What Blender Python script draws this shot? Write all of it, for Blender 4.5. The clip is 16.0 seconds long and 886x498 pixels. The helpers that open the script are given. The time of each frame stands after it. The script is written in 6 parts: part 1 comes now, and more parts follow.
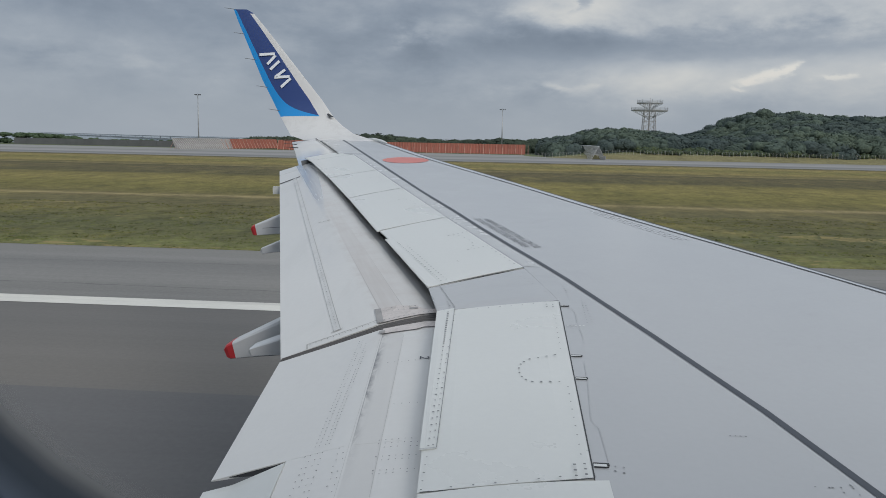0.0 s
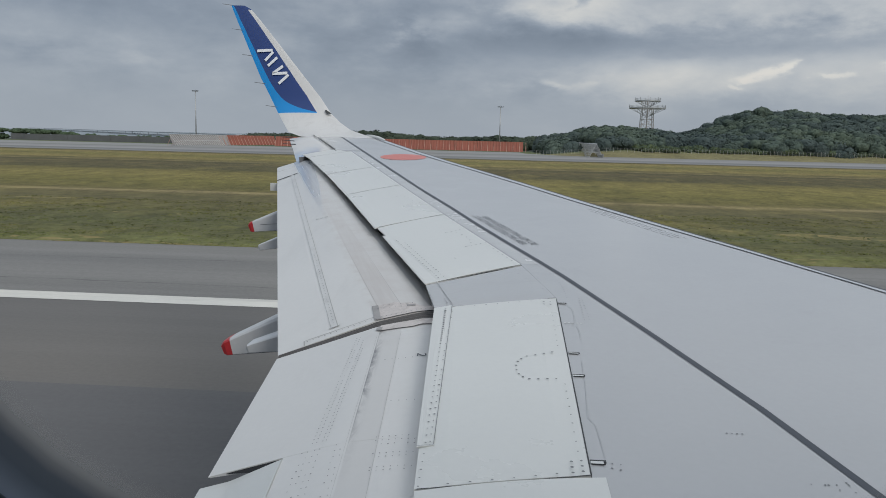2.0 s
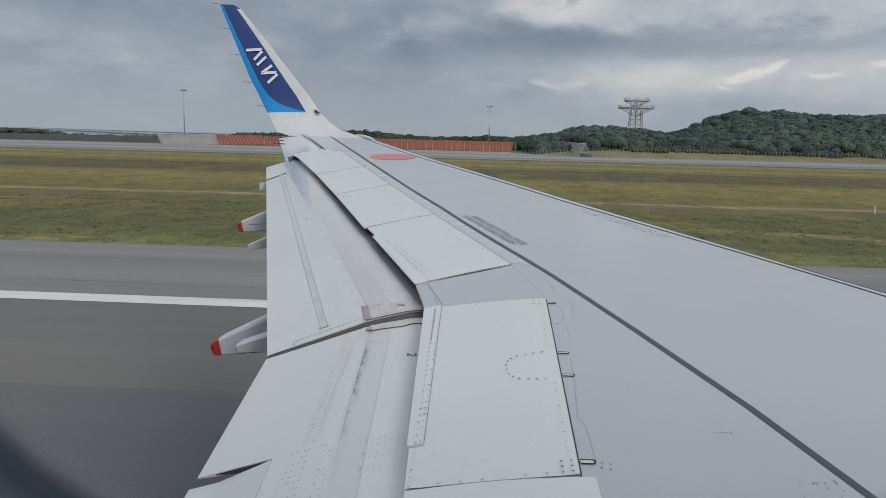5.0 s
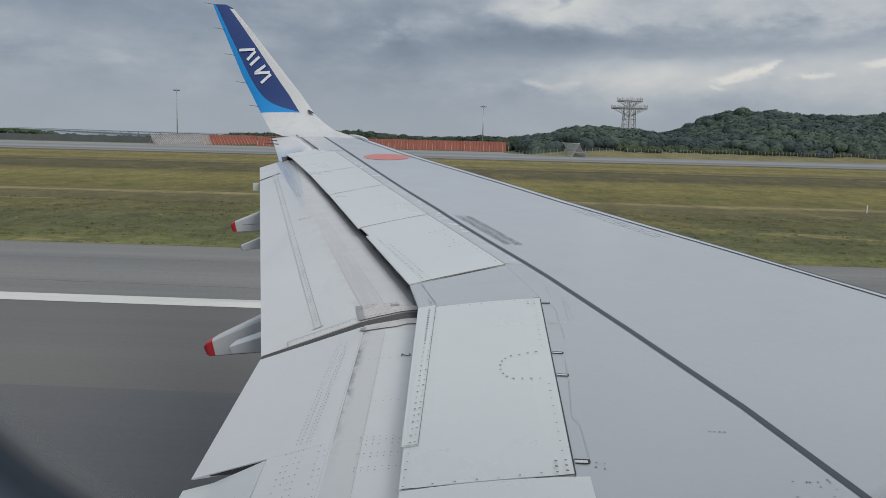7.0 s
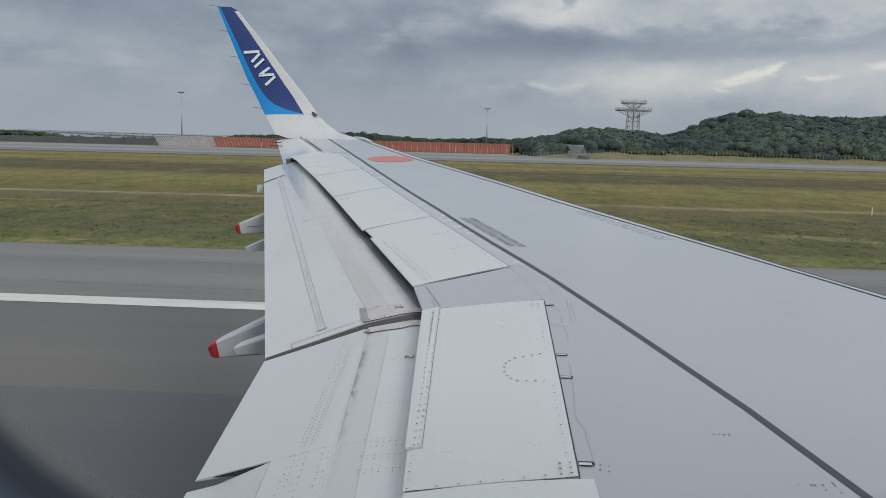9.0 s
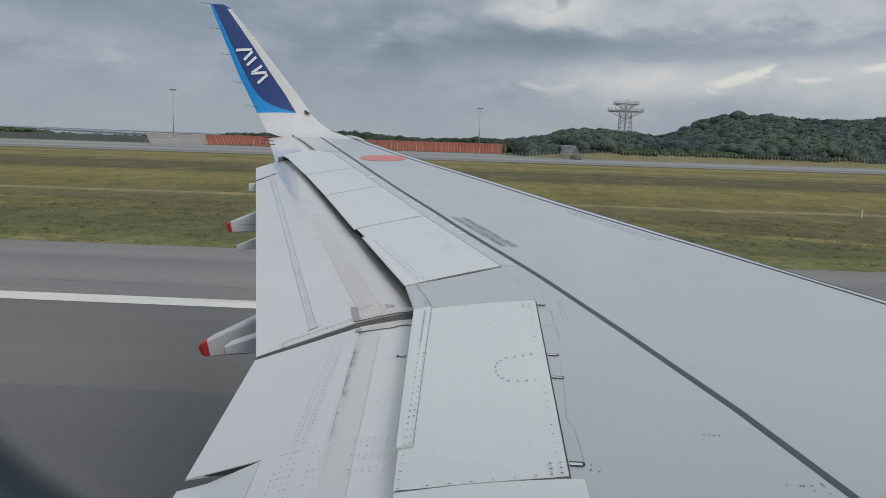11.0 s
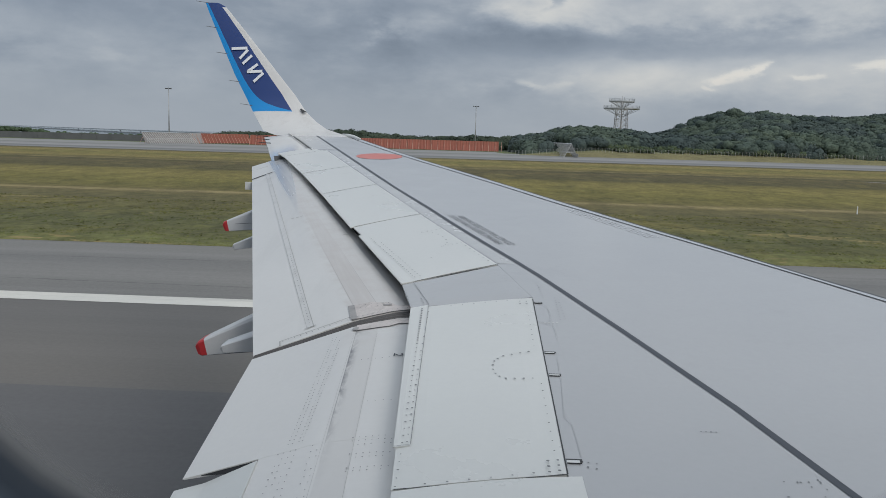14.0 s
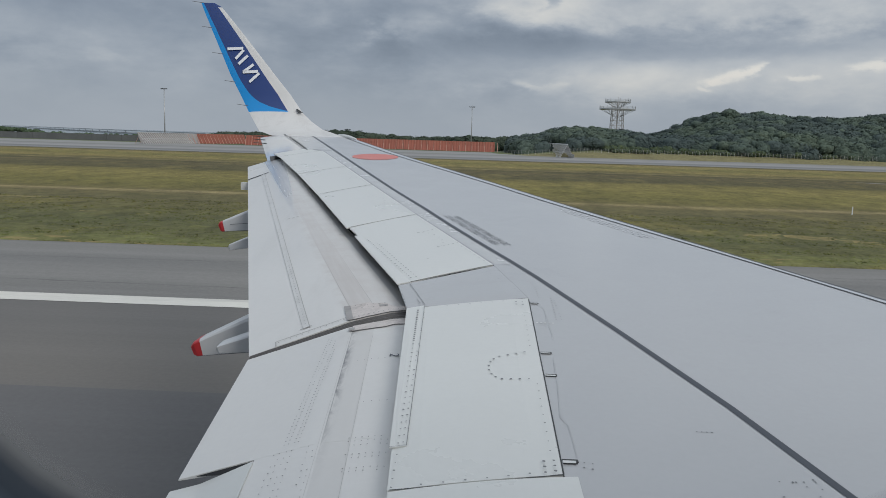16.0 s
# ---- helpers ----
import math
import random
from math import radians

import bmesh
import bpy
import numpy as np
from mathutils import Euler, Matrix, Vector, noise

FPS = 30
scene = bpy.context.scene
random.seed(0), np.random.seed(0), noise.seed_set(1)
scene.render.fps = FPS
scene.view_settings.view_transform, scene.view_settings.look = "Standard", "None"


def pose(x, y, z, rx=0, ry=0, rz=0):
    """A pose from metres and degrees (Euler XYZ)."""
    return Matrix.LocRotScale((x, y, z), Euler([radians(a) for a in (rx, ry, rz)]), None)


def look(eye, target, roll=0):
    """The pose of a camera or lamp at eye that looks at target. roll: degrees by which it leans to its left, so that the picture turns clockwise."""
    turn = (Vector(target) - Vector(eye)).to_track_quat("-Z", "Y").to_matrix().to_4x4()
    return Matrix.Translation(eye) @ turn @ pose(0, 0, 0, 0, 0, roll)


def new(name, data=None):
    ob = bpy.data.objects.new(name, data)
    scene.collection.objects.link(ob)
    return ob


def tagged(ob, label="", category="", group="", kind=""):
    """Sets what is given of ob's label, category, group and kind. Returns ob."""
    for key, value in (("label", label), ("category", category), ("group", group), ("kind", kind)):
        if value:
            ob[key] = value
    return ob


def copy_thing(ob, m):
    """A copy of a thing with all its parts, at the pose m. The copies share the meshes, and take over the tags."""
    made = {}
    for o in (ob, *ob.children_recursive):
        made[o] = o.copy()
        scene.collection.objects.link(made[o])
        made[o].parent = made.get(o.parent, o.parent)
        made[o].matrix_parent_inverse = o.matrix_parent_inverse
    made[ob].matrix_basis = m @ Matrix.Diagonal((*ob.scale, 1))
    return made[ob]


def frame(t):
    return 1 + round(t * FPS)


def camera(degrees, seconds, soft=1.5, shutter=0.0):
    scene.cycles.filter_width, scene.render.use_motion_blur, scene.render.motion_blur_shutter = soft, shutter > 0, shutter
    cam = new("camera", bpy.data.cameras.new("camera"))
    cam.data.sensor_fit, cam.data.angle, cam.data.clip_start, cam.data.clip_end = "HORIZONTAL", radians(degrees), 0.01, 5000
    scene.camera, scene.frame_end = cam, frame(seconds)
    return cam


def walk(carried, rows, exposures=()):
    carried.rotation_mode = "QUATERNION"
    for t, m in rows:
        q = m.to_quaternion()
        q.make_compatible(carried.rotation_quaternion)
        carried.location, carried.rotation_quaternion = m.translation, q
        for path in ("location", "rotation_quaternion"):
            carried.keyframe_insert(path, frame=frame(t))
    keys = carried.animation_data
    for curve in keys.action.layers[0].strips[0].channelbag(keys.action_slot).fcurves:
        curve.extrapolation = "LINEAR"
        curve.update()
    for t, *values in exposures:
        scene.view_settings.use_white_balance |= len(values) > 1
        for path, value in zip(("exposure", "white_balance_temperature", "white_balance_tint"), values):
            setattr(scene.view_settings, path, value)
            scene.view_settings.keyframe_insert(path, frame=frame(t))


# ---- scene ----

# The aircraft stands on the runway: x ahead, y out to the left wing tip, z up from the runway.
cam = camera(57.28, 16.0, soft=0.8)

# seconds, eye x y z, turn to the left, tilt, lean
PATH = [
    (0.0, 0.0055, 1.6990, 4.5005, 4.329, -7.690, 1.15),
    (0.5, 0.0054, 1.6990, 4.5004, 4.367, -7.690, 1.20),
    (1.0, 0.0042, 1.6990, 4.5003, 4.356, -7.689, 1.30),
    (1.5, 0.0041, 1.6990, 4.5002, 4.305, -7.718, 1.26),
    (2.0, 0.0049, 1.6990, 4.5001, 4.144, -7.887, 1.34),
    (2.5, 0.0048, 1.6990, 4.5000, 4.113, -7.876, 1.24),
    (3.0, 0.0046, 1.6990, 4.5009, 4.061, -7.845, 1.27),
    (3.5, 0.0035, 1.7000, 4.5008, 4.000, -7.954, 1.42),
    (4.0, 0.0033, 1.6990, 4.5007, 3.879, -7.854, 1.12),
    (4.5, 0.0032, 1.7000, 4.5006, 3.668, -7.933, 1.25),
    (5.0, 0.0030, 1.7000, 4.5005, 3.397, -7.892, 1.39),
    (7.5, 0.0013, 1.7000, 4.5009, 2.941, -7.868, 1.37),
    (8.0, 0.0012, 1.7000, 4.5008, 3.140, -7.777, 1.27),
    (10.5, 0.0004, 1.7000, 4.5003, 3.144, -7.733, 1.58),
    (11.0, 0.0003, 1.7010, 4.5012, 2.652, -7.762, 1.79),
    (11.5, 0.0001, 1.7000, 4.5011, 2.391, -7.791, 1.54),
    (12.0, -0.0010, 1.7010, 4.5020, 2.290, -7.770, 1.67),
    (12.5, -0.0010, 1.7010, 4.5020, 2.270, -7.940, 1.69),
    (13.0, -0.0010, 1.7010, 4.5010, 2.260, -7.900, 1.41),
    (13.5, -0.0010, 1.7010, 4.5020, 2.350, -8.000, 1.54),
    (14.0, -0.0010, 1.7010, 4.5020, 2.400, -7.890, 1.62),
    (14.5, -0.0010, 1.7010, 4.5020, 2.310, -7.940, 1.61),
    (15.0, -0.0010, 1.7010, 4.5020, 2.130, -7.890, 1.58),
    (15.5, -0.0010, 1.7010, 4.5020, 2.110, -7.840, 1.59),
    (16.0, -0.0010, 1.7010, 4.5020, 2.120, -7.850, 1.66),
]


def aim(x, y, z, turn, tilt, lean):
    a, b = radians(turn), radians(tilt)
    ahead = Vector((-math.sin(a) * math.cos(b), math.cos(a) * math.cos(b), math.sin(b)))
    return look((x, y, z), Vector((x, y, z)) + ahead, lean)


walk(cam, [(r[0], aim(*r[1:])) for r in PATH])

# ---- sky and light: a bright, broken overcast ----
scene.view_settings.exposure = 0.0
world = bpy.data.worlds.new("overcast_sky")
scene.world = world
world.use_nodes = True


def link(nt, a, b):
    nt.links.new(a, b)


def node(nt, kind, **values):
    n = nt.nodes.new(kind)
    for key, value in values.items():
        if key in n.inputs:
            n.inputs[key].default_value = value
    return n


def math_node(nt, op, a, b=None, c=None, clamp=False):
    n = nt.nodes.new("ShaderNodeMath")
    n.operation, n.use_clamp = op, clamp
    for i, v in enumerate((a, b, c)):
        if v is None:
            continue
        if isinstance(v, (int, float)):
            n.inputs[i].default_value = v
        else:
            link(nt, v, n.inputs[i])
    return n.outputs[0]


def ramp(nt, fac, stops):
    n = nt.nodes.new("ShaderNodeValToRGB")
    el = n.color_ramp.elements
    while len(el) < len(stops):
        el.new(0.5)
    for e, (p, c) in zip(el, stops):
        e.position = p
        e.color = (*c, 1) if len(c) == 3 else c
    link(nt, fac, n.inputs[0])
    return n.outputs[0]


def mix(nt, fac, a, b, blend="MIX"):
    n = nt.nodes.new("ShaderNodeMix")
    n.data_type, n.blend_type = "RGBA", blend
    for i, v in ((0, fac), (6, a), (7, b)):
        if isinstance(v, (int, float)):
            n.inputs[i].default_value = v
        elif isinstance(v, tuple):
            n.inputs[i].default_value = (*v, 1)
        else:
            link(nt, v, n.inputs[i])
    return n.outputs[2]


def build_sky():
    nt = world.node_tree
    nt.nodes.clear()
    tc = node(nt, "ShaderNodeTexCoord").outputs["Generated"]
    sep = node(nt, "ShaderNodeSeparateXYZ")
    link(nt, tc, sep.inputs[0])
    x, y, z = sep.outputs
    zz = math_node(nt, "MAXIMUM", z, 0.0)
    az = math_node(nt, "ARCTAN2", x, y)
    com = node(nt, "ShaderNodeCombineXYZ")
    link(nt, math_node(nt, "SINE", az), com.inputs[0])
    link(nt, math_node(nt, "COSINE", az), com.inputs[1])
    link(nt, math_node(nt, "MULTIPLY", zz, 2.3), com.inputs[2])
    n1 = node(nt, "ShaderNodeTexNoise", Scale=2.6, Detail=8.0, Roughness=0.5, Distortion=0.15)
    n2 = node(nt, "ShaderNodeTexNoise", Scale=8.0, Detail=9.0, Roughness=0.58, Distortion=0.2)
    link(nt, com.outputs[0], n1.inputs["Vector"])
    link(nt, com.outputs[0], n2.inputs["Vector"])
    # the large masses of the cloud: heading, height, width, depth, weight
    mass = math_node(nt, "ADD", 0.0, 0.0)
    n3 = node(nt, "ShaderNodeTexNoise", Scale=17.0, Detail=7.0, Roughness=0.55)
    link(nt, com.outputs[0], n3.inputs["Vector"])
    both_n = math_node(nt, "MULTIPLY_ADD", n3.outputs[0], 0.6, math_node(nt, "MULTIPLY", n2.outputs[0], 0.4))
    wz = math_node(nt, "MULTIPLY_ADD", math_node(nt, "SUBTRACT", both_n, 0.5), 0.062, zz)
    wa_ = math_node(nt, "MULTIPLY_ADD", math_node(nt, "SUBTRACT", n3.outputs[0], 0.5), 0.13, az)
    for a, e, wa, we, k in ((-0.15, 0.11, 0.26, 0.08, -0.05), (0.28, 0.10, 0.34, 0.10, 0.10), (0.30, 0.155, 0.34, 0.05, 0.035), (-0.40, 0.08, 0.22, 0.09, -0.04), (-0.464, 0.093, 0.10, 0.025, 0.07), (-0.085, 0.128, 0.04, 0.016, 0.15), (0.068, 0.155, 0.085, 0.022, 0.13), (0.085, 0.165, 0.012, 0.008, -0.14),
                            (0.229, 0.116, 0.30, 0.018, -0.12), (0.20, 0.070, 0.36, 0.024, 0.10), (0.395, 0.164, 0.12, 0.03, 0.05), (-0.427, 0.145, 0.16, 0.03, -0.05), (-0.168, 0.08, 0.08, 0.03, -0.05),
                            (0.302, 0.079, 0.014, 0.006, 0.20), (0.271, 0.067, 0.009, 0.005, 0.14), (0.363, 0.076, 0.014, 0.005, 0.13), (0.433, 0.087, 0.018, 0.006, 0.15), (0.058, 0.062, 0.03, 0.006, 0.13)):
        p = math_node(nt, "POWER", math_node(nt, "DIVIDE", math_node(nt, "SUBTRACT", wa_, a), wa), 2.0)
        q = math_node(nt, "POWER", math_node(nt, "DIVIDE", math_node(nt, "SUBTRACT", wz, e), we), 2.0)
        g = math_node(nt, "EXPONENT", math_node(nt, "MULTIPLY", math_node(nt, "POWER", math_node(nt, "ADD", p, q), 1.4), -1.0))
        mass = math_node(nt, "MULTIPLY_ADD", g, k, mass)
    cl = math_node(nt, "MULTIPLY_ADD", n2.outputs[0], 0.36, math_node(nt, "MULTIPLY_ADD", n1.outputs[0], 0.38, 0.13))
    cl = math_node(nt, "ADD", math_node(nt, "MULTIPLY_ADD", math_node(nt, "SUBTRACT", n3.outputs[0], 0.5), 0.13, cl), mass)
    clouds = ramp(nt, cl, [(0.36, (0.205, 0.25, 0.315)), (0.46, (0.272, 0.322, 0.392)), (0.55, (0.36, 0.408, 0.47)), (0.64, (0.50, 0.535, 0.57)), (0.78, (0.74, 0.735, 0.70)), (0.9, (0.86, 0.82, 0.75))])
    # haze towards the horizon, and the brightening of an overcast sky towards the zenith
    haze = ramp(nt, zz, [(0.0, (0.9, 0.9, 0.9)), (0.03, (0.75, 0.75, 0.75)), (0.085, (0.1, 0.1, 0.1)), (0.14, (0, 0, 0))])
    col = mix(nt, haze, clouds, (0.36, 0.405, 0.46))
    gain = ramp(nt, zz, [(0.0, (1, 1, 1)), (0.175, (1, 1, 1)), (0.27, (1.52, 1.50, 1.46)), (0.36, (1.46, 1.43, 1.39)), (0.50, (1.22, 1.19, 1.15)), (0.64, (1.65, 1.59, 1.51)), (0.82, (2.55, 2.43, 2.29)), (1.0, (2.9, 2.75, 2.6))])
    col = mix(nt, 1.0, col, gain, "MULTIPLY")
    sky = nt.nodes.new("ShaderNodeTexSky")
    sky.sky_type, sky.sun_disc = "NISHITA", False
    sky.sun_elevation, sky.sun_rotation = radians(33), radians(141)
    bg1, bg2 = node(nt, "ShaderNodeBackground", Strength=0.05), node(nt, "ShaderNodeBackground", Strength=0.95)
    link(nt, sky.outputs[0], bg1.inputs[0])
    link(nt, col, bg2.inputs[0])
    both = node(nt, "ShaderNodeMixShader", Fac=0.96)
    link(nt, bg1.outputs[0], both.inputs[1])
    link(nt, bg2.outputs[0], both.inputs[2])
    out = node(nt, "ShaderNodeOutputWorld")
    link(nt, both.outputs[0], out.inputs[0])


build_sky()
sun = new("sun", bpy.data.lights.new("sun", "SUN"))
sun.data.energy, sun.data.angle, sun.data.color = 1.3, radians(25), (1.0, 0.96, 0.9)
sun.matrix_world = look((60, -75, 62), (0, 0, 0))

# ---- materials ----
def surface(name, base, rough=0.6, metal=0.0, var=0.12, scale=2.0, fine=40.0, bump=0.02, dist=0.01, stretch=(1, 1, 1), spec=0.5, random=0.0, dirt=None):
    """Principled surface with a coarse and a fine variation of its colour, a fine relief and uneven gloss."""
    m = bpy.data.materials.new(name)
    m.use_nodes = True
    nt = m.node_tree
    b = nt.nodes["Principled BSDF"]
    tc = node(nt, "ShaderNodeNewGeometry").outputs["Position"]
    mp = node(nt, "ShaderNodeMapping", Scale=stretch)
    link(nt, tc, mp.inputs[0])
    a = node(nt, "ShaderNodeTexNoise", Scale=scale, Detail=6.0, Roughness=0.6)
    f = node(nt, "ShaderNodeTexNoise", Scale=fine, Detail=4.0, Roughness=0.6)
    for n in (a, f):
        link(nt, mp.outputs[0], n.inputs["Vector"])
    v = math_node(nt, "ADD", math_node(nt, "MULTIPLY", a.outputs[0], 0.6), math_node(nt, "MULTIPLY", f.outputs[0], 0.4))
    lo, hi = tuple(c * (1 - var) for c in base), tuple(min(1, c * (1 + var)) for c in base)
    col = ramp(nt, v, [(0.3, lo), (0.7, hi)])
    if dirt:
        d = node(nt, "ShaderNodeTexNoise", Scale=dirt[1], Detail=8.0, Roughness=0.7, Distortion=0.6)
        dm = node(nt, "ShaderNodeMapping", Scale=dirt[2])
        link(nt, tc, dm.inputs[0])
        link(nt, dm.outputs[0], d.inputs["Vector"])
        col = mix(nt, ramp(nt, d.outputs[0], [(dirt[3], (0, 0, 0)), (dirt[3] + 0.22, (dirt[4],) * 3)]), col, dirt[0])
    if random:
        r = node(nt, "ShaderNodeObjectInfo").outputs["Random"]
        col = mix(nt, 1.0, col, ramp(nt, r, [(0, (1 - random,) * 3), (1, (1 + random,) * 3)]), "MULTIPLY")
    link(nt, col, b.inputs["Base Color"])
    b.inputs["Roughness"].default_value = rough
    link(nt, math_node(nt, "MULTIPLY_ADD", a.outputs[0], 0.2, rough - 0.1, clamp=True), b.inputs["Roughness"])
    b.inputs["Metallic"].default_value = metal
    b.inputs["Specular IOR Level"].default_value = spec
    bp = node(nt, "ShaderNodeBump", Strength=bump, Distance=dist)
    link(nt, f.outputs[0], bp.inputs["Height"])
    link(nt, bp.outputs[0], b.inputs["Normal"])
    return m


GRIME = (0.20, 0.19, 0.18)
M_GREY = surface("grey_wing_paint", (0.448, 0.452, 0.457), 0.20, var=0.03, scale=0.8, fine=30, bump=0.004, dirt=(GRIME, 1.2, (1, 1, 1), 0.60, 0.12))
M_WHITE = surface("light_grey_paint", (0.630, 0.636, 0.612), 0.30, var=0.03, scale=1.2, fine=30, bump=0.004, dirt=(GRIME, 2.0, (1, 1, 1), 0.62, 0.15))
M_AIL = surface("glossy_aileron_paint", (0.63, 0.63, 0.62), 0.13, var=0.03, scale=1.2, fine=30, bump=0.002, spec=0.8)
M_SKINLINE = surface("skin_joint_paint", (0.39, 0.393, 0.398), 0.5, var=0.1)
M_RIVETED = surface("grey_end_fitting", (0.34, 0.325, 0.315), 0.5, metal=0.2, var=0.2, scale=8, fine=60)
M_DUSTY = surface("dusty_skin_paint", (0.50, 0.502, 0.50), 0.25, var=0.05, scale=3, fine=30, bump=0.003, dirt=((0.40, 0.39, 0.38), 4.0, (1, 1, 1), 0.5, 0.4))
M_COVESHADE = surface("cove_shade", (0.13, 0.135, 0.14), 0.7, var=0.2)
M_SEAL = surface("black_rubber_seal", (0.04, 0.041, 0.042), 0.6, var=0.2)
M_LINE = surface("dark_grey_line_paint", (0.055, 0.062, 0.075), 0.5, var=0.1)
M_STENCIL = surface("worn_stencil_paint", (0.15, 0.155, 0.165), 0.5, var=0.15, scale=6)
M_RIVET = surface("worn_fastener", (0.20, 0.205, 0.21), 0.5, metal=0.3, var=0.2)
M_SLAT = surface("slat_skin", (0.55, 0.57, 0.60), 0.3, metal=0.2, var=0.04, bump=0.003)
M_REDDISC = surface("faded_red_disc_paint", (0.61, 0.185, 0.155), 0.45, var=0.05)
M_REDTIP = surface("red_tip_paint", (0.45, 0.03, 0.035), 0.4, var=0.1)
M_CANOE = surface("fairing_grey_paint", (0.55, 0.56, 0.57), 0.42, var=0.05, bump=0.004)
M_SEALANT = surface("stained_sealant", (0.56, 0.515, 0.49), 0.6, var=0.2, scale=8, fine=60, dirt=((0.22, 0.19, 0.17), 7.0, (1, 1, 1), 0.5, 0.7))
M_LOGO = surface("white_livery_paint", (0.78, 0.79, 0.80), 0.3, var=0.02)
M_FRAME = surface("dark_window_seal", (0.10, 0.115, 0.14), 0.7, var=0.1)
M_PLASTIC = surface("cabin_plastic", (0.35, 0.37, 0.40), 0.55, var=0.03)
# greyed so that the unseen fuselage bounces less light onto the wing
M_SKIN = surface("grey_fuselage_paint", (0.40, 0.42, 0.46), 0.3, var=0.02)
M_FAINT = surface("painted_fastener", (0.40, 0.395, 0.38), 0.5, var=0.2)
M_WORNSEAL = surface("worn_rubber", (0.085, 0.08, 0.078), 0.6, var=0.25, scale=6, fine=40)
M_STRIP = surface("grey_seam_paint", (0.605, 0.60, 0.585), 0.4, var=0.06, scale=3, dirt=((0.36, 0.35, 0.34), 4.0, (1, 1, 1), 0.5, 0.5))

# ---- building helpers ----
def part(name, bm, material, parent=None, label="", smooth=False):
    me = bpy.data.meshes.new(name)
    bm.normal_update()
    bm.to_mesh(me)
    bm.free()
    for m in material if isinstance(material, (list, tuple)) else (material,):
        me.materials.append(m)
    if smooth:
        for p in me.polygons:
            p.use_smooth = True
    ob = new(name, me)
    if parent:
        ob.parent = parent
    return tagged(ob, label)


def thing(name, label, category, at=(0, 0, 0), group="", kind=""):
    ob = new(name)
    ob.location = at
    ob.empty_display_size = 0.2
    return tagged(ob, label, category, group, kind)


def box(bm, x0, x1, y0, y1, z0, z1, mi=0):
    v = [bm.verts.new(p) for p in ((x0, y0, z0), (x1, y0, z0), (x1, y1, z0), (x0, y1, z0), (x0, y0, z1), (x1, y0, z1), (x1, y1, z1), (x0, y1, z1))]
    for f in ((0, 3, 2, 1), (4, 5, 6, 7), (0, 1, 5, 4), (1, 2, 6, 5), (2, 3, 7, 6), (3, 0, 4, 7)):
        bm.faces.new([v[i] for i in f]).material_index = mi
    return v


def beam(bm, a, b, w, sides=6, w2=None):
    """A round bar from a to b."""
    a, b = Vector(a), Vector(b)
    d = (b - a).normalized()
    s = d.orthogonal().normalized()
    t = d.cross(s)
    rings = []
    for p, r in ((a, w), (b, w if w2 is None else w2)):
        rings.append([bm.verts.new(p + r * (math.cos(k * math.tau / sides) * s + math.sin(k * math.tau / sides) * t)) for k in range(sides)])
    for k in range(sides):
        bm.faces.new((rings[0][k], rings[0][(k + 1) % sides], rings[1][(k + 1) % sides], rings[1][k]))
    bm.faces.new(rings[0][::-1])
    bm.faces.new(rings[1])


def grid(bm, rows, closed=False, mi=None):
    """Faces between rows of points. Returns the rows of vertices."""
    vs = [[bm.verts.new(p) for p in r] for r in rows]
    for i in range(len(vs) - 1):
        n = len(vs[i])
        for j in range(n if closed else n - 1):
            k = (j + 1) % n
            f = bm.faces.new((vs[i][j], vs[i][k], vs[i + 1][k], vs[i + 1][j]))
            if mi:
                f.material_index = mi(i, j)
    return vs


def interp(v, xs, ys):
    return float(np.interp(v, xs, ys))


# ---- the aircraft's left wing ----
ROOT_Z, RISE = 3.07, 0.1007


def wing_z(y):
    return ROOT_Z + RISE * (y - 1.975) - 0.05 * max(0.0, (y - 6.5) / 10) ** 2


LEAD_Y = (2.4, 6.86, 7.3, 8.0, 8.8, 10.0, 11.0, 12.2, 13.0, 14.0, 15.3, 16.14)
LEAD_OUT = (0.20, 0.075, 0.045, 0.03, -0.01, -0.05, -0.05, -0.07, -0.09, -0.075, -0.01, 0.04)
LEAD_IN = (0.10, 0.005, -0.006, -0.036, -0.088, -0.143, -0.142, -0.168, -0.19, -0.187, -0.12, -0.045)


def lead_x(y):
    """The foremost edge of the slat."""
    return 6.094 - 0.519 * y + interp(y, LEAD_Y, LEAD_OUT)


def skin_x(y):
    """The joint between the slat and the fixed skin."""
    return 6.094 - 0.519 * y + interp(y, LEAD_Y, LEAD_IN)


HINGE_Y = (1.5, 6.62, 7.39, 9.13, 10.78, 12.22, 13.93, 14.03, 16.75)
HINGE_X = (0.352, 0.352, 0.15, -0.53, -1.15, -1.68, -2.31, -2.545, -3.56)
SPTE_Y, SPTE_X = (4.0, 6.32, 6.81, 8.45, 10.02, 11.42, 13.0, 14.0), (-0.25, -0.375, -0.47, -1.06, -1.62, -2.13, -2.74, -3.1)


def hinge_x(y):
    return interp(y, HINGE_Y, HINGE_X)


wing = thing("airliner_wing", "grey swept airliner wing with white spoilers and upturned blue tip", "aircraft wing", (0, 1.95, 3.0))


def wpart(name, bm, material, label="", smooth=False, parent=None):
    """A part of the wing, given in the aircraft's own axes."""
    ob = part(name, bm, material, parent or wing, label, smooth)
    base = wing.location if not parent else Vector((0, 0, 0))
    ob.matrix_parent_inverse = Matrix.Translation(-base)
    return ob


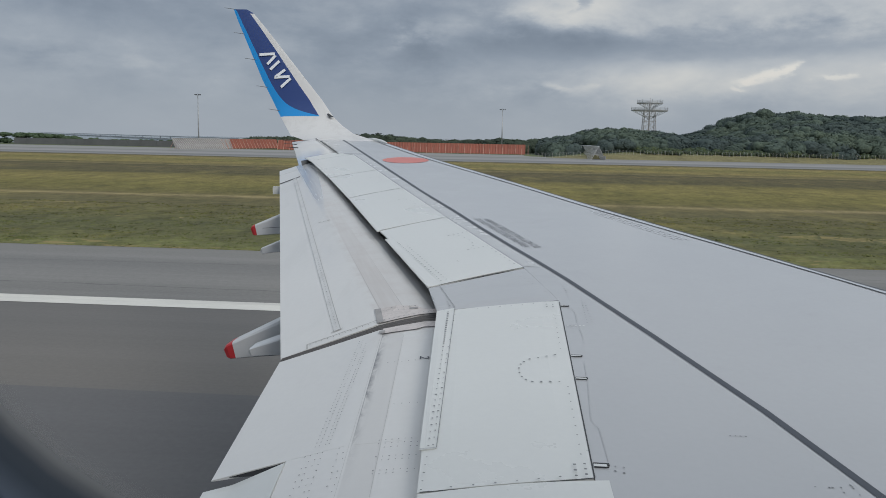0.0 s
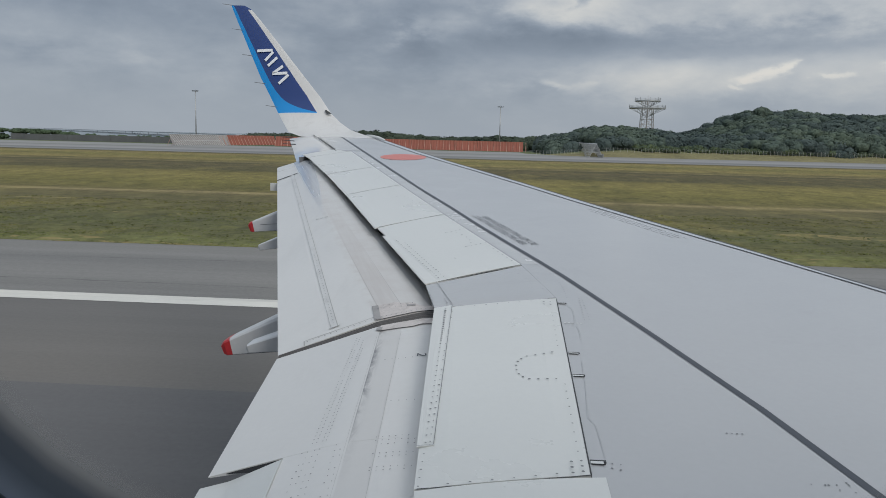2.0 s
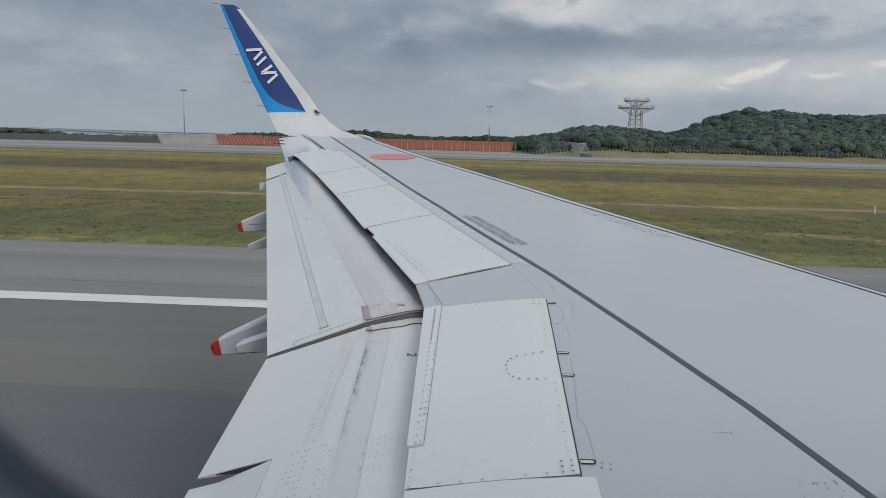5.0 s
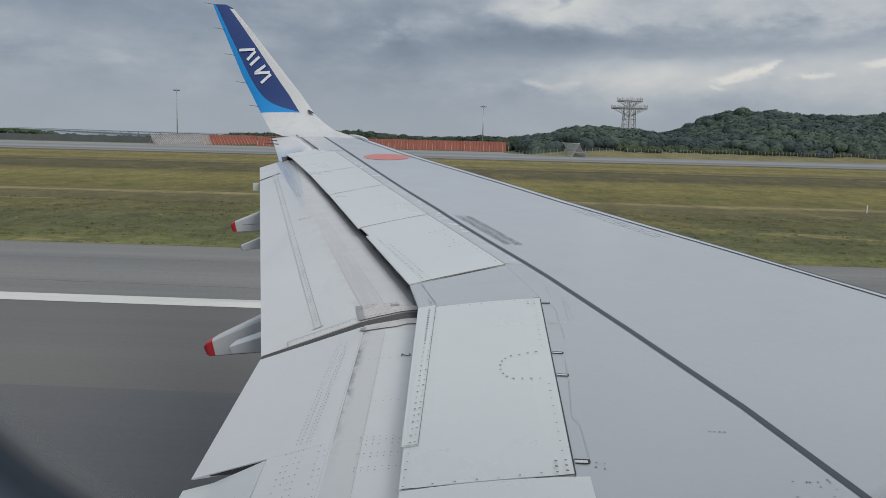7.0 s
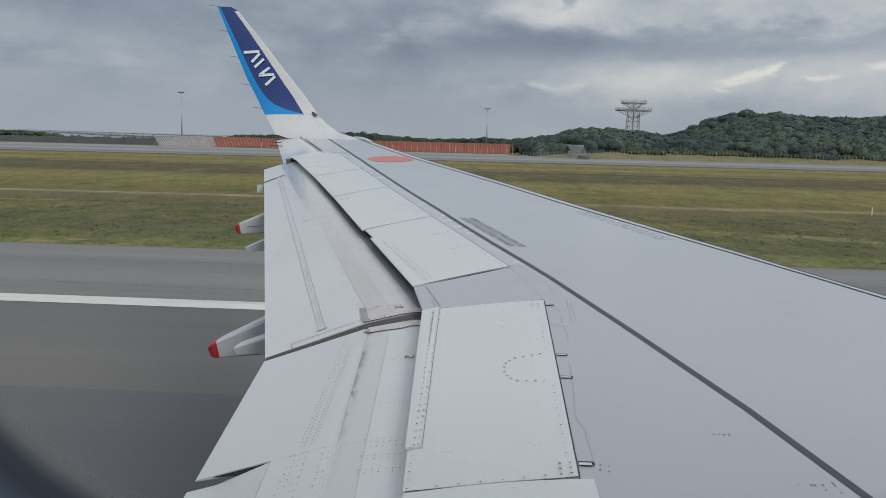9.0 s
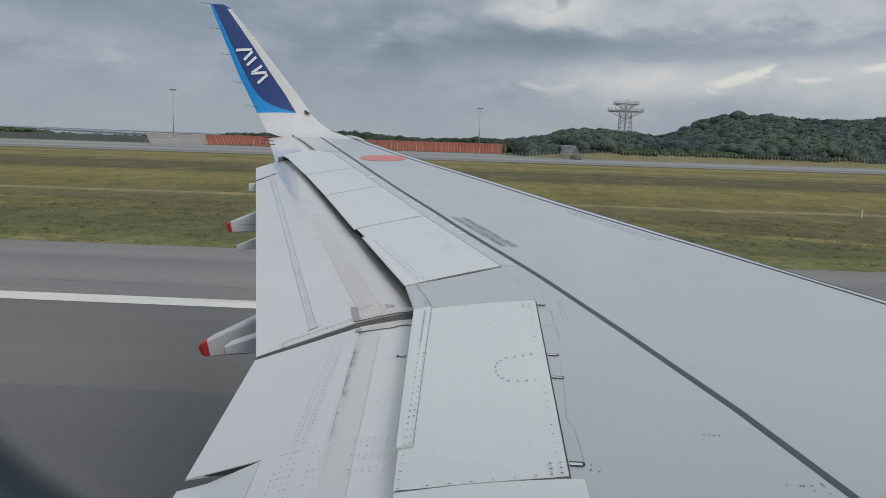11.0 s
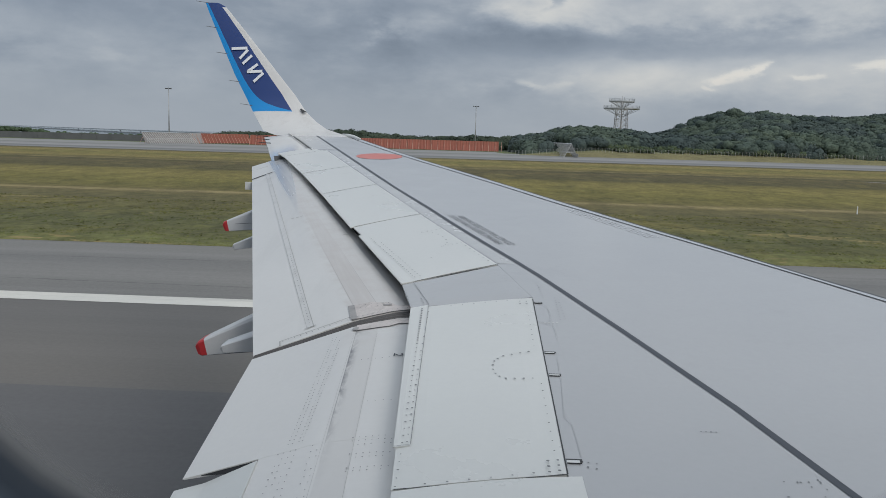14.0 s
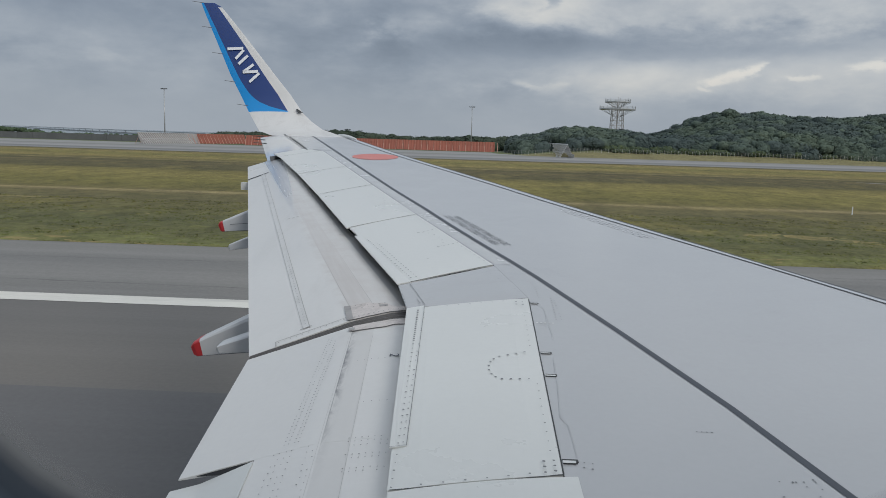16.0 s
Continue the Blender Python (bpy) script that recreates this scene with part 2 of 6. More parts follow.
def ribbon(bm, pts, width, lift):
    """A flat strip that lies on the wing along points of its plan."""
    rows = []
    for i, (x, y) in enumerate(pts):
        a, b = pts[max(0, i - 1)], pts[min(len(pts) - 1, i + 1)]
        d = Vector((b[0] - a[0], b[1] - a[1])).normalized()
        n = Vector((d.y, -d.x)) * width / 2
        rows.append([(x + n.x, y + n.y, wing_z(y + n.y) + lift), (x - n.x, y - n.y, wing_z(y - n.y) + lift)])
    grid(bm, rows)


def build_wing_box():
    ys = [1.5, 3, 4.5, 6, 6.62, 7.39, 8.3, 9.13, 10, 10.78, 11.5, 12.22, 13.1, 13.93, 14.03, 14.6, 15.4, 16.1]
    rows = []
    for y in ys:
        xa, xl, z = hinge_x(y), skin_x(y) - 0.02, wing_z(y)
        th = interp(y, (1.5, 6.5, 16.5), (0.62, 0.40, 0.13))
        r = [(xa + (xl - xa) * u, y, z) for u in (0, 0.12, 0.3, 0.5, 0.7, 0.85, 0.95, 1.0)]
        r += [(xl + 0.035, y, z - 0.03), (xl + 0.05, y, z - 0.09), (xl - 0.1, y, z - 0.6 * th), (xl - 0.5, y, z - 0.9 * th), ((xa + xl) / 2, y, z - th), (xa + 0.02, y, z - 0.55 * th), (xa, y, z - 0.05)]
        rows.append(r)
    bm = bmesh.new()
    vs = grid(bm, rows, closed=True)
    bm.faces.new(vs[0])
    bm.faces.new(vs[-1][::-1])
    wpart("wing_box", bm, M_GREY, "smooth grey painted upper skin")
    # slat: the drooped nose in front of the box
    bm = bmesh.new()
    rows = []
    for y in np.linspace(2.4, 16.15, 40):
        x0, x1, z = skin_x(y) - 0.008, lead_x(y), wing_z(y)
        rows.append([(x0, y, z - 0.03), (x0 + 0.006, y, z + 0.002), (x0 + 0.5 * (x1 - x0), y, z + 0.004), (x1 - 0.014, y, z + 0.002), (x1, y, z - 0.006), (x1 - 0.004, y, z - 0.03), (x1 - 0.03, y, z - 0.09), (x1 - 0.1, y, z - 0.17), (x1 - 0.25, y, z - 0.24), (x0 - 0.02, y, z - 0.1)])
    vs = grid(bm, rows, closed=True)
    bm.faces.new(vs[0])
    bm.faces.new(vs[-1][::-1])
    wpart("slat", bm, M_SLAT, "narrow bright metal leading edge slat", smooth=False)
    bm = bmesh.new()
    ribbon(bm, [(skin_x(y) - 0.012, y) for y in np.linspace(2.4, 16.0, 40)], 0.016, 0.0035)
    wpart("slat_gap", bm, M_SEAL, "dark slat joint")
    # dark line along the front edge paints the shade under the nose
    bm = bmesh.new()
    ribbon(bm, [(lead_x(y) - 0.008, y) for y in np.linspace(2.4, 16.0, 40)], 0.016, 0.0048)
    wpart("nose_shade", bm, M_LINE, "dark line painted as the shade under the nose")


def plate(corners, lift=0.006, thick=0.014, crown=0.006, n=6, gap=0.0038):
    """A panel on the wing: corners front-inner, front-outer, aft-outer, aft-inner in plan."""
    fi, fo, ao, ai = [Vector(c) for c in corners]
    mid = (fi + fo + ao + ai) / 4
    fi, fo, ao, ai = [c + (mid - c).normalized() * gap * 1.4 for c in (fi, fo, ao, ai)]
    bm = bmesh.new()
    top, low = [], []
    for i in range(n + 1):
        u = i / n
        rt, rl = [], []
        for j in range(n + 1):
            v = j / n
            p = fi.lerp(fo, v).lerp(ai.lerp(ao, v), u)
            e = 0.004 * (i in (0, n) or j in (0, n))
            z = wing_z(p.y) + lift + crown * 4 * u * (1 - u)
            rt.append((p.x, p.y, z - e))
            rl.append((p.x, p.y, z - thick))
        top.append(rt)
        low.append(rl)
    a, b = grid(bm, top), grid(bm, low)
    for i in range(n):
        bm.faces.new((a[i][0], a[i + 1][0], b[i + 1][0], b[i][0]))
        bm.faces.new((a[i][n], b[i][n], b[i + 1][n], a[i + 1][n]))
        bm.faces.new((a[0][i], b[0][i], b[0][i + 1], a[0][i + 1]))
        bm.faces.new((a[n][i], a[n][i + 1], b[n][i + 1], b[n][i]))
    bmesh.ops.recalc_face_normals(bm, faces=bm.faces)
    return bm


def dots(places, radius, height, lift=0.0015):
    """Fastener heads: small six-sided discs at places (x, y), on the surface height(x, y)."""
    bm = bmesh.new()
    for x, y in places:
        r = radius * random.uniform(0.75, 1.15)
        bm.faces.new([bm.verts.new((x + r * math.cos(k * math.tau / 6), y + r * math.sin(k * math.tau / 6), height(x + r * math.cos(k * math.tau / 6), y + r * math.sin(k * math.tau / 6)) + lift)) for k in range(6)])
    return bm


def along(a, b, step, skip=0.0):
    n = max(1, int((Vector(b) - Vector(a)).length / step))
    return [(a[0] + (b[0] - a[0]) * i / n, a[1] + (b[1] - a[1]) * i / n) for i in range(n + 1) if random.random() >= skip]


build_wing_box()

SPOILERS = [
    ((0.35, 4.47), (0.35, 6.61), (-0.365, 6.31), (-0.265, 4.31)),
    ((0.15, 7.39), (-0.53, 9.13), (-1.045, 8.455), (-0.405, 6.87)),
    ((-0.53, 9.13), (-1.15, 10.78), (-1.62, 10.02), (-1.068, 8.45)),
    ((-1.15, 10.78), (-1.68, 12.22), (-2.13, 11.42), (-1.62, 10.02)),
    ((-1.68, 12.22), (-2.31, 13.93), (-2.74, 13.0), (-2.13, 11.42)),
]
spoiler_parts = []
for corners in SPOILERS:
    spoiler_parts.append(wpart("spoiler", plate(corners, gap=0.0012 if corners[0][1] < 5 else 0.0035), M_WHITE, "white painted spoiler panel"))


def spoiler_gaps():
    lines = [[SPOILERS[k][1], SPOILERS[k][2]] for k in (1, 2, 3, 4)] + [[SPOILERS[1][0], SPOILERS[1][3]], [SPOILERS[0][0], SPOILERS[0][1]], [SPOILERS[0][1], SPOILERS[0][2]], [SPOILERS[0][0], SPOILERS[0][3]]]
    for a, b in lines:
        bm = bmesh.new()
        p, q = Vector(a), Vector(b)
        ribbon(bm, [tuple(p.lerp(q, u)) for u in np.linspace(0, 0.985, 6)], 0.0055 if a[1] < 6.7 else 0.005, 0.0036 if a[1] < 7.5 else 0.0085)
        wpart("panel_gap", bm, M_SEAL, "dark joint between panels")


spoiler_gaps()


def spoiler_details():
    s1, s2 = spoiler_parts[0], spoiler_parts[1]
    # the strip along the trailing edge of the inner spoiler, a little proud
    bm = plate(((-0.226, 4.623), (-0.272, 6.37), (-0.372, 6.30), (-0.288, 4.603)), lift=0.0125, thick=0.009, crown=0, n=3, gap=0.001)
    wpart("trailing_strip", bm, M_WHITE, parent=s1)
    bm = bmesh.new()
    for p, q in (((-0.2255, 4.622), (-0.2715, 6.37)), ((-0.226, 4.6225), (-0.288, 4.6025))):
        ribbon(bm, [tuple(Vector(p).lerp(Vector(q), u)) for u in np.linspace(0, 1, 5)], 0.0022, 0.0132)
    wpart("strip_joint", bm, M_RIVET, parent=s1)
    big = along((-0.303, 6.27), (-0.288, 5.75), 0.030, 0.05)
    pts = along((-0.287, 5.70), (-0.257, 4.63), 0.058) + along((-0.259, 5.60), (-0.240, 4.64), 0.058, 0.05) + along((-0.262, 6.22), (-0.26, 5.7), 0.10, 0.3)
    pts += along((-0.254, 4.54), (-0.251, 4.31), 0.05) + along((-0.151, 4.338), (0.227, 4.446), 0.066)
    pts += along((-0.139, 6.355), (0.192, 6.489), 0.07) + along((0.306, 6.22), (0.306, 5.74), 0.075) + along((0.31, 5.25), (0.314, 4.62), 0.075)
    # arch of fasteners over the actuator
    big += along((0.274, 5.647), (0.147, 5.576), 0.042) + along((0.152, 5.295), (0.275, 5.308), 0.040)
    big += [(0.145 - 0.052 * math.cos(t), 5.43 + 0.125 * math.sin(t)) for t in np.linspace(-1.15, 1.05, 6)]
    big += [(0.284, 4.539 - 0.04 * k) for k in range(3)] + [(0.321, 4.548 - 0.038 * k) for k in range(3)] + [(0.268 + 0.038 * i, 6.487 - 0.05 * j) for i in (0, 1) for j in (0, 1)]
    h = lambda x, y: wing_z(y) + 0.0136
    ob = wpart("riveting", dots(pts, 0.0045, h), M_RIVET, "rows of dark fastener heads", parent=s1)
    ob["kind"] = "stuff"
    wpart("riveting", dots(big, 0.0064, h), M_RIVET, "larger dark fastener heads", parent=s1)["kind"] = "stuff"
    for k, (c, s) in enumerate(zip(SPOILERS[1:], spoiler_parts[1:])):
        fi, fo, ao, ai = [Vector(p) for p in c]
        at = lambda u, v: tuple(fi.lerp(fo, v).lerp(ai.lerp(ao, v), u))
        p = [at(0.32 + 0.16 * (1 - abs(math.cos(a))) - 0.16, 0.5 + 0.14 * math.sin(a)) for a in np.linspace(-1.57, 1.57, 9)]
        p += [at(u, 0.36) for u in np.linspace(0.05, 0.3, 5)] + [at(u, 0.64) for u in np.linspace(0.05, 0.3, 5)]
        p += [at(0.06, v) for v in np.linspace(0.05, 0.3, 6)] + [at(0.035, v) for v in np.linspace(0.7, 0.95, 5)]
        if k == 0:
            p += [at(0.96, v) for v in np.linspace(0.03, 0.7, 26)] + [at(0.90, v) for v in np.linspace(0.03, 0.6, 18)]
        wpart("riveting", dots(p, 0.0062, lambda x, y: wing_z(y) + 0.0125), M_RIVET if k == 0 else M_FAINT, "faint fastener heads", parent=s)["kind"] = "stuff"
    bm = plate(((-0.40, 6.875), (-0.885, 8.21), (-0.955, 8.15), (-0.475, 6.81)), lift=0.008, thick=0.012, crown=0, n=3, gap=0.001)
    wpart("trailing_strip", bm, M_WHITE, parent=s2)
    # hinge fittings in front of the inner spoiler
    for y, w, l in ((6.502, 0.013, 0.048), (5.675, 0.014, 0.056), (5.386, 0.015, 0.056), (4.566, 0.019, 0.058)):
        h = bmesh.new()
        z, e = wing_z(y) + 0.002, 0.008 if y < 5 else 0.005
        box(h, 0.356, 0.356 + l, y + w - e, y + w, z, z + 0.003)
        box(h, 0.356 + l - e, 0.356 + l, y - 0.2 * w, y + w - e, z, z + 0.003)
        box(h, 0.356, 0.352 + l, y - w, y - w + 0.0025, z, z + 0.003)
        slot = wpart("hinge_slot", h, M_SEAL, "dark hinge slot")
        h = bmesh.new()
        box(h, 0.357, 0.354 + l - e, y - w + 0.003, y + w - e - 0.001, z - 0.001, z + 0.002)
        wpart("hinge_arm", h, M_WHITE, "white hinge arm", parent=slot)


spoiler_details()


def cove_and_shroud():
    # fixed shroud panel between the inner and the outer spoilers
    wpart("shroud_panel", plate(((0.375, 6.63), (0.166, 7.388), (-0.472, 6.800), (-0.375, 6.335)), lift=0.0025, crown=0.0, gap=0.002), M_GREY, "grey fixed shroud panel")
    # white fairing inboard of the inner spoiler
    wpart("root_fairing", plate(((0.44, 1.93), (0.40, 4.455), (-0.262, 4.295), (-0.20, 1.93)), lift=0.012, thick=0.05, crown=0.012), M_WHITE, "white wing root fairing panel")
    # panel between the last spoiler and the aileron
    wpart("outer_shroud", plate(((-2.33, 13.95), (-2.52, 14.42), (-2.93, 13.42), (-2.75, 13.03)), lift=0.0, crown=0.002), M_WHITE)
    # paler dusty skin between the hinge line and the walkway line
    for y0, y1, w0, w1 in ((7.42, 13.90, 0.135, 0.15), (14.06, 16.05, 0.36, 0.42)):
        bm = bmesh.new()
        grid(bm, [[(hinge_x(y) + 0.014, y, wing_z(y) + 0.0014), (hinge_x(y) + w0 + (w1 - w0) * (y - y0) / (y1 - y0), y, wing_z(y) + 0.0014)] for y in np.linspace(y0, y1, 40)])
        wpart("hinge_panel", bm, M_DUSTY, "pale dusty skin panel along the hinge line")
    # rear spar wall and floor of the cove behind it, their shade put into the colour
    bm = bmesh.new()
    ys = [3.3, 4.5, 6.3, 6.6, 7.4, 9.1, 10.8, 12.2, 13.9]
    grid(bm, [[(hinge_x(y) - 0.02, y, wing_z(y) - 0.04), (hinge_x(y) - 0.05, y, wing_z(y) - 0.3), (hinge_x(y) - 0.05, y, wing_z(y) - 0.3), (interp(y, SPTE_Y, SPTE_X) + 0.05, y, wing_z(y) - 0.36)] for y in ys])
    wpart("cove", bm, M_COVESHADE, "flap cove coloured dark for its shade")
    # walkway line
    bm = bmesh.new()
    xs = [(1.62, 3.4), (1.33, 4.41), (1.13, 5.11), (0.81, 6.05), (0.43, 7.12), (0.27, 7.53), (0.035, 8.11), (-0.211, 8.74), (-0.472, 9.45), (-0.895, 10.54), (-1.398, 11.93), (-2.097, 13.89), (-3.12, 16.75)]
    ribbon(bm, [(x - 0.003, y) for x, y in xs], 0.037, 0.0025)
    wpart("walkway_line", bm, M_LINE, "dark grey walkway line")
    # faint joints of the skin in front of the inner spoiler
    bm = bmesh.new()
    doublers = (
        [(0.372, 6.475), (0.398, 6.472), (0.420, 6.43), (0.431, 6.383), (0.430, 6.28), (0.428, 6.207), (0.420, 6.16), (0.412, 6.145), (0.37, 6.14)],
        [(0.373, 6.117), (0.415, 6.11), (0.430, 6.095), (0.437, 6.03), (0.438, 5.968), (0.435, 5.893)],
        [(0.412, 5.60), (0.405, 5.314), (0.392, 5.10), (0.382, 4.942), (0.395, 4.90), (0.407, 4.879), (0.411, 4.74), (0.413, 4.604)],
    )
    for p in doublers:
        ribbon(bm, p, 0.0022, 0.0022)
    wpart("skin_joint", bm, M_SKINLINE, "faint skin joint")
    bm = bmesh.new()
    for x in np.arange(0.366, 0.455, 0.022):
        ribbon(bm, [(x, 6.146), (x + 0.011, 6.148)], 0.011, 0.0026)
    wpart("filler_dashes", bm, M_WHITE, "pale dashes of filler")["kind"] = "stuff"
    # joint and fasteners beside the free edge of the shroud panel
    bm = bmesh.new()
    ribbon(bm, [(-0.408, 6.862), (-0.273, 6.399)], 0.003, 0.0062)
    wpart("shroud_joint", bm, M_RIVET, "dark joint of the shroud's edge strip")
    wpart("riveting", dots(along((-0.428, 6.60), (-0.382, 6.36), 0.026) + along((-0.325, 6.49), (-0.305, 6.42), 0.022), 0.0055, lambda x, y: wing_z(y) + 0.0055), M_RIVET)["kind"] = "stuff"
    # red disc
    bm = bmesh.new()
    ring = [(-1.443 + 0.330 * math.cos(a), 13.365 + 0.350 * math.sin(a)) for a in np.linspace(0, math.tau, 48, endpoint=False)]
    bm.faces.new([bm.verts.new((x, y, wing_z(y) + 0.003)) for x, y in ring])
    wpart("red_disc", bm, M_REDDISC, "faded red disc marking")
    # faint joints and fasteners of the skin
    pts = along((0.388, 6.96), (0.405, 6.837), 0.035) + along((0.405, 6.837), (0.415, 6.63), 0.035) + along((0.488, 6.62), (0.484, 6.21), 0.042) + along((0.505, 6.58), (0.513, 6.22), 0.046)
    pts += along((0.435, 4.565), (0.465, 4.56), 0.025) + along((0.43, 4.53), (0.46, 4.52), 0.03) + along((0.10, 7.2), (0.30, 6.75), 0.06, 0.4)
    pts += [(1.17 + random.uniform(-0.09, 0.09), 4.45 + random.uniform(-0.07, 0.07)) for _ in range(12)] + [(0.92 + 0.02 * k, 4.86) for k in range(4)]
    wpart("riveting", dots(pts, 0.0042, lambda x, y: wing_z(y) + 0.001), M_RIVET)["kind"] = "stuff"


cove_and_shroud()


# ---- flaps ----
PROFILE_S = (0, 0.06, 0.16, 0.28, 0.42, 0.56, 0.70, 0.85, 1.0)
PROFILE_Z = (-0.10, -0.078, -0.080, -0.096, -0.118, -0.161, -0.206, -0.253, -0.30)


def out_front(y):
    return interp(y, SPTE_Y, SPTE_X) + interp(y, (11.5, 13.1), (0.09, 0.24))


def out_te(y):
    return -1.30 - 0.2824 * (y - 6.31)


def in_front(y):
    return interp(y, SPTE_Y, SPTE_X) + 0.09


def in_te(y):
    return -1.19 - 0.064 * (y - 4.86)


def flap_z(s, y, tail=1.0):
    return wing_z(y) + interp(s, PROFILE_S, PROFILE_Z) + (1 - tail) * 0.1 * s


def out_tail(y):
    return interp(y, (6.3, 13.3), (1.0, 0.0))


def flap_paint(name, outer):
    """Worn flap paint; the map gives the share of the chord and the place along the span."""
    m = surface(name, (0.634, 0.626, 0.606), 0.34, var=0.035, scale=1.4, fine=25, bump=0.004, dirt=((0.44, 0.43, 0.41), 1.3, (1.8, 0.5, 1), 0.54, 0.25))
    nt = m.node_tree
    b = nt.nodes["Principled BSDF"]
    col = b.inputs["Base Color"].links[0].from_socket
    rough = b.inputs["Roughness"].links[0].from_socket
    uv = node(nt, "ShaderNodeUVMap")
    sep = node(nt, "ShaderNodeSeparateXYZ")
    link(nt, uv.outputs[0], sep.inputs[0])
    c, y = sep.outputs[0], sep.outputs[1]
    mp = node(nt, "ShaderNodeMapping", Scale=(26.0, 1.1, 1.0))
    link(nt, uv.outputs[0], mp.inputs[0])
    streak = node(nt, "ShaderNodeTexNoise", Scale=1.0, Detail=6.0, Roughness=0.6, Distortion=0.4)
    link(nt, mp.outputs[0], streak.inputs["Vector"])
    patch = node(nt, "ShaderNodeTexNoise", Scale=5.0, Detail=6.0, Roughness=0.65)
    link(nt, uv.outputs[0], patch.inputs["Vector"])

    def soft(v, at, width):
        """0 below at, 1 above, over a short width."""
        return math_node(nt, "DIVIDE", math_node(nt, "SUBTRACT", v, at), width, clamp=True)

    def band(v, lo, hi, width):
        return math_node(nt, "MULTIPLY", soft(v, lo, width), math_node(nt, "SUBTRACT", 1.0, soft(v, hi, width)))

    if outer:
        lines = ramp(nt, streak.outputs[0], [(0.30, (0.55,) * 3), (0.60, (1,) * 3)])
        # rubbed brown band behind the nose, fading out along the span
        near = math_node(nt, "SUBTRACT", 1.0, soft(y, 7.6, 3.6))
        f = math_node(nt, "MULTIPLY", math_node(nt, "MULTIPLY", band(c, 0.262, 0.402, 0.012), near), math_node(nt, "MULTIPLY", lines, 0.62))
        col = mix(nt, f, col, (0.455, 0.415, 0.39))
        f = math_node(nt, "MULTIPLY", math_node(nt, "MULTIPLY", band(c, 0.03, 0.262, 0.02), near), math_node(nt, "MULTIPLY", lines, 0.34))
        col = mix(nt, f, col, (0.47, 0.435, 0.41))
        f = math_node(nt, "MULTIPLY", math_node(nt, "ADD", band(c, 0.398, 0.404, 0.003), band(c, 0.262, 0.266, 0.003)), math_node(nt, "MULTIPLY", math_node(nt, "SUBTRACT", 1.0, soft(y, 6.9, 1.6)), 0.5))
        col = mix(nt, f, col, (0.22, 0.20, 0.19))
        f = math_node(nt, "MULTIPLY", band(c, 0.02, 0.43, 0.05), math_node(nt, "MULTIPLY", ramp(nt, patch.outputs[0], [(0.42, (0, 0, 0)), (0.66, (1, 1, 1))]), math_node(nt, "MULTIPLY", lines, 0.6)))
        col = mix(nt, f, col, (0.50, 0.46, 0.435))
        # front edge mixed to a darker grey, fading out along the span
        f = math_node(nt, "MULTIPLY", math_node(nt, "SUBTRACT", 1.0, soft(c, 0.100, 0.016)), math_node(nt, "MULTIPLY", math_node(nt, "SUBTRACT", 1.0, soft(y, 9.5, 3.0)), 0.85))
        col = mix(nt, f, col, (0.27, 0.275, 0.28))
        # polished bare metal towards the outer end
        left = math_node(nt, "MULTIPLY_ADD", math_node(nt, "SUBTRACT", y, 10.0), 0.025, 0.49)
        right = math_node(nt, "MAXIMUM", math_node(nt, "MULTIPLY_ADD", math_node(nt, "SUBTRACT", y, 10.0), -0.10, 0.40), 0.05)
        bare = math_node(nt, "MULTIPLY", soft(math_node(nt, "SUBTRACT", left, c), 0.0, 0.03), soft(math_node(nt, "SUBTRACT", c, right), 0.0, 0.03))
        bare = math_node(nt, "MULTIPLY", bare, soft(y, 9.4, 1.6))
        bare = math_node(nt, "MULTIPLY", bare, ramp(nt, streak.outputs[0], [(0.25, (0.55,) * 3), (0.6, (1,) * 3)]))
        col = mix(nt, math_node(nt, "MULTIPLY", bare, 0.8), col, (0.50, 0.525, 0.555))
        link(nt, math_node(nt, "MULTIPLY", bare, 0.22), b.inputs["Metallic"])
        rough = mix(nt, bare, rough, (0.24, 0.24, 0.24))
    else:
        # dull strip between two joints, and soft black smears along its rear border
        col = mix(nt, math_node(nt, "MULTIPLY", band(c, 0.268, 0.392, 0.006), 0.45), col, (0.52, 0.505, 0.485))
        mp2 = node(nt, "ShaderNodeMapping", Scale=(14.0, 5.0, 1.0))
        link(nt, uv.outputs[0], mp2.inputs[0])
        blot = node(nt, "ShaderNodeTexNoise", Scale=1.0, Detail=5.0, Roughness=0.65, Distortion=0.6)
        link(nt, mp2.outputs[0], blot.inputs["Vector"])
        tail = math_node(nt, "SUBTRACT", 1.0, soft(math_node(nt, "SUBTRACT", 0.397, c), 0.0, 0.05))
        tail = math_node(nt, "MULTIPLY", math_node(nt, "POWER", tail, 1.6), math_node(nt, "SUBTRACT", 1.0, soft(c, 0.394, 0.005)))
        f = math_node(nt, "MULTIPLY", tail, ramp(nt, blot.outputs[0], [(0.40, (0, 0, 0)), (0.58, (1, 1, 1))]))
        f = math_node(nt, "MULTIPLY", f, math_node(nt, "MULTIPLY", soft(y, 4.5, 1.0), 1.0))
        col = mix(nt, f, col, (0.10, 0.097, 0.11))
        f = math_node(nt, "MULTIPLY", band(c, 0.3925, 0.396, 0.0015), math_node(nt, "MULTIPLY", soft(y, 4.7, 0.5), 0.55))
        col = mix(nt, f, col, (0.16, 0.155, 0.16))
        f = math_node(nt, "MULTIPLY", math_node(nt, "MULTIPLY", band(c, 0.05, 0.44, 0.05), soft(y, 5.85, 0.5)), math_node(nt, "MULTIPLY", ramp(nt, patch.outputs[0], [(0.4, (0, 0, 0)), (0.65, (1, 1, 1))]), 0.5))
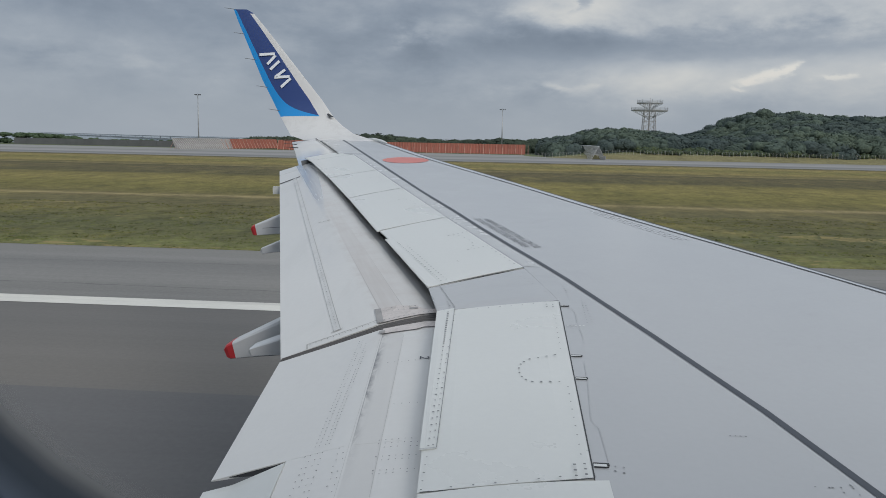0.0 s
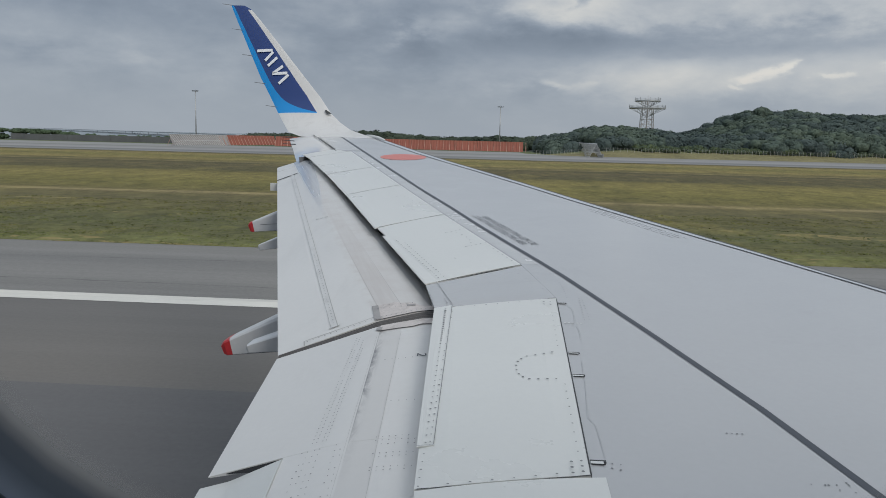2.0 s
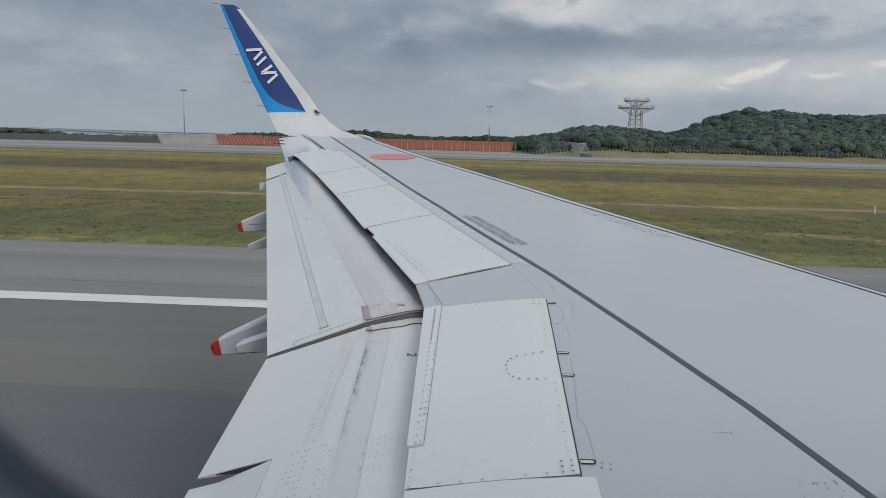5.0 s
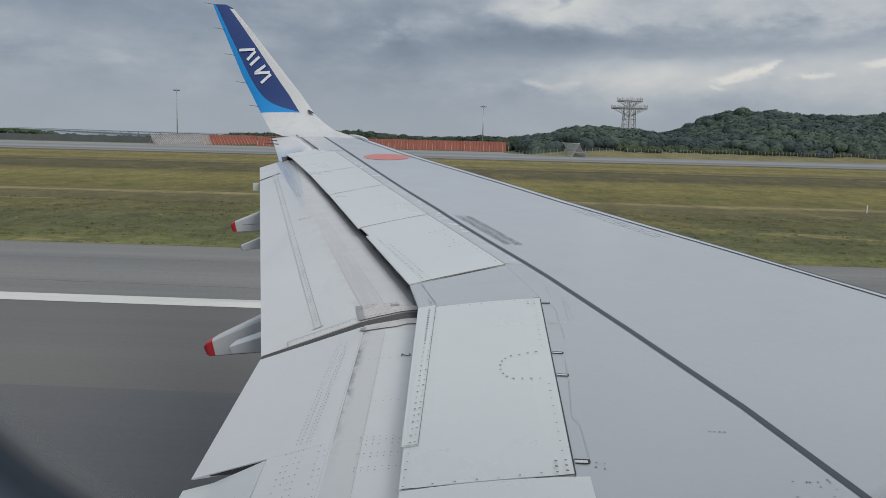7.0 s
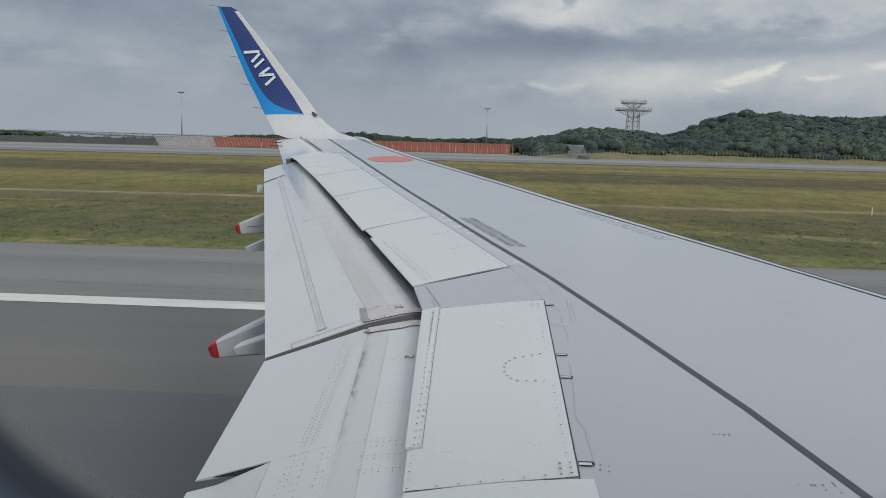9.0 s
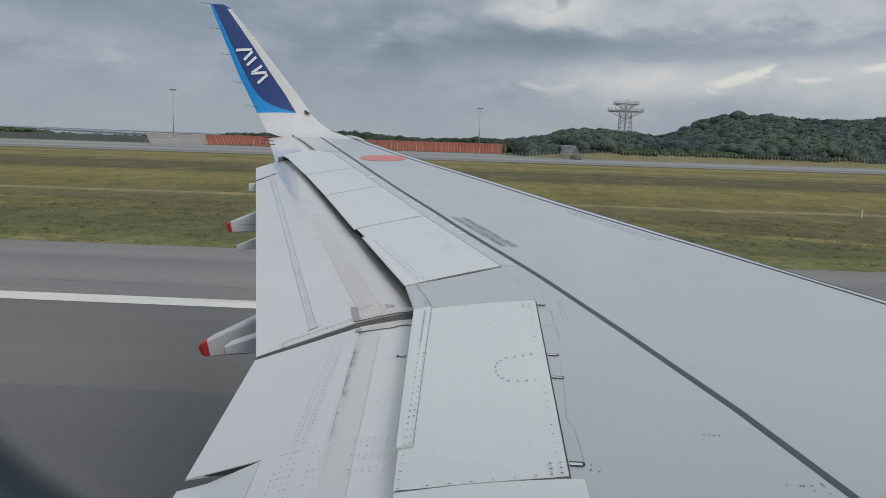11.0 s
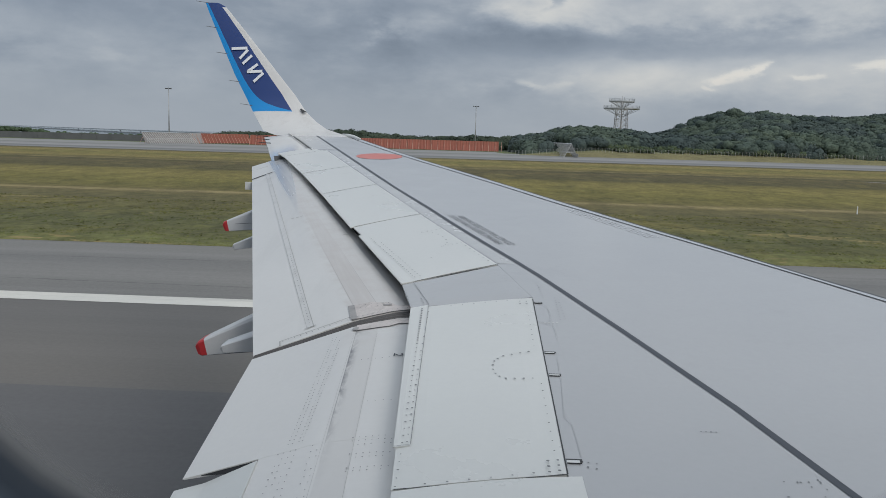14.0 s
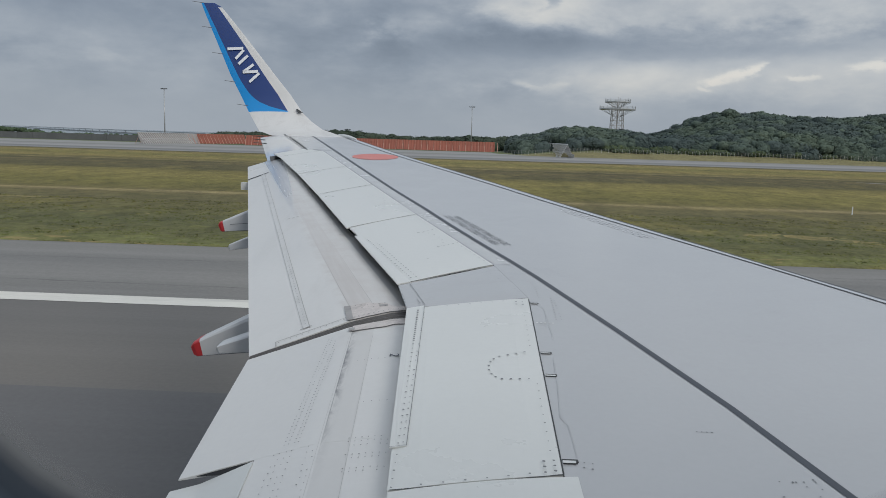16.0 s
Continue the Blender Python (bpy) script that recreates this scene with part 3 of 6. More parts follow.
        col = mix(nt, f, col, (0.45, 0.415, 0.39))
    link(nt, col, b.inputs["Base Color"])
    link(nt, rough, b.inputs["Roughness"])
    return m


M_OUTER, M_INNER = flap_paint("outer_flap_paint", True), flap_paint("inner_flap_paint", False)


def flap_part(name, bm, material, label=""):
    ob = wpart(name, bm, material, label, smooth=True)
    ob.data.set_sharp_from_angle(angle=radians(28))
    return ob


def loft_flap(ys, front, te, tail, s0=0.0, s1=1.0, drop=0.0, straight=False):
    bm = bmesh.new()
    uvl = bm.loops.layers.uv.new("UVMap")
    ss = [s for s in np.linspace(s0, s1, 22)]
    rows = []
    for end in ys:
        up, lo = [], []
        for s in ss:
            y = end(s) if callable(end) else end
            f, t = front(y), te(y)
            up.append((f + (t - f) * s, y, flap_z(s, y, tail(y)) - drop * min(1, (s - s0) / 0.22)))
            lo.append((f + (t - f) * s, y, flap_z(s, y, tail(y)) - drop - 0.005 - 0.11 * max(0, 1 - s) * min(1, s * 6 + 0.2)))
        rows.append(up + lo[::-1])
    n = len(ss)
    vs = grid(bm, rows, closed=True)
    bm.faces.new(vs[0])
    bm.faces.new(vs[-1][::-1])
    chord = {v: ss[j] if j < n else ss[2 * n - 1 - j] for row in vs for j, v in enumerate(row)}
    for f in bm.faces:
        for lp in f.loops:
            x, y, _ = lp.vert.co
            base = -0.38 - 0.361 * (y - 6.81)
            lp[uvl].uv = ((x - base) / (te(y) - base) if straight else chord[lp.vert], y)
    bmesh.ops.recalc_face_normals(bm, faces=bm.faces)
    return bm


SEAM_S = (0.0, 0.08, 0.5, 1.0)


def seam_in(s):
    return interp(s, SEAM_S, (6.395, 6.375, 6.285, 6.205))


def seam_out(s):
    return interp(s, SEAM_S, (6.53, 6.515, 6.37, 6.258))


def build_flaps():
    ys = [seam_out, 7.2, 8, 9, 10, 11, 12, 12.95]
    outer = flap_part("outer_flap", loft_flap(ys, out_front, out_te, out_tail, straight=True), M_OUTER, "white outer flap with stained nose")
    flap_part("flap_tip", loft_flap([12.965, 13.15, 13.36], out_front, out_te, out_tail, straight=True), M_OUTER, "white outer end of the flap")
    inner = flap_part("inner_flap", loft_flap([4.862, 5.4, 5.9, seam_in], in_front, in_te, lambda y: 1.0), M_INNER, "white inner flap with rows of fasteners")
    flap_part("inner_flap_root", loft_flap([1.92, 3.9, 4.6, 4.861], in_front, in_te, lambda y: 1.0, s1=0.675), M_INNER)
    wpart("flap_tab", loft_flap([1.92, 3.9, 4.838], in_front, lambda y: in_te(y) - 0.03, lambda y: 1.0, s0=0.655, s1=1.0, drop=0.040), M_WHITE, "white flap tab below a dark slit")
    # black sheet paints the shade inside the slit, thinning out towards the rear
    bm = bmesh.new()
    tip = lambda s, y, d: (in_front(y) + (in_te(y) - in_front(y)) * s, y, flap_z(s, y) - d)
    grid(bm, [[tip(s, 4.860, 0.004), tip(s, 4.860 - 0.024 * interp(s, (0.76, 0.92), (1, 0.05)), min(0.022, 0.046 * (s - 0.655) / 0.22) * interp(s, (0.76, 0.92), (1, 0.1)) + 0.004)] for s in np.linspace(0.675, 0.92, 14)])
    wpart("slit_shade", bm, surface("slit_shade_black", (0.009, 0.0095, 0.011), 0.6, var=0.1), "black sheet painting the shade in the slit beside the flap tab")
    # raised seam strip along the outer flap and stains beside it
    place = lambda s, y, lift=0.004: (out_front(y) + (out_te(y) - out_front(y)) * s, y, flap_z(s, y, out_tail(y)) + lift)
    def along_seam(y, d, lift):
        """A point of the straight seam, d metres behind its front border."""
        x = -0.975 - 0.3082 * (y - 6.485) - d
        return (x, y, flap_z((x - out_front(y)) / (out_te(y) - out_front(y)), y, out_tail(y)) + lift)

    bm = bmesh.new()
    grid(bm, [[along_seam(y, 0.0, 0.004), along_seam(y - 0.02, 0.045, 0.004)] for y in np.linspace(6.47, 12.3, 30)])
    wpart("seam_strip", bm, M_STRIP, "grey seam strip", parent=outer)
    bm = bmesh.new()
    for d, w in ((-0.001, 0.0055), (0.043, 0.002)):
        grid(bm, [[along_seam(y, d, 0.005), along_seam(y, d + w * interp(y, (6.5, 9), (1, 0.6)), 0.005)] for y in np.linspace(6.46, 12.3, 30)])
    grid(bm, [[along_seam(6.47 - 0.3 * d, d, 0.006), along_seam(6.478 - 0.3 * d, d, 0.006)] for d in (-0.012, 0.02, 0.062)])
    for y, a, b in ((9.37, 0.43, 0.46), (9.37, 0.48, 0.51), (9.38, 0.53, 0.56), (8.5, 0.10, 0.16)):
        grid(bm, [[place(s, y), place(s, y + 0.014)] for s in np.linspace(a, b, 4)])
    wpart("seam_joint", bm, M_FAINT, parent=outer)
    bm = bmesh.new()
    grid(bm, [[place(s, 12.29 - 0.23 * (s - 0.62), 0.004), place(s, 12.29 - 0.23 * (s - 0.62) + 0.03 + 0.03 * s, 0.004)] for s in np.linspace(0.60, 1.0, 8)])
    wpart("flap_tip_gap", bm, M_SEAL, "dark joint before the flap's outer end", parent=outer)
    # stained sealant on both sides of the joint, with dark borders
    inplace = lambda s, y, lift=0.004: (in_front(y) + (in_te(y) - in_front(y)) * s, y, flap_z(s, y) + lift)
    far_edge = lambda s: interp(s, (0.06, 0.14, 0.17, 0.25, 0.28, 0.41), (6.60, 6.60, 6.66, 6.68, 6.70, 6.66))
    near_edge = lambda s: interp(s, (0.08, 0.16, 0.2, 0.40), (6.275, 6.265, 6.235, 6.215))
    for lift, grow, m in ((0.0035, 0.0028, M_RIVET), (0.0055, 0.0, M_SEALANT)):
        bm = bmesh.new()
        grid(bm, [[place(s, seam_out(s) + 0.004 - grow, lift), place(s, 0.5 * (seam_out(s) + far_edge(s)), lift), place(s, far_edge(s) + 1.6 * grow, lift)] for s in np.linspace(0.06 - grow, 0.41 + grow, 24)])
        wpart("sealant_patch", bm, m, "brown stained sealant", parent=outer)
        bm = bmesh.new()
        grid(bm, [[inplace(s, seam_in(s) - 0.004, lift), inplace(s, near_edge(s) - grow, lift)] for s in np.linspace(0.08 - grow, 0.40 + grow, 24)])
        wpart("sealant_patch", bm, m, "brown stained sealant", parent=inner)
    bm = bmesh.new()
    grid(bm, [[place(s, seam_out(s) + 0.01, 0.007), place(s, 6.66, 0.009)] for s in (0.385, 0.405, 0.424)])
    wpart("end_fitting", bm, M_RIVETED, "dark grey end fitting of the seal", parent=outer)
    bm = bmesh.new()
    grid(bm, [[place(s, 6.595, 0.008), place(s, 6.63, 0.008)] for s in (0.165, 0.19, 0.215)])
    wpart("end_fitting", bm, M_RIVETED, "dark grey end fitting of the seal", parent=outer)
    bm = bmesh.new()
    grid(bm, [[inplace(s, near_edge(s) + 0.004, 0.008), inplace(s, near_edge(s) + 0.05, 0.008)] for s in (0.385, 0.405, 0.42)])
    wpart("end_fitting", bm, M_RIVETED, "dark grey end fitting of the seal", parent=inner)
    oh = lambda x, y: flap_z((x - out_front(y)) / (out_te(y) - out_front(y)), y, out_tail(y)) + 0.008
    pts = [(place(s, y)[0], y) for y in (6.60, 6.65) for s in np.arange(0.18, 0.41, 0.035)] + [(place(s, seam_out(s) + 0.03)[0], seam_out(s) + 0.03) for s in np.arange(0.08, 0.41, 0.03)]
    pts += [(along_seam(y, 0.022, 0)[0], y) for y in np.arange(6.53, 8.2, 0.06)]
    wpart("riveting", dots(pts, 0.0045, oh), M_RIVET, parent=outer)["kind"] = "stuff"
    # the joint itself: ribs of rubber with paler strips between
    for v0, v1, lift, m, name in ((0.0, 1.0, -0.014, M_SEAL, "flap_seal"), (0.08, 0.20, 0.002, M_WORNSEAL, "seal_strip"), (0.32, 0.44, 0.004, M_WORNSEAL, "seal_strip"), (0.54, 0.62, 0.004, M_WORNSEAL, "seal_strip"), (0.74, 0.90, 0.004, M_WORNSEAL, "seal_strip")):
        bm = bmesh.new()
        rows = []
        for s in np.linspace(0.03, 0.995, 30):
            ya, yb = seam_in(s) + 0.001, seam_out(s) - 0.001
            r = []
            for e in (0, 0.25, 0.75, 1):
                y = ya + (yb - ya) * (v0 + (v1 - v0) * e)
                x, _, z = inplace(s, y)
                r.append((x, y, z - 0.004 + lift - (0.012 if e in (0, 1) else 0)))
            rows.append(r)
        grid(bm, rows)
        wpart(name, bm, m, "black rubber seal between the flaps" if name == "flap_seal" else "", smooth=True)
    # riveted end rib of the outer flap along the joint
    rib = lambda s, d: (place(s, seam_out(s) + d)[0], seam_out(s) + d)
    bm = bmesh.new()
    grid(bm, [[place(s, seam_out(s) + 0.072, 0.002), place(s, seam_out(s) + 0.078, 0.002)] for s in np.linspace(0.42, 0.84, 12)])
    grid(bm, [[place(0.838, seam_out(0.84) + d, 0.003), place(0.846, seam_out(0.84) + d, 0.003)] for d in (0.002, 0.075)])
    wpart("rib_joint", bm, M_FAINT, parent=outer)
    wpart("riveting", dots([rib(s, 0.035) for s in np.arange(0.44, 0.84, 0.035)], 0.0045, oh), M_RIVET, parent=outer)["kind"] = "stuff"
    # fasteners of the inner flap
    h = lambda x, y: flap_z((x - in_front(y)) / (in_te(y) - in_front(y)), y) + 0.001
    X = lambda s, y: in_front(y) + (in_te(y) - in_front(y)) * s
    pts = []
    for s, y1 in ((0.528, 6.2), (0.509, 6.2), (0.482, 6.12), (0.467, 5.98)):
        pts += [(X(s + 0.027 * (6.1 - y), y), y) for y in np.arange(4.92, y1, 0.034) if random.random() > 0.07]
    for s in (0.42, 0.445, 0.515, 0.54, 0.565, 0.59):
        pts += [(X(s + random.uniform(-0.004, 0.004), y), y) for y in np.arange(4.25, 4.86, 0.05) if random.random() > 0.08]
    for y in (4.875, 4.845, 4.81, 4.735, 4.705, 4.625, 4.60):
        pts += [(X(s, y), y) for s in np.arange(0.09, 0.30, 0.027) if random.random() > 0.08]
    for y, a, b in ((5.75, 0.18, 0.33), (5.225, 0.14, 0.25)):
        pts += [(X(s, y), y) for s in np.arange(a, b, 0.036)]
    wpart("riveting", dots(pts, 0.0031, h), M_RIVET, "rows of small fastener heads", parent=inner)["kind"] = "stuff"
    # worn dark marks along the crest, and a joint
    bm = bmesh.new()
    grid(bm, [[inplace(0.27, y, 0.002), inplace(0.2712, y, 0.002)] for y in np.linspace(4.3, 6.15, 12)])
    grid(bm, [[inplace(0.405, y, 0.002), inplace(0.4058, y, 0.002)] for y in np.linspace(4.3, 6.15, 12)])
    wpart("flap_joint", bm, M_FAINT, parent=inner)
    return inplace


inner_place = build_flaps()


def canoe(y, w, tail, end, red):
    """Flap track fairing: a flat-topped keel whose side facing the cabin lies at y; tail and end are x, top and underside of that side."""
    bm = bmesh.new()
    rows = []
    slope = [(e - t) / (end[0] - tail[0]) for t, e in zip(tail, end)]
    for u in (0.0, 0.012, 0.05, 0.155, 0.17, 0.35, 0.6, 0.8, 1.0, 1.5):
        x = tail[0] + (end[0] - tail[0]) * u
        top, low = tail[1] + slope[1] * (x - tail[0]), tail[2] + slope[2] * (x - tail[0])
        blunt = max(0.0, 1 - u / 0.05)
        top -= 0.022 * blunt ** 2
        low += 0.012 * blunt ** 2
        lean = -0.38 * (top - low) * max(0.0, 1 - u / 0.4)
        hw = w * (0.86 + 0.14 * min(1, u / 0.05))
        sec = ((0.0, 0.0), (0.0, 0.86), (0.05, 0.95), (0.16, 1.0), (0.84, 1.0), (0.95, 0.95), (1.0, 0.86), (1.0, 0.0), (0.8, -0.04), (0.2, -0.04))
        rows.append([(x - lean * (1 - v), y + w / 2 + (a - 0.5) * hw, low + (top - low) * v) for a, v in sec])
    vs = grid(bm, rows, closed=True, mi=lambda i, j: int(red and i < 3))
    bm.faces.new(vs[0]).material_index = int(red)
    bm.faces.new(vs[-1][::-1])
    bmesh.ops.recalc_face_normals(bm, faces=bm.faces)
    ob = wpart("flap_track_fairing", bm, [M_CANOE, M_REDTIP], "grey flap track fairing with a red tip" if red else "grey flap track fairing")
    # lip under the keel and, on the tipped ones, the joint of the moving half
    for z0, z1, x0, name in ((-0.012, 0.006, 0.12, "keel_lip"),) + (((0.55, 0.58, 0.42, "fairing_joint"),) if red and y > 9 else ()):
        bm = bmesh.new()
        r = []
        for u in (x0, 0.7, 1.2):
            x = tail[0] + (end[0] - tail[0]) * u
            top, low = tail[1] + slope[1] * (x - tail[0]), tail[2] + slope[2] * (x - tail[0])
            h = (tail[1] - tail[2]) * 1.3 if name == "fairing_joint" else top - low
            r.append([(x, y - 0.003, low + h * z0), (x, y - 0.003, low + h * z1)])
        grid(bm, r)
        wpart(name, bm, M_LINE, parent=ob)


canoe(7.50, 0.20, (-2.078, 2.927, 2.830), (-1.636, 3.156, 2.881), True)
canoe(7.12, 0.20, (-1.765, 3.016, 2.968), (-1.530, 3.108, 2.985), False)
canoe(10.80, 0.18, (-2.918, 3.462, 3.358), (-2.575, 3.614, 3.388), True)
canoe(9.75, 0.18, (-2.482, 3.358, 3.303), (-2.279, 3.448, 3.333), False)
bm = bmesh.new()
box(bm, -3.045, -2.90, 12.16, 12.24, 3.745, 3.842)
bmesh.ops.bevel(bm, geom=bm.edges[:], offset=0.004, segments=1)
wpart("flap_lug", bm, M_WHITE, "white lug behind the flap")


# ---- aileron and upturned tip ----
def sharklet_paint():
    m = surface("tip_livery_paint", (0.63, 0.62, 0.60), 0.32, var=0.04, scale=3, bump=0.002, dirt=((0.40, 0.375, 0.35), 3.5, (1, 1, 0.7), 0.52, 0.45))
    nt = m.node_tree
    b = nt.nodes["Principled BSDF"]
    base = b.inputs["Base Color"].links[0].from_socket
    uv = node(nt, "ShaderNodeUVMap")
    sep = node(nt, "ShaderNodeSeparateXYZ")
    link(nt, uv.outputs[0], sep.inputs[0])
    u, v = sep.outputs[0], sep.outputs[1]
    above = math_node(nt, "GREATER_THAN", v, 0.0)
    # the light blue band along the trailing edge widens into a curve at the foot
    foot = math_node(nt, "POWER", math_node(nt, "SUBTRACT", 1.0, v, clamp=True), 17.0)
    edge = math_node(nt, "MULTIPLY_ADD", foot, 0.66, 0.160)
    navy = math_node(nt, "GREATER_THAN", u, edge)
    front = math_node(nt, "MULTIPLY_ADD", v, 0.07, 0.735)
    cap = math_node(nt, "GREATER_THAN", v, 0.955)
    white = math_node(nt, "MULTIPLY", math_node(nt, "GREATER_THAN", u, front), math_node(nt, "SUBTRACT", 1.0, cap))
    blue = mix(nt, navy, (0.003, 0.25, 0.62), (0.018, 0.047, 0.18))
    col = mix(nt, above, base, mix(nt, white, blue, base))
    link(nt, col, b.inputs["Base Color"])
    return m


TIP = [  # y, z, leading x, trailing x
    (15.8, 4.466, -2.12, -3.20), (16.2, 4.508, -2.36, -3.46), (16.42, 4.555, -2.56, -3.72), (16.6, 4.625, -2.82, -3.98), (16.82, 4.76, -3.06, -4.13), (17.02, 4.93, -3.28, -4.29),
    (17.15, 5.25, -3.50, -4.47), (17.25, 5.6, -3.78, -4.68), (17.4, 6.1, -4.21, -4.94), (17.52, 6.5, -4.56, -5.15), (17.62, 6.8, -4.83, -5.31), (17.66, 6.92, -4.97, -5.37), (17.68, 6.99, -5.12, -5.40),
]


TIP = [(y, z - interp(y, (15.8, 16.2), (0.075, 0.05)), a - interp(z, (5.0, 5.5, 6.8, 7.0), (0.0, 0.055, 0.06, 0.02)), b - interp(z, (5.0, 5.3, 6.0, 7.0), (0.01, 0.03, 0.02, 0.0))) for y, z, a, b in TIP]


def build_tip():
    me_bm = bmesh.new()
    uvl = me_bm.loops.layers.uv.new("UVMap")
    chord = [0, 0.06, 0.2, 0.4, 0.6, 0.8, 0.92, 0.98, 1.0]
    rows, info = [], []
    for y, z, a, b in TIP:
        up = interp(z, (4.5, 4.93, 5.3), (0.0, 0.7, 1.0))
        n = Vector((0, -up, 1 - 0.8 * up)).normalized()
        th = 0.05 * (a - b)
        r, k = [], []
        for s, side in [(s, 1) for s in chord] + [(s, -1) for s in chord[-2:0:-1]]:
            x = b + (a - b) * s
            t = th * (4 * s * (1 - s)) ** 0.6 * (0.55 if side > 0 else 1.0) * interp(y, (15.8, 16.5), (0.05, 1.0))
            p = Vector((x, y, z - 0.07 * (1 - s) * interp(y, (16.0, 16.5, 17.1), (0, 1, 0)))) + n * t * side
            r.append(p)
            k.append((s, (z - 4.875) / (6.95 - 4.875)))
        rows.append(r)
        info.append(k)
    vs = grid(me_bm, rows, closed=True)
    look_up = {}
    for r, k in zip(vs, info):
        for v, q in zip(r, k):
            look_up[v] = q
    me_bm.faces.new(vs[-1][::-1])
    for f in me_bm.faces:
        for lp in f.loops:
            lp[uvl].uv = look_up[lp.vert]
    bmesh.ops.recalc_face_normals(me_bm, faces=me_bm.faces)
    tip = wpart("upturned_tip", me_bm, sharklet_paint(), "upturned wing tip in navy and light blue", smooth=True)
    tip.data.set_sharp_from_angle(angle=radians(40))
    # plain white marks: an open wedge, a pair of bars, an open wedge
    marks = (
        (((-4.80, 6.05), (-4.50, 6.07)), ((-4.63, 5.865), (-4.485, 6.035))),
        (((-4.565, 5.765), (-4.40, 5.93)), ((-4.46, 5.62), (-4.275, 5.765))),
        (((-4.47, 5.615), (-4.18, 5.635)), ((-4.33, 5.43), (-4.155, 5.60))),
    )
    for bars in marks:
        bm = bmesh.new()
        for p, q in bars:
            d = (Vector(q) - Vector(p)).normalized()
            n = Vector((-d.y, d.x)) * 0.026
            loop = [Vector(p) + n, Vector(q) + n, Vector(q) - n, Vector(p) - n]
            lo, hi = [[bm.verts.new((v.x, interp(v.y, [t[1] for t in TIP], [t[0] for t in TIP]) - off, v.y)) for v in loop] for off in (0.046, 0.034)]
            bm.faces.new(lo)
            bm.faces.new(hi[::-1])
            for i in range(4):
                bm.faces.new((lo[i], hi[i], hi[(i + 1) % 4], lo[(i + 1) % 4]))
        bmesh.ops.recalc_face_normals(bm, faces=bm.faces)
        wpart("white_mark", bm, M_LOGO, "plain white slanted mark", parent=tip)
    # static wicks along the trailing edge
    for z in (4.98, 5.42, 5.95, 6.45, 6.94):
        y = interp(z, [t[1] for t in TIP], [t[0] for t in TIP])
        x = interp(z, [t[1] for t in TIP], [t[3] for t in TIP])
        bm = bmesh.new()
        beam(bm, (x + 0.05, y, z), (x - 0.19, y, z + 0.03), 0.007, 5, 0.004)
        wpart("static_wick", bm, M_RIVET, "thin dark static discharge wick")
    # rounded nose fairing that runs from the leading edge into the tip
    bm = bmesh.new()
    rows = []
    for y, r in ((15.62, 0.004), (15.66, 0.016), (15.8, 0.024), (16.0, 0.03), (16.2, 0.032), (16.36, 0.02)):
        x, z = lead_x(y) - 0.045 - 0.3 * max(0.0, y - 16.1), wing_z(y) + 0.014
        rows.append([(x + 1.3 * r * math.cos(a), y, z + r * math.sin(a)) for a in np.linspace(0, math.tau, 12, endpoint=False)])
    vs = grid(bm, rows, closed=True)
    bm.faces.new(vs[0])
    bm.faces.new(vs[-1][::-1])
    bmesh.ops.recalc_face_normals(bm, faces=bm.faces)
    wpart("tip_nose_fairing", bm, M_WHITE, "white rounded nose fairing", smooth=True)
    # nav light window at the foot
    bm = bmesh.new()
    q = [(-3.375, 17.04, 4.925), (-3.345, 17.045, 4.935), (-3.22, 16.965, 4.865), (-3.32, 16.965, 4.86)]
    bm.faces.new([bm.verts.new((x - 0.03, y - 0.03, z + 0.012)) for x, y, z in q])
    wpart("light_window", bm, M_SEAL, "dark tip light window")
    # aileron with its gap
    bm = plate(((-2.56, 14.0), (-3.44, 16.35), (-3.93, 16.45), (-3.04, 13.50)), lift=-0.008, thick=0.03, crown=0.004)
    hinge, run = Vector((-2.56, 14.0)), Vector((-0.88, 2.35)).normalized()
    for v in bm.verts:
        d = Vector((v.co.x, v.co.y)) - hinge
        v.co.z -= 0.20 * max(0.0, -(d.x * run.y - d.y * run.x)) ** 1.2
    wpart("aileron", bm, M_AIL, "glossy white aileron, drooped a little")
    # dark sheet added to paint the shade in the gap
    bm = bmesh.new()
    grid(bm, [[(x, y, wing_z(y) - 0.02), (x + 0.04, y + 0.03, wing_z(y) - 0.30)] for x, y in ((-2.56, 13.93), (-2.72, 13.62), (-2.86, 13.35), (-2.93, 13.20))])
    wpart("aileron_shade", bm, M_COVESHADE, "dark sheet painting the shade in the gap beside the aileron")
    bm = bmesh.new()
    ribbon(bm, [(-2.545, 13.95), (-3.475, 16.4)], 0.016, 0.004)
    wpart("aileron_gap", bm, M_SEAL)
    for k in range(3):
        y = 14.9 + 0.55 * k
        x = -3.07 - 0.86 * (y - 13.6) / 2.85
        bm = bmesh.new()
        beam(bm, (x + 0.05, y, wing_z(y) - 0.02), (x - 0.17, y, wing_z(y) - 0.01), 0.008, 5, 0.004)
        wpart("static_wick", bm, M_SEAL, "thin black static discharge wick")


build_tip()


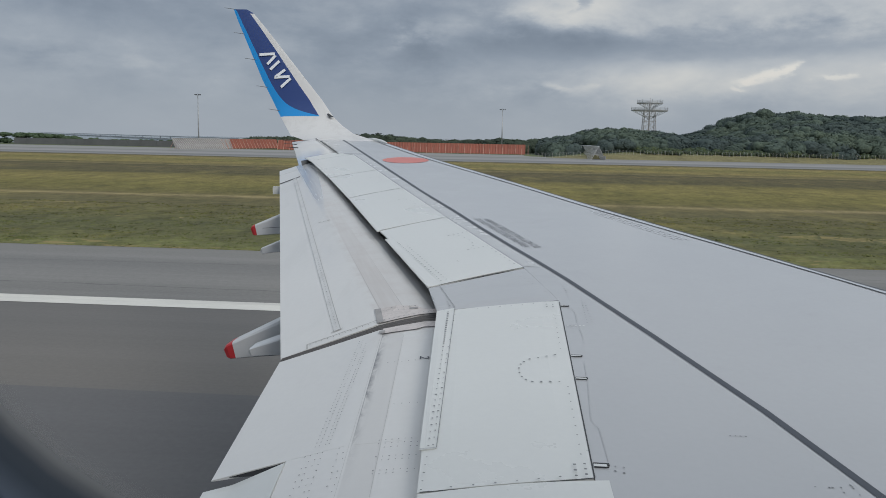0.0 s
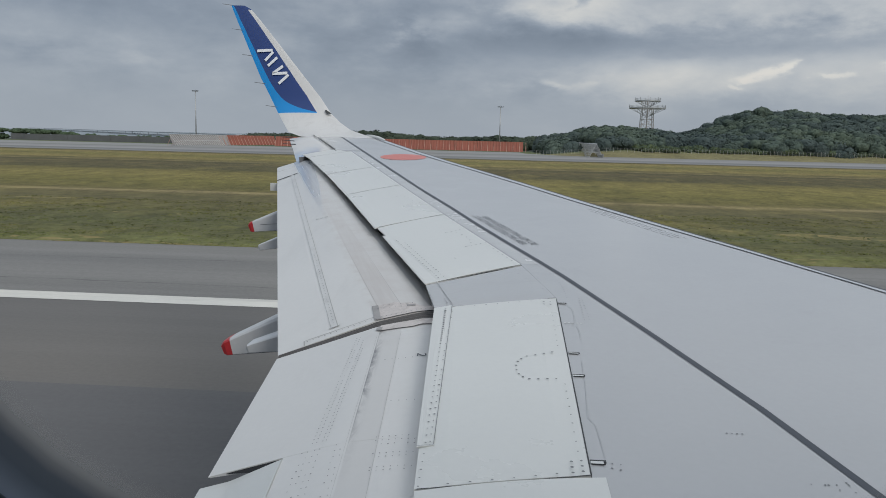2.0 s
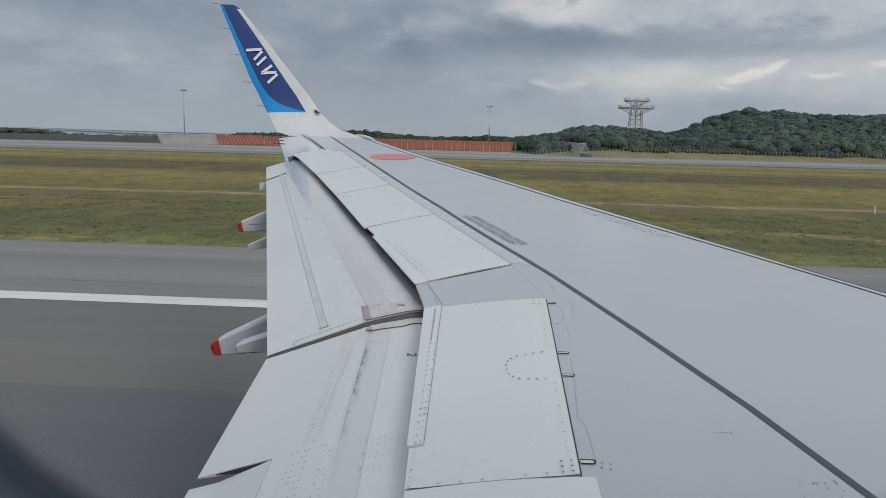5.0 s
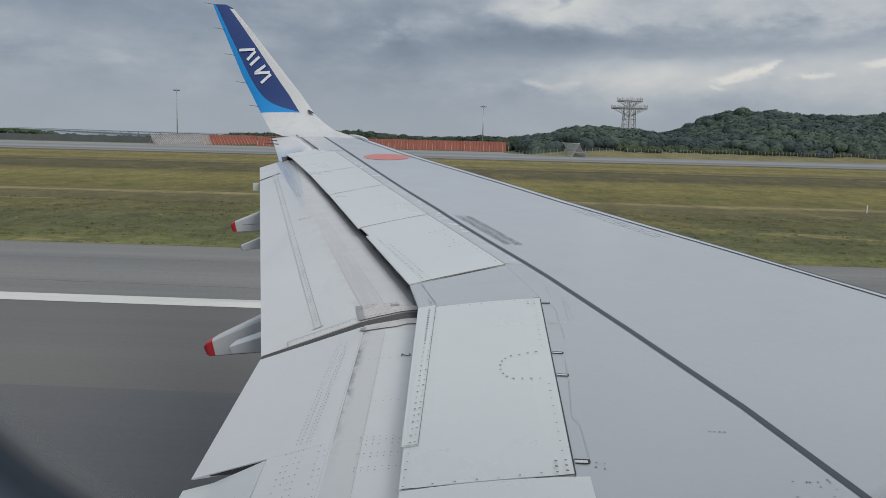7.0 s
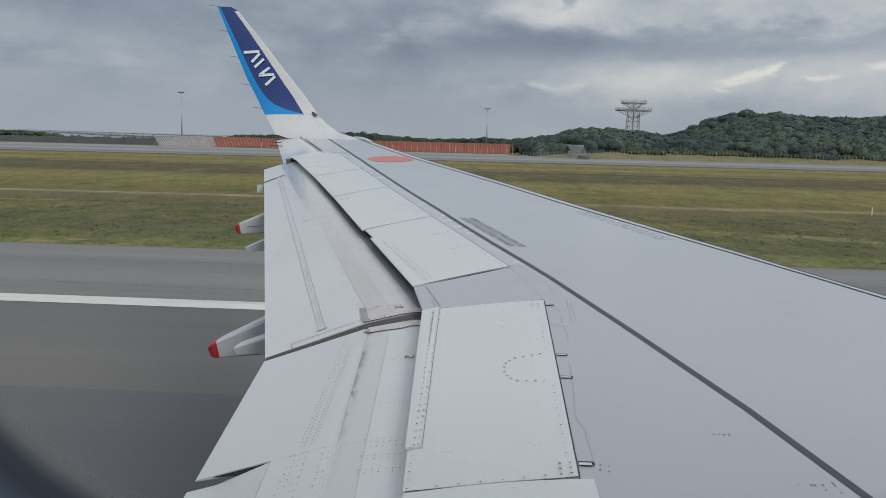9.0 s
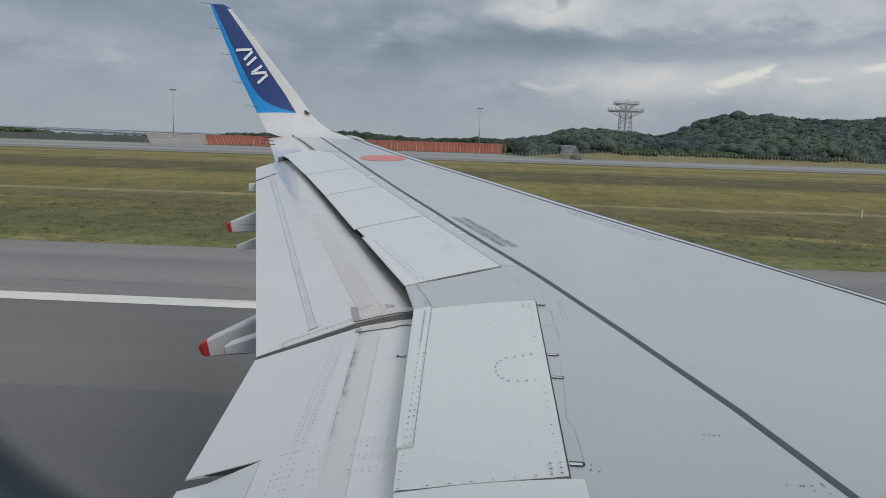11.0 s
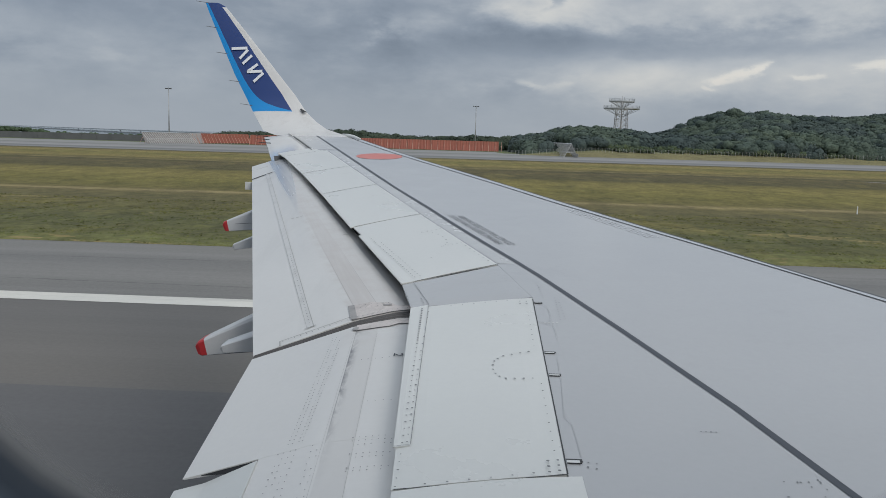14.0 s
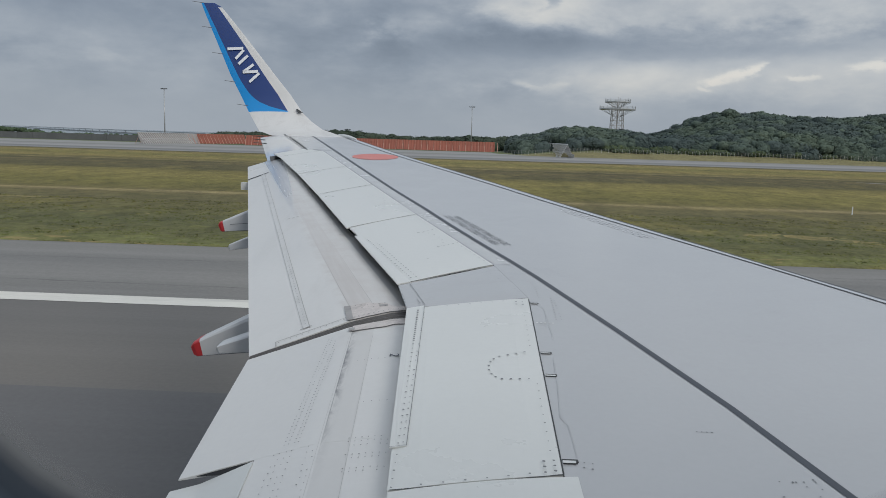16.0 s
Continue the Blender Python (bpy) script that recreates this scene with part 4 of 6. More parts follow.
def lettering(name, body, size, origin, angle, lift, material, parent, place=None, squeeze=1.0):
    cu = bpy.data.curves.new(name, "FONT")
    cu.body, cu.size = body, size
    tmp = bpy.data.objects.new(name, cu)
    scene.collection.objects.link(tmp)
    bpy.context.view_layer.update()
    me = bpy.data.meshes.new_from_object(tmp.evaluated_get(bpy.context.evaluated_depsgraph_get()))
    bpy.data.objects.remove(tmp)
    c, s = math.cos(radians(angle)), math.sin(radians(angle))
    for v in me.vertices:
        x, y = v.co.x * squeeze, v.co.y
        v.co = place(x, y) if place else (origin[0] + c * x - s * y, origin[1] + s * x + c * y, wing_z(origin[1] + s * x + c * y) + lift)
    me.materials.append(material)
    ob = new(name, me)
    ob.parent = parent
    ob.matrix_parent_inverse = Matrix.Translation(-wing.location) if parent == wing else Matrix()
    return ob


WARNING = "DO NOT WALK OUTSIDE THIS AREA"
tagged(lettering("warning_text", WARNING, 0.085, (-0.275, 9.10), -68, 0.003, M_STENCIL, wing, squeeze=0.83), "dark stencilled walkway warning")
tagged(lettering("warning_text", WARNING, 0.085, (0.300, 8.03), 112, 0.003, M_STENCIL, wing, squeeze=0.83), "dark stencilled walkway warning, turned about")
tagged(lettering("flap_number", "2", 0.070, (0, 0), 0, 0, M_LINE, wing, place=lambda x, y: (-0.412 + y, 5.80 - x, inner_place((-0.412 + y - in_front(5.77)) / (in_te(5.77) - in_front(5.77)), 5.80 - x, 0.004)[2]), squeeze=1.35), "small dark painted number")


def faint_lettering():
    """Stencils near the nose, too flat to the eye to be read: plain bars."""
    bm = bmesh.new()
    rnd = random.Random(8)
    for row in range(3):
        y = 8.45
        while y < 9.6:
            l = rnd.uniform(0.03, 0.10)
            x = 6.094 - 0.519 * y - 0.19 - 0.05 * row
            ribbon(bm, [(x, y), (x - 0.519 * l, y + l)], 0.011, 0.003)
            y += l + 0.03
    wpart("stencil", bm, M_CANOE, "faint grey stencil bars")["kind"] = "stuff"


faint_lettering()

# ---- airfield ----
def ground_z(y):
    return interp(y, (22, 33.5, 85), (0.0, -0.12, -1.5))


LOW = -1.5
FIELD_X = 135.0  # where the hill and the station stand, ahead along the runway


def strip(name, x0, x1, y0, y1, lift, material, label, category, nx=1):
    bm = bmesh.new()
    ys = sorted({y0, y1, *[y for y in (22, 33.5, 85) if y0 < y < y1]})
    grid(bm, [[(x, y, ground_z(y) + lift) for x in np.linspace(x0, x1, nx + 1)] for y in ys][::-1])
    return tagged(part(name, bm, material), label, category, kind="structure")


def banded(name, bands, rough, warp=6.0, scale=0.05, var=0.25, fine=3.0, fine2=0.6, bump=0.4, stretch=0.15, dist=0.05, cracks=0.0, patches=None, clumps=0.0):
    """Ground whose colour runs in long bands beside the runway: bands of (y, colour), with a ragged border and a grain."""
    m = bpy.data.materials.new(name)
    m.use_nodes = True
    nt = m.node_tree
    b = nt.nodes["Principled BSDF"]
    pos = node(nt, "ShaderNodeNewGeometry").outputs["Position"]
    sep = node(nt, "ShaderNodeSeparateXYZ")
    link(nt, pos, sep.inputs[0])
    mp = node(nt, "ShaderNodeMapping", Scale=(stretch, 1, 1))
    link(nt, pos, mp.inputs[0])
    n0 = node(nt, "ShaderNodeTexNoise", Scale=scale, Detail=8.0, Roughness=0.65, Distortion=0.4)
    n1 = node(nt, "ShaderNodeTexNoise", Scale=fine2, Detail=8.0, Roughness=0.7)
    n2 = node(nt, "ShaderNodeTexNoise", Scale=fine, Detail=5.0, Roughness=0.7)
    for n in (n0, n1):
        link(nt, mp.outputs[0], n.inputs["Vector"])
    link(nt, pos, n2.inputs["Vector"])
    y0, y1 = bands[0][0], bands[-1][0]
    w = math_node(nt, "MULTIPLY_ADD", math_node(nt, "SUBTRACT", n0.outputs[0], 0.5), warp * 2, sep.outputs[1])
    w = math_node(nt, "MULTIPLY_ADD", math_node(nt, "SUBTRACT", n1.outputs[0], 0.5), warp * 0.5, w)
    f = math_node(nt, "DIVIDE", math_node(nt, "SUBTRACT", w, y0), y1 - y0, clamp=True)
    col = ramp(nt, f, [((y - y0) / (y1 - y0), c) for y, c in bands])
    if patches:
        n3 = node(nt, "ShaderNodeTexNoise", Scale=patches[1], Detail=9.0, Roughness=0.68, Distortion=0.5)
        link(nt, mp.outputs[0], n3.inputs["Vector"])
        col = mix(nt, ramp(nt, n3.outputs[0], [(0.52, (0, 0, 0)), (0.66, (0.55,) * 3)]), col, patches[0])
        col = mix(nt, ramp(nt, n3.outputs[0], [(0.34, (0.6,) * 3), (0.46, (0, 0, 0))]), col, patches[2])
    g = math_node(nt, "ADD", math_node(nt, "MULTIPLY", n1.outputs[0], 0.5), math_node(nt, "MULTIPLY", n2.outputs[0], 0.5))
    col = mix(nt, 1.0, col, ramp(nt, g, [(0.36, (1 - var,) * 3), (0.64, (1 + var,) * 3)]), "MULTIPLY")
    if clumps:
        n4 = node(nt, "ShaderNodeTexNoise", Scale=0.45, Detail=7.0, Roughness=0.62, Distortion=0.8)
        link(nt, mp.outputs[0], n4.inputs["Vector"])
        col = mix(nt, 1.0, col, ramp(nt, n4.outputs[0], [(0.36, (1 - clumps,) * 3), (0.50, (1.0, 1.0, 1.0)), (0.66, (1 + 0.5 * clumps,) * 3)]), "MULTIPLY")
    if cracks:
        vo = node(nt, "ShaderNodeTexVoronoi", Scale=0.16)
        vo.feature = "DISTANCE_TO_EDGE"
        wv = node(nt, "ShaderNodeVectorMath")
        link(nt, mp.outputs[0], wv.inputs[0])
        link(nt, n1.outputs["Color"], wv.inputs[1])
        link(nt, wv.outputs[0], vo.inputs["Vector"])
        col = mix(nt, ramp(nt, vo.outputs[0], [(0.0, (cracks,) * 3), (0.004, (0, 0, 0))]), col, (0.03, 0.03, 0.03))
    link(nt, col, b.inputs["Base Color"])
    b.inputs["Roughness"].default_value = rough
    bp = node(nt, "ShaderNodeBump", Strength=bump, Distance=dist)
    link(nt, g, bp.inputs["Height"])
    link(nt, bp.outputs[0], b.inputs["Normal"])
    return m


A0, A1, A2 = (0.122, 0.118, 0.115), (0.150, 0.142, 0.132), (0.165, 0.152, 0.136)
# grain stretched along x: rubber streaks, with motion blur put into the colour
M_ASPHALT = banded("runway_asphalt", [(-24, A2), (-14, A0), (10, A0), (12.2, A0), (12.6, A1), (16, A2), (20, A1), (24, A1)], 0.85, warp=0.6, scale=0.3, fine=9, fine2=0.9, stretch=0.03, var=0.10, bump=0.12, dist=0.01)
# a soft shade beside the aircraft, painted as a darker lane up to LANE_Y
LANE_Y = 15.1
M_LANESHADE = banded("lane_shade_asphalt", [(-15.2, (0.129, 0.125, 0.123)), (-11, (0.120, 0.118, 0.117)), (4, (0.122, 0.120, 0.120)), (7, (0.132, 0.130, 0.129)), (11.4, (0.121, 0.119, 0.119)), (15.2, (0.129, 0.125, 0.123))], 0.85, warp=0.9, scale=0.3, fine=9, fine2=0.9, stretch=0.03, var=0.10, bump=0.12, dist=0.01)
M_SHOULDER = banded("shoulder_asphalt", [(22, (0.183, 0.176, 0.165)), (26, (0.212, 0.204, 0.190)), (29, (0.178, 0.172, 0.163)), (31, (0.217, 0.209, 0.195)), (34, (0.189, 0.182, 0.167))], 0.88, warp=1.2, scale=0.3, fine=8, fine2=0.8, stretch=0.06, var=0.14, bump=0.2, dist=0.01, cracks=0.5)
M_TAXI = banded("taxiway_concrete", [(219, (0.18, 0.172, 0.155)), (236, (0.225, 0.22, 0.21)), (248, (0.16, 0.156, 0.15)), (254, (0.22, 0.215, 0.205)), (266, (0.30, 0.292, 0.275)), (276, (0.23, 0.224, 0.214)), (282, (0.28, 0.273, 0.26)), (290, (0.20, 0.195, 0.185)), (304, (0.23, 0.223, 0.205))], 0.8, warp=4, scale=0.03, fine=0.6, fine2=0.1, stretch=0.1, var=0.12, bump=0.05)
M_APRON = surface("pale_apron_concrete", (0.27, 0.265, 0.25), 0.85, var=0.12, scale=0.05, fine=0.8, stretch=(0.2, 1, 1))
M_PAINT = surface("white_road_paint", (0.68, 0.655, 0.59), 0.7, var=0.14, scale=0.6, fine=18, stretch=(0.3, 1, 1), dirt=((0.3, 0.29, 0.27), 0.8, (0.15, 1, 1), 0.5, 0.5))
GREEN, OLIVE, DULL, BROWN = (0.140, 0.144, 0.051), (0.116, 0.102, 0.037), (0.155, 0.130, 0.044), (0.210, 0.154, 0.060)
M_GRASS = banded("rough_grass", [(30, BROWN), (34.3, GREEN), (36.2, GREEN), (38.0, (0.118, 0.117, 0.045)), (45, (0.106, 0.107, 0.044)), (54, (0.122, 0.113, 0.043)), (66, (0.128, 0.113, 0.046)), (75, (0.142, 0.119, 0.048)), (78.5, (0.290, 0.229, 0.108)), (81.5, (0.140, 0.120, 0.039)),
                                 (96, (0.172, 0.149, 0.041)), (112, (0.205, 0.171, 0.052)), (122, (0.165, 0.138, 0.043)), (127, (0.094, 0.082, 0.033)), (150, (0.112, 0.092, 0.041)), (158, (0.082, 0.070, 0.027)), (162, (0.215, 0.171, 0.081)), (165, (0.120, 0.107, 0.037)), (176, (0.240, 0.187, 0.065)), (195, (0.160, 0.146, 0.043)), (214, (0.255, 0.198, 0.071)), (226, OLIVE), (302, DULL), (330, OLIVE)],
                 0.95, warp=3.0, scale=0.03, fine=2.5, fine2=0.2, stretch=2.2, var=0.42, clumps=0.22, bump=0.6, dist=0.15, patches=((0.232, 0.191, 0.061), 0.06, (0.085, 0.079, 0.025)))
M_GRASS.node_tree.nodes["Principled BSDF"].inputs["Specular IOR Level"].default_value = 0.3


def tuft_grass():
    """The same grass for single tufts, each a little lighter or darker."""
    m = M_GRASS.copy()
    m.name = "tuft_grass"
    nt = m.node_tree
    b = nt.nodes["Principled BSDF"]
    col = b.inputs["Base Color"].links[0].from_socket
    r = node(nt, "ShaderNodeNewGeometry").outputs["Random Per Island"]
    link(nt, mix(nt, 1.0, col, ramp(nt, r, [(0.0, (0.84, 0.91, 0.86)), (0.6, (0.98, 1.06, 1.02)), (1.0, (1.16, 1.15, 1.08))]), "MULTIPLY"), b.inputs["Base Color"])
    for k in list(b.inputs["Normal"].links):
        nt.links.remove(k)
    return m


def build_tufts():
    """Short rough grass beside the runway: small tufts of bent blades, gathered in clumps and long ruts."""
    rng = np.random.default_rng(21)
    n = 40000
    y = 33.8 + 30 * rng.random(n) ** 1.4
    x = -45 + rng.random(n) * (85 + 0.75 * (y - 34))
    keep = np.array([noise.noise((a * 0.06, b * 0.7, 3.0)) + 0.5 * noise.noise((a * 0.4, b * 1.9, 8.0)) for a, b in zip(x, y)]) > rng.uniform(-0.5, 0.6, n)
    x, y = x[keep], y[keep]
    n = len(x)
    z = np.interp(y, (22, 33.5, 85), (0.0, -0.12, -1.5)) - 0.04
    h = rng.uniform(0.026, 0.066, n) * np.where(rng.random(n) < 0.04, 1.8, 1.0) * np.interp(y, (34, 37, 60, 96), (0.8, 1.0, 1.2, 1.5))
    verts = np.zeros((n, 2, 3, 3))
    for k in range(2):
        a = rng.normal(size=n) * 0.6
        w = h * rng.uniform(0.8, 2.2, n)
        root = np.stack([x + 0.1 * rng.normal(size=n), y + 0.05 * rng.normal(size=n), z], 1)
        side = np.stack([np.cos(a), np.sin(a), 0 * x], 1) * w[:, None]
        lean = np.stack([rng.normal(size=n) * 0.8 * h, rng.uniform(0.3, 1.6, n) * h, h], 1)
        verts[:, k, 0], verts[:, k, 1], verts[:, k, 2] = root - side, root + side, root + lean
    me = bpy.data.meshes.new("grass_tufts")
    me.from_pydata(verts.reshape(-1, 3).tolist(), [], np.arange(n * 6).reshape(-1, 3).tolist())
    me.materials.append(tuft_grass())
    me.update()
    tagged(new("grass_tufts", me), "short rough tufts of olive grass beside the runway", "grass", kind="stuff")


build_tufts()


def build_verge():
    """Low uneven hummocks of grass along the edge of the shoulder, with dry patches."""
    xs, ys = np.arange(-46, 62, 0.3), np.concatenate([np.arange(33.9, 46, 0.13), np.arange(46, 64, 0.25)])
    verts, faces, mats = [], [], []
    for y in ys:
        edge = min(1.0, (y - 33.9) / 1.2, (64 - y) / 6)
        for x in xs:
            h = noise.noise((x * 0.20, y * 0.42, 5.0)) + 0.55 * noise.noise((x * 0.55, y * 1.15, 2.0)) + 0.45 * noise.noise((x * 1.3, y * 2.6, 9.0))
            verts.append((x, y, ground_z(y) - 0.025 + edge * 0.13 * max(-0.25, h)))
    n = len(xs)
    for j in range(len(ys) - 1):
        for i in range(n - 1):
            faces.append((j * n + i, j * n + i + 1, (j + 1) * n + i + 1, (j + 1) * n + i))
            x, y = xs[i], ys[j]
            dry = noise.noise((x * 0.07, y * 0.22, 11.0)) + 0.35 * noise.noise((x * 0.6, y * 1.6, 3.0)) + 0.2 * noise.noise((x * 2.0, y * 4.0, 1.0))
            mats.append(1 if dry > 0.54 else 0)
    me = bpy.data.meshes.new("rough_verge")
    me.from_pydata(verts, [], faces)
    me.materials.append(M_GRASS)
    me.materials.append(surface("dry_grass", (0.25, 0.205, 0.095), 0.95, var=0.3, scale=0.8, fine=8, bump=0.4, dist=0.03, stretch=(0.4, 1, 1), spec=0.1))
    me.polygons.foreach_set("material_index", mats)
    me.polygons.foreach_set("use_smooth", [True] * len(faces))
    me.update()
    tagged(new("rough_verge", me), "uneven grass hummocks with dry patches beside the shoulder", "grass", kind="stuff")


build_verge()
strip("ground", -2500, 2500, -300, 3000, -0.03, M_GRASS, "rough airfield grass in green and straw bands", "grass")
strip("runway", -1500, 1500, -22.9, 22.9, 0.0, M_ASPHALT, "dark asphalt runway with rubber streaks and painted motion blur", "runway")
strip("shade_lane", -1500, 1500, -15.1, LANE_Y, 0.004, M_LANESHADE, "runway middle painted darker for a soft shade", "runway lane")
strip("runway_shoulder", -1500, 1500, 22.9, 33.6, 0.0, M_SHOULDER, "grey asphalt runway shoulder with cracks", "road")
strip("edge_line", -1500, 1500, 21.95, 22.95, 0.008, M_PAINT, "worn white runway edge line", "road marking")
strip("taxiway", -1500, 1500, 228, 306, 0.02, M_TAXI, "pale grey parallel taxiway", "taxiway")

M_STEEL = surface("galvanised_steel", (0.42, 0.43, 0.43), 0.45, metal=0.4, var=0.1, scale=1, fine=8)
M_RUST = surface("weathered_tower_steel", (0.44, 0.42, 0.41), 0.6, metal=0.2, var=0.2, scale=0.6, fine=5)
M_CONC = surface("old_concrete", (0.36, 0.35, 0.33), 0.85, var=0.15, scale=0.5, fine=6, dirt=((0.15, 0.14, 0.12), 0.4, (1, 1, 1), 0.5, 0.5))
M_REDPANEL = surface("orange_red_panel_paint", (0.31, 0.10, 0.066), 0.7, var=0.2, scale=0.2, fine=3, dirt=((0.27, 0.085, 0.058), 0.3, (1, 1, 0.4), 0.48, 0.6))
M_CREAM = surface("cream_render", (0.70, 0.67, 0.56), 0.8, var=0.06, scale=0.3, fine=3, dirt=((0.35, 0.32, 0.25), 0.3, (1, 1, 0.3), 0.55, 0.4))
M_DIM = surface("dark_interior", (0.03, 0.03, 0.035), 0.8, var=0.2)
M_GLASSDARK = surface("dark_window_glass", (0.03, 0.04, 0.05), 0.12, var=0.1)
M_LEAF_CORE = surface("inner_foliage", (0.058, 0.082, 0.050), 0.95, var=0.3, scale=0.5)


def foliage(name, dark, light):
    m = bpy.data.materials.new(name)
    m.use_nodes = True
    nt = m.node_tree
    b = nt.nodes["Principled BSDF"]
    g = node(nt, "ShaderNodeNewGeometry")
    n = node(nt, "ShaderNodeTexNoise", Scale=0.022, Detail=6.0, Roughness=0.6)
    link(nt, g.outputs["Position"], n.inputs["Vector"])
    v = math_node(nt, "ADD", math_node(nt, "MULTIPLY", g.outputs["Random Per Island"], 0.14), math_node(nt, "MULTIPLY", n.outputs[0], 0.86))
    link(nt, ramp(nt, v, [(0.32, dark), (0.72, light)]), b.inputs["Base Color"])
    b.inputs["Roughness"].default_value = 0.85
    b.inputs["Specular IOR Level"].default_value = 0.2
    return m


# lifted, bluish base colours put the distance haze into the hill's foliage
M_LEAF = foliage("hill_foliage", (0.074, 0.100, 0.088), (0.106, 0.140, 0.106))
M_LEAF_DARK = foliage("dark_foliage", (0.060, 0.082, 0.080), (0.082, 0.108, 0.095))
M_LEAF_PALE = foliage("pale_foliage", (0.080, 0.107, 0.086), (0.116, 0.150, 0.106))
M_LEAF_FAR = foliage("far_foliage", (0.042, 0.058, 0.044), (0.085, 0.108, 0.070))

# crest of the trees along the hill: x, height
CREST_X = (-700, -330, -250, -214, -200, -189, -175, -162, -142, -134, -125, -115, -104, -95, -83, -73, -63, -55, -52, -46, -38, -33, -29, -25, -20, -13.5, -9, -6, 2, 6, 9, 18, 41, 49, 61, 71, 99, 113, 125, 161, 201, 230, 262, 300, 700)
CREST_Z = (3.5, 3.8, 4.6, 6.4, 7.1, 6.2, 5.2, 5, 5.5, 6.1, 5.6, 6.6, 8.4, 11.3, 12.1, 11.8, 11.2, 9.8, 8.3, 10.1, 12.5, 14, 16.5, 18.6, 19.9, 22.3, 21.2, 20.3, 21.6, 20.6, 21.4, 19.9, 19.7, 20.5, 21.8, 23, 25.1, 25.5, 22.5, 22.8, 26.1, 25, 16, 10, 8)


def crest(x):
    return interp(x, CREST_X, CREST_Z)


def clearing(x, y):
    """The grass mound in front of the wood, free of trees."""
    if 62 < x < 101:
        return y < 345 - 0.75 * (x - 62) + 3 * math.sin(x * 0.6)
    return 107 < x < 128 and y < 338 - 0.12 * (x - 116) ** 2


def bank(x, y):
    """A low grass bank in front of the wood."""
    return 2.0 * interp(x, (-120, -95, 25, 66), (0, 1, 1, 0)) * interp(y, (303, 312), (0, 1))


def hill_z(x, y):
    h = max(0.0, crest(x) - LOW - 5.5) * interp(x, (-122, -108), (0, 1))
    u = min(1, max(0, (y - 316) / 100))
    base = LOW + h * (u ** 0.8) + bank(x, y) * (1 - u)
    if 55 < x < 130:
        base += 2.5 * math.exp(-((x - 70) / 16) ** 2 - ((y - 338) / 12) ** 2) + 1.5 * math.exp(-((x - 117) / 9) ** 2 - ((y - 330) / 10) ** 2)
    return base


def build_hill():
    bm = bmesh.new()
    xs = np.concatenate([np.linspace(-700, -340, 7), np.linspace(-320, 310, 64), np.linspace(340, 700, 7)])
    ys = list(np.linspace(288, 424, 22)) + [460, 520]
    rows = []
    for y in ys:
        rows.append([(x, y, (hill_z(x, y) if y < 425 else hill_z(x, 424) - (y - 424) * 0.06) - (0.25 if y < 312 and bank(x, y) < 0.05 else 0.0) + 0.25 * math.sin(x * 0.7 + y) * (y > 316 and x > -108)) for x in xs])
    grid(bm, rows[::-1])
    m = banded("hill_grass", [(300, (0.20, 0.175, 0.08)), (313, (0.19, 0.17, 0.075)), (318, (0.11, 0.122, 0.044)), (345, (0.122, 0.142, 0.048)), (380, (0.06, 0.08, 0.035)), (500, (0.05, 0.07, 0.03))], 0.95, warp=8, scale=0.06, fine=1.2, fine2=0.25, stretch=0.6, var=0.4)
    ob = part("ground_hill", bm, m, smooth=True)
    ob.location.x = FIELD_X
    tagged(ob, "low hill of grass under dark woodland", "hill", kind="structure")


build_hill()


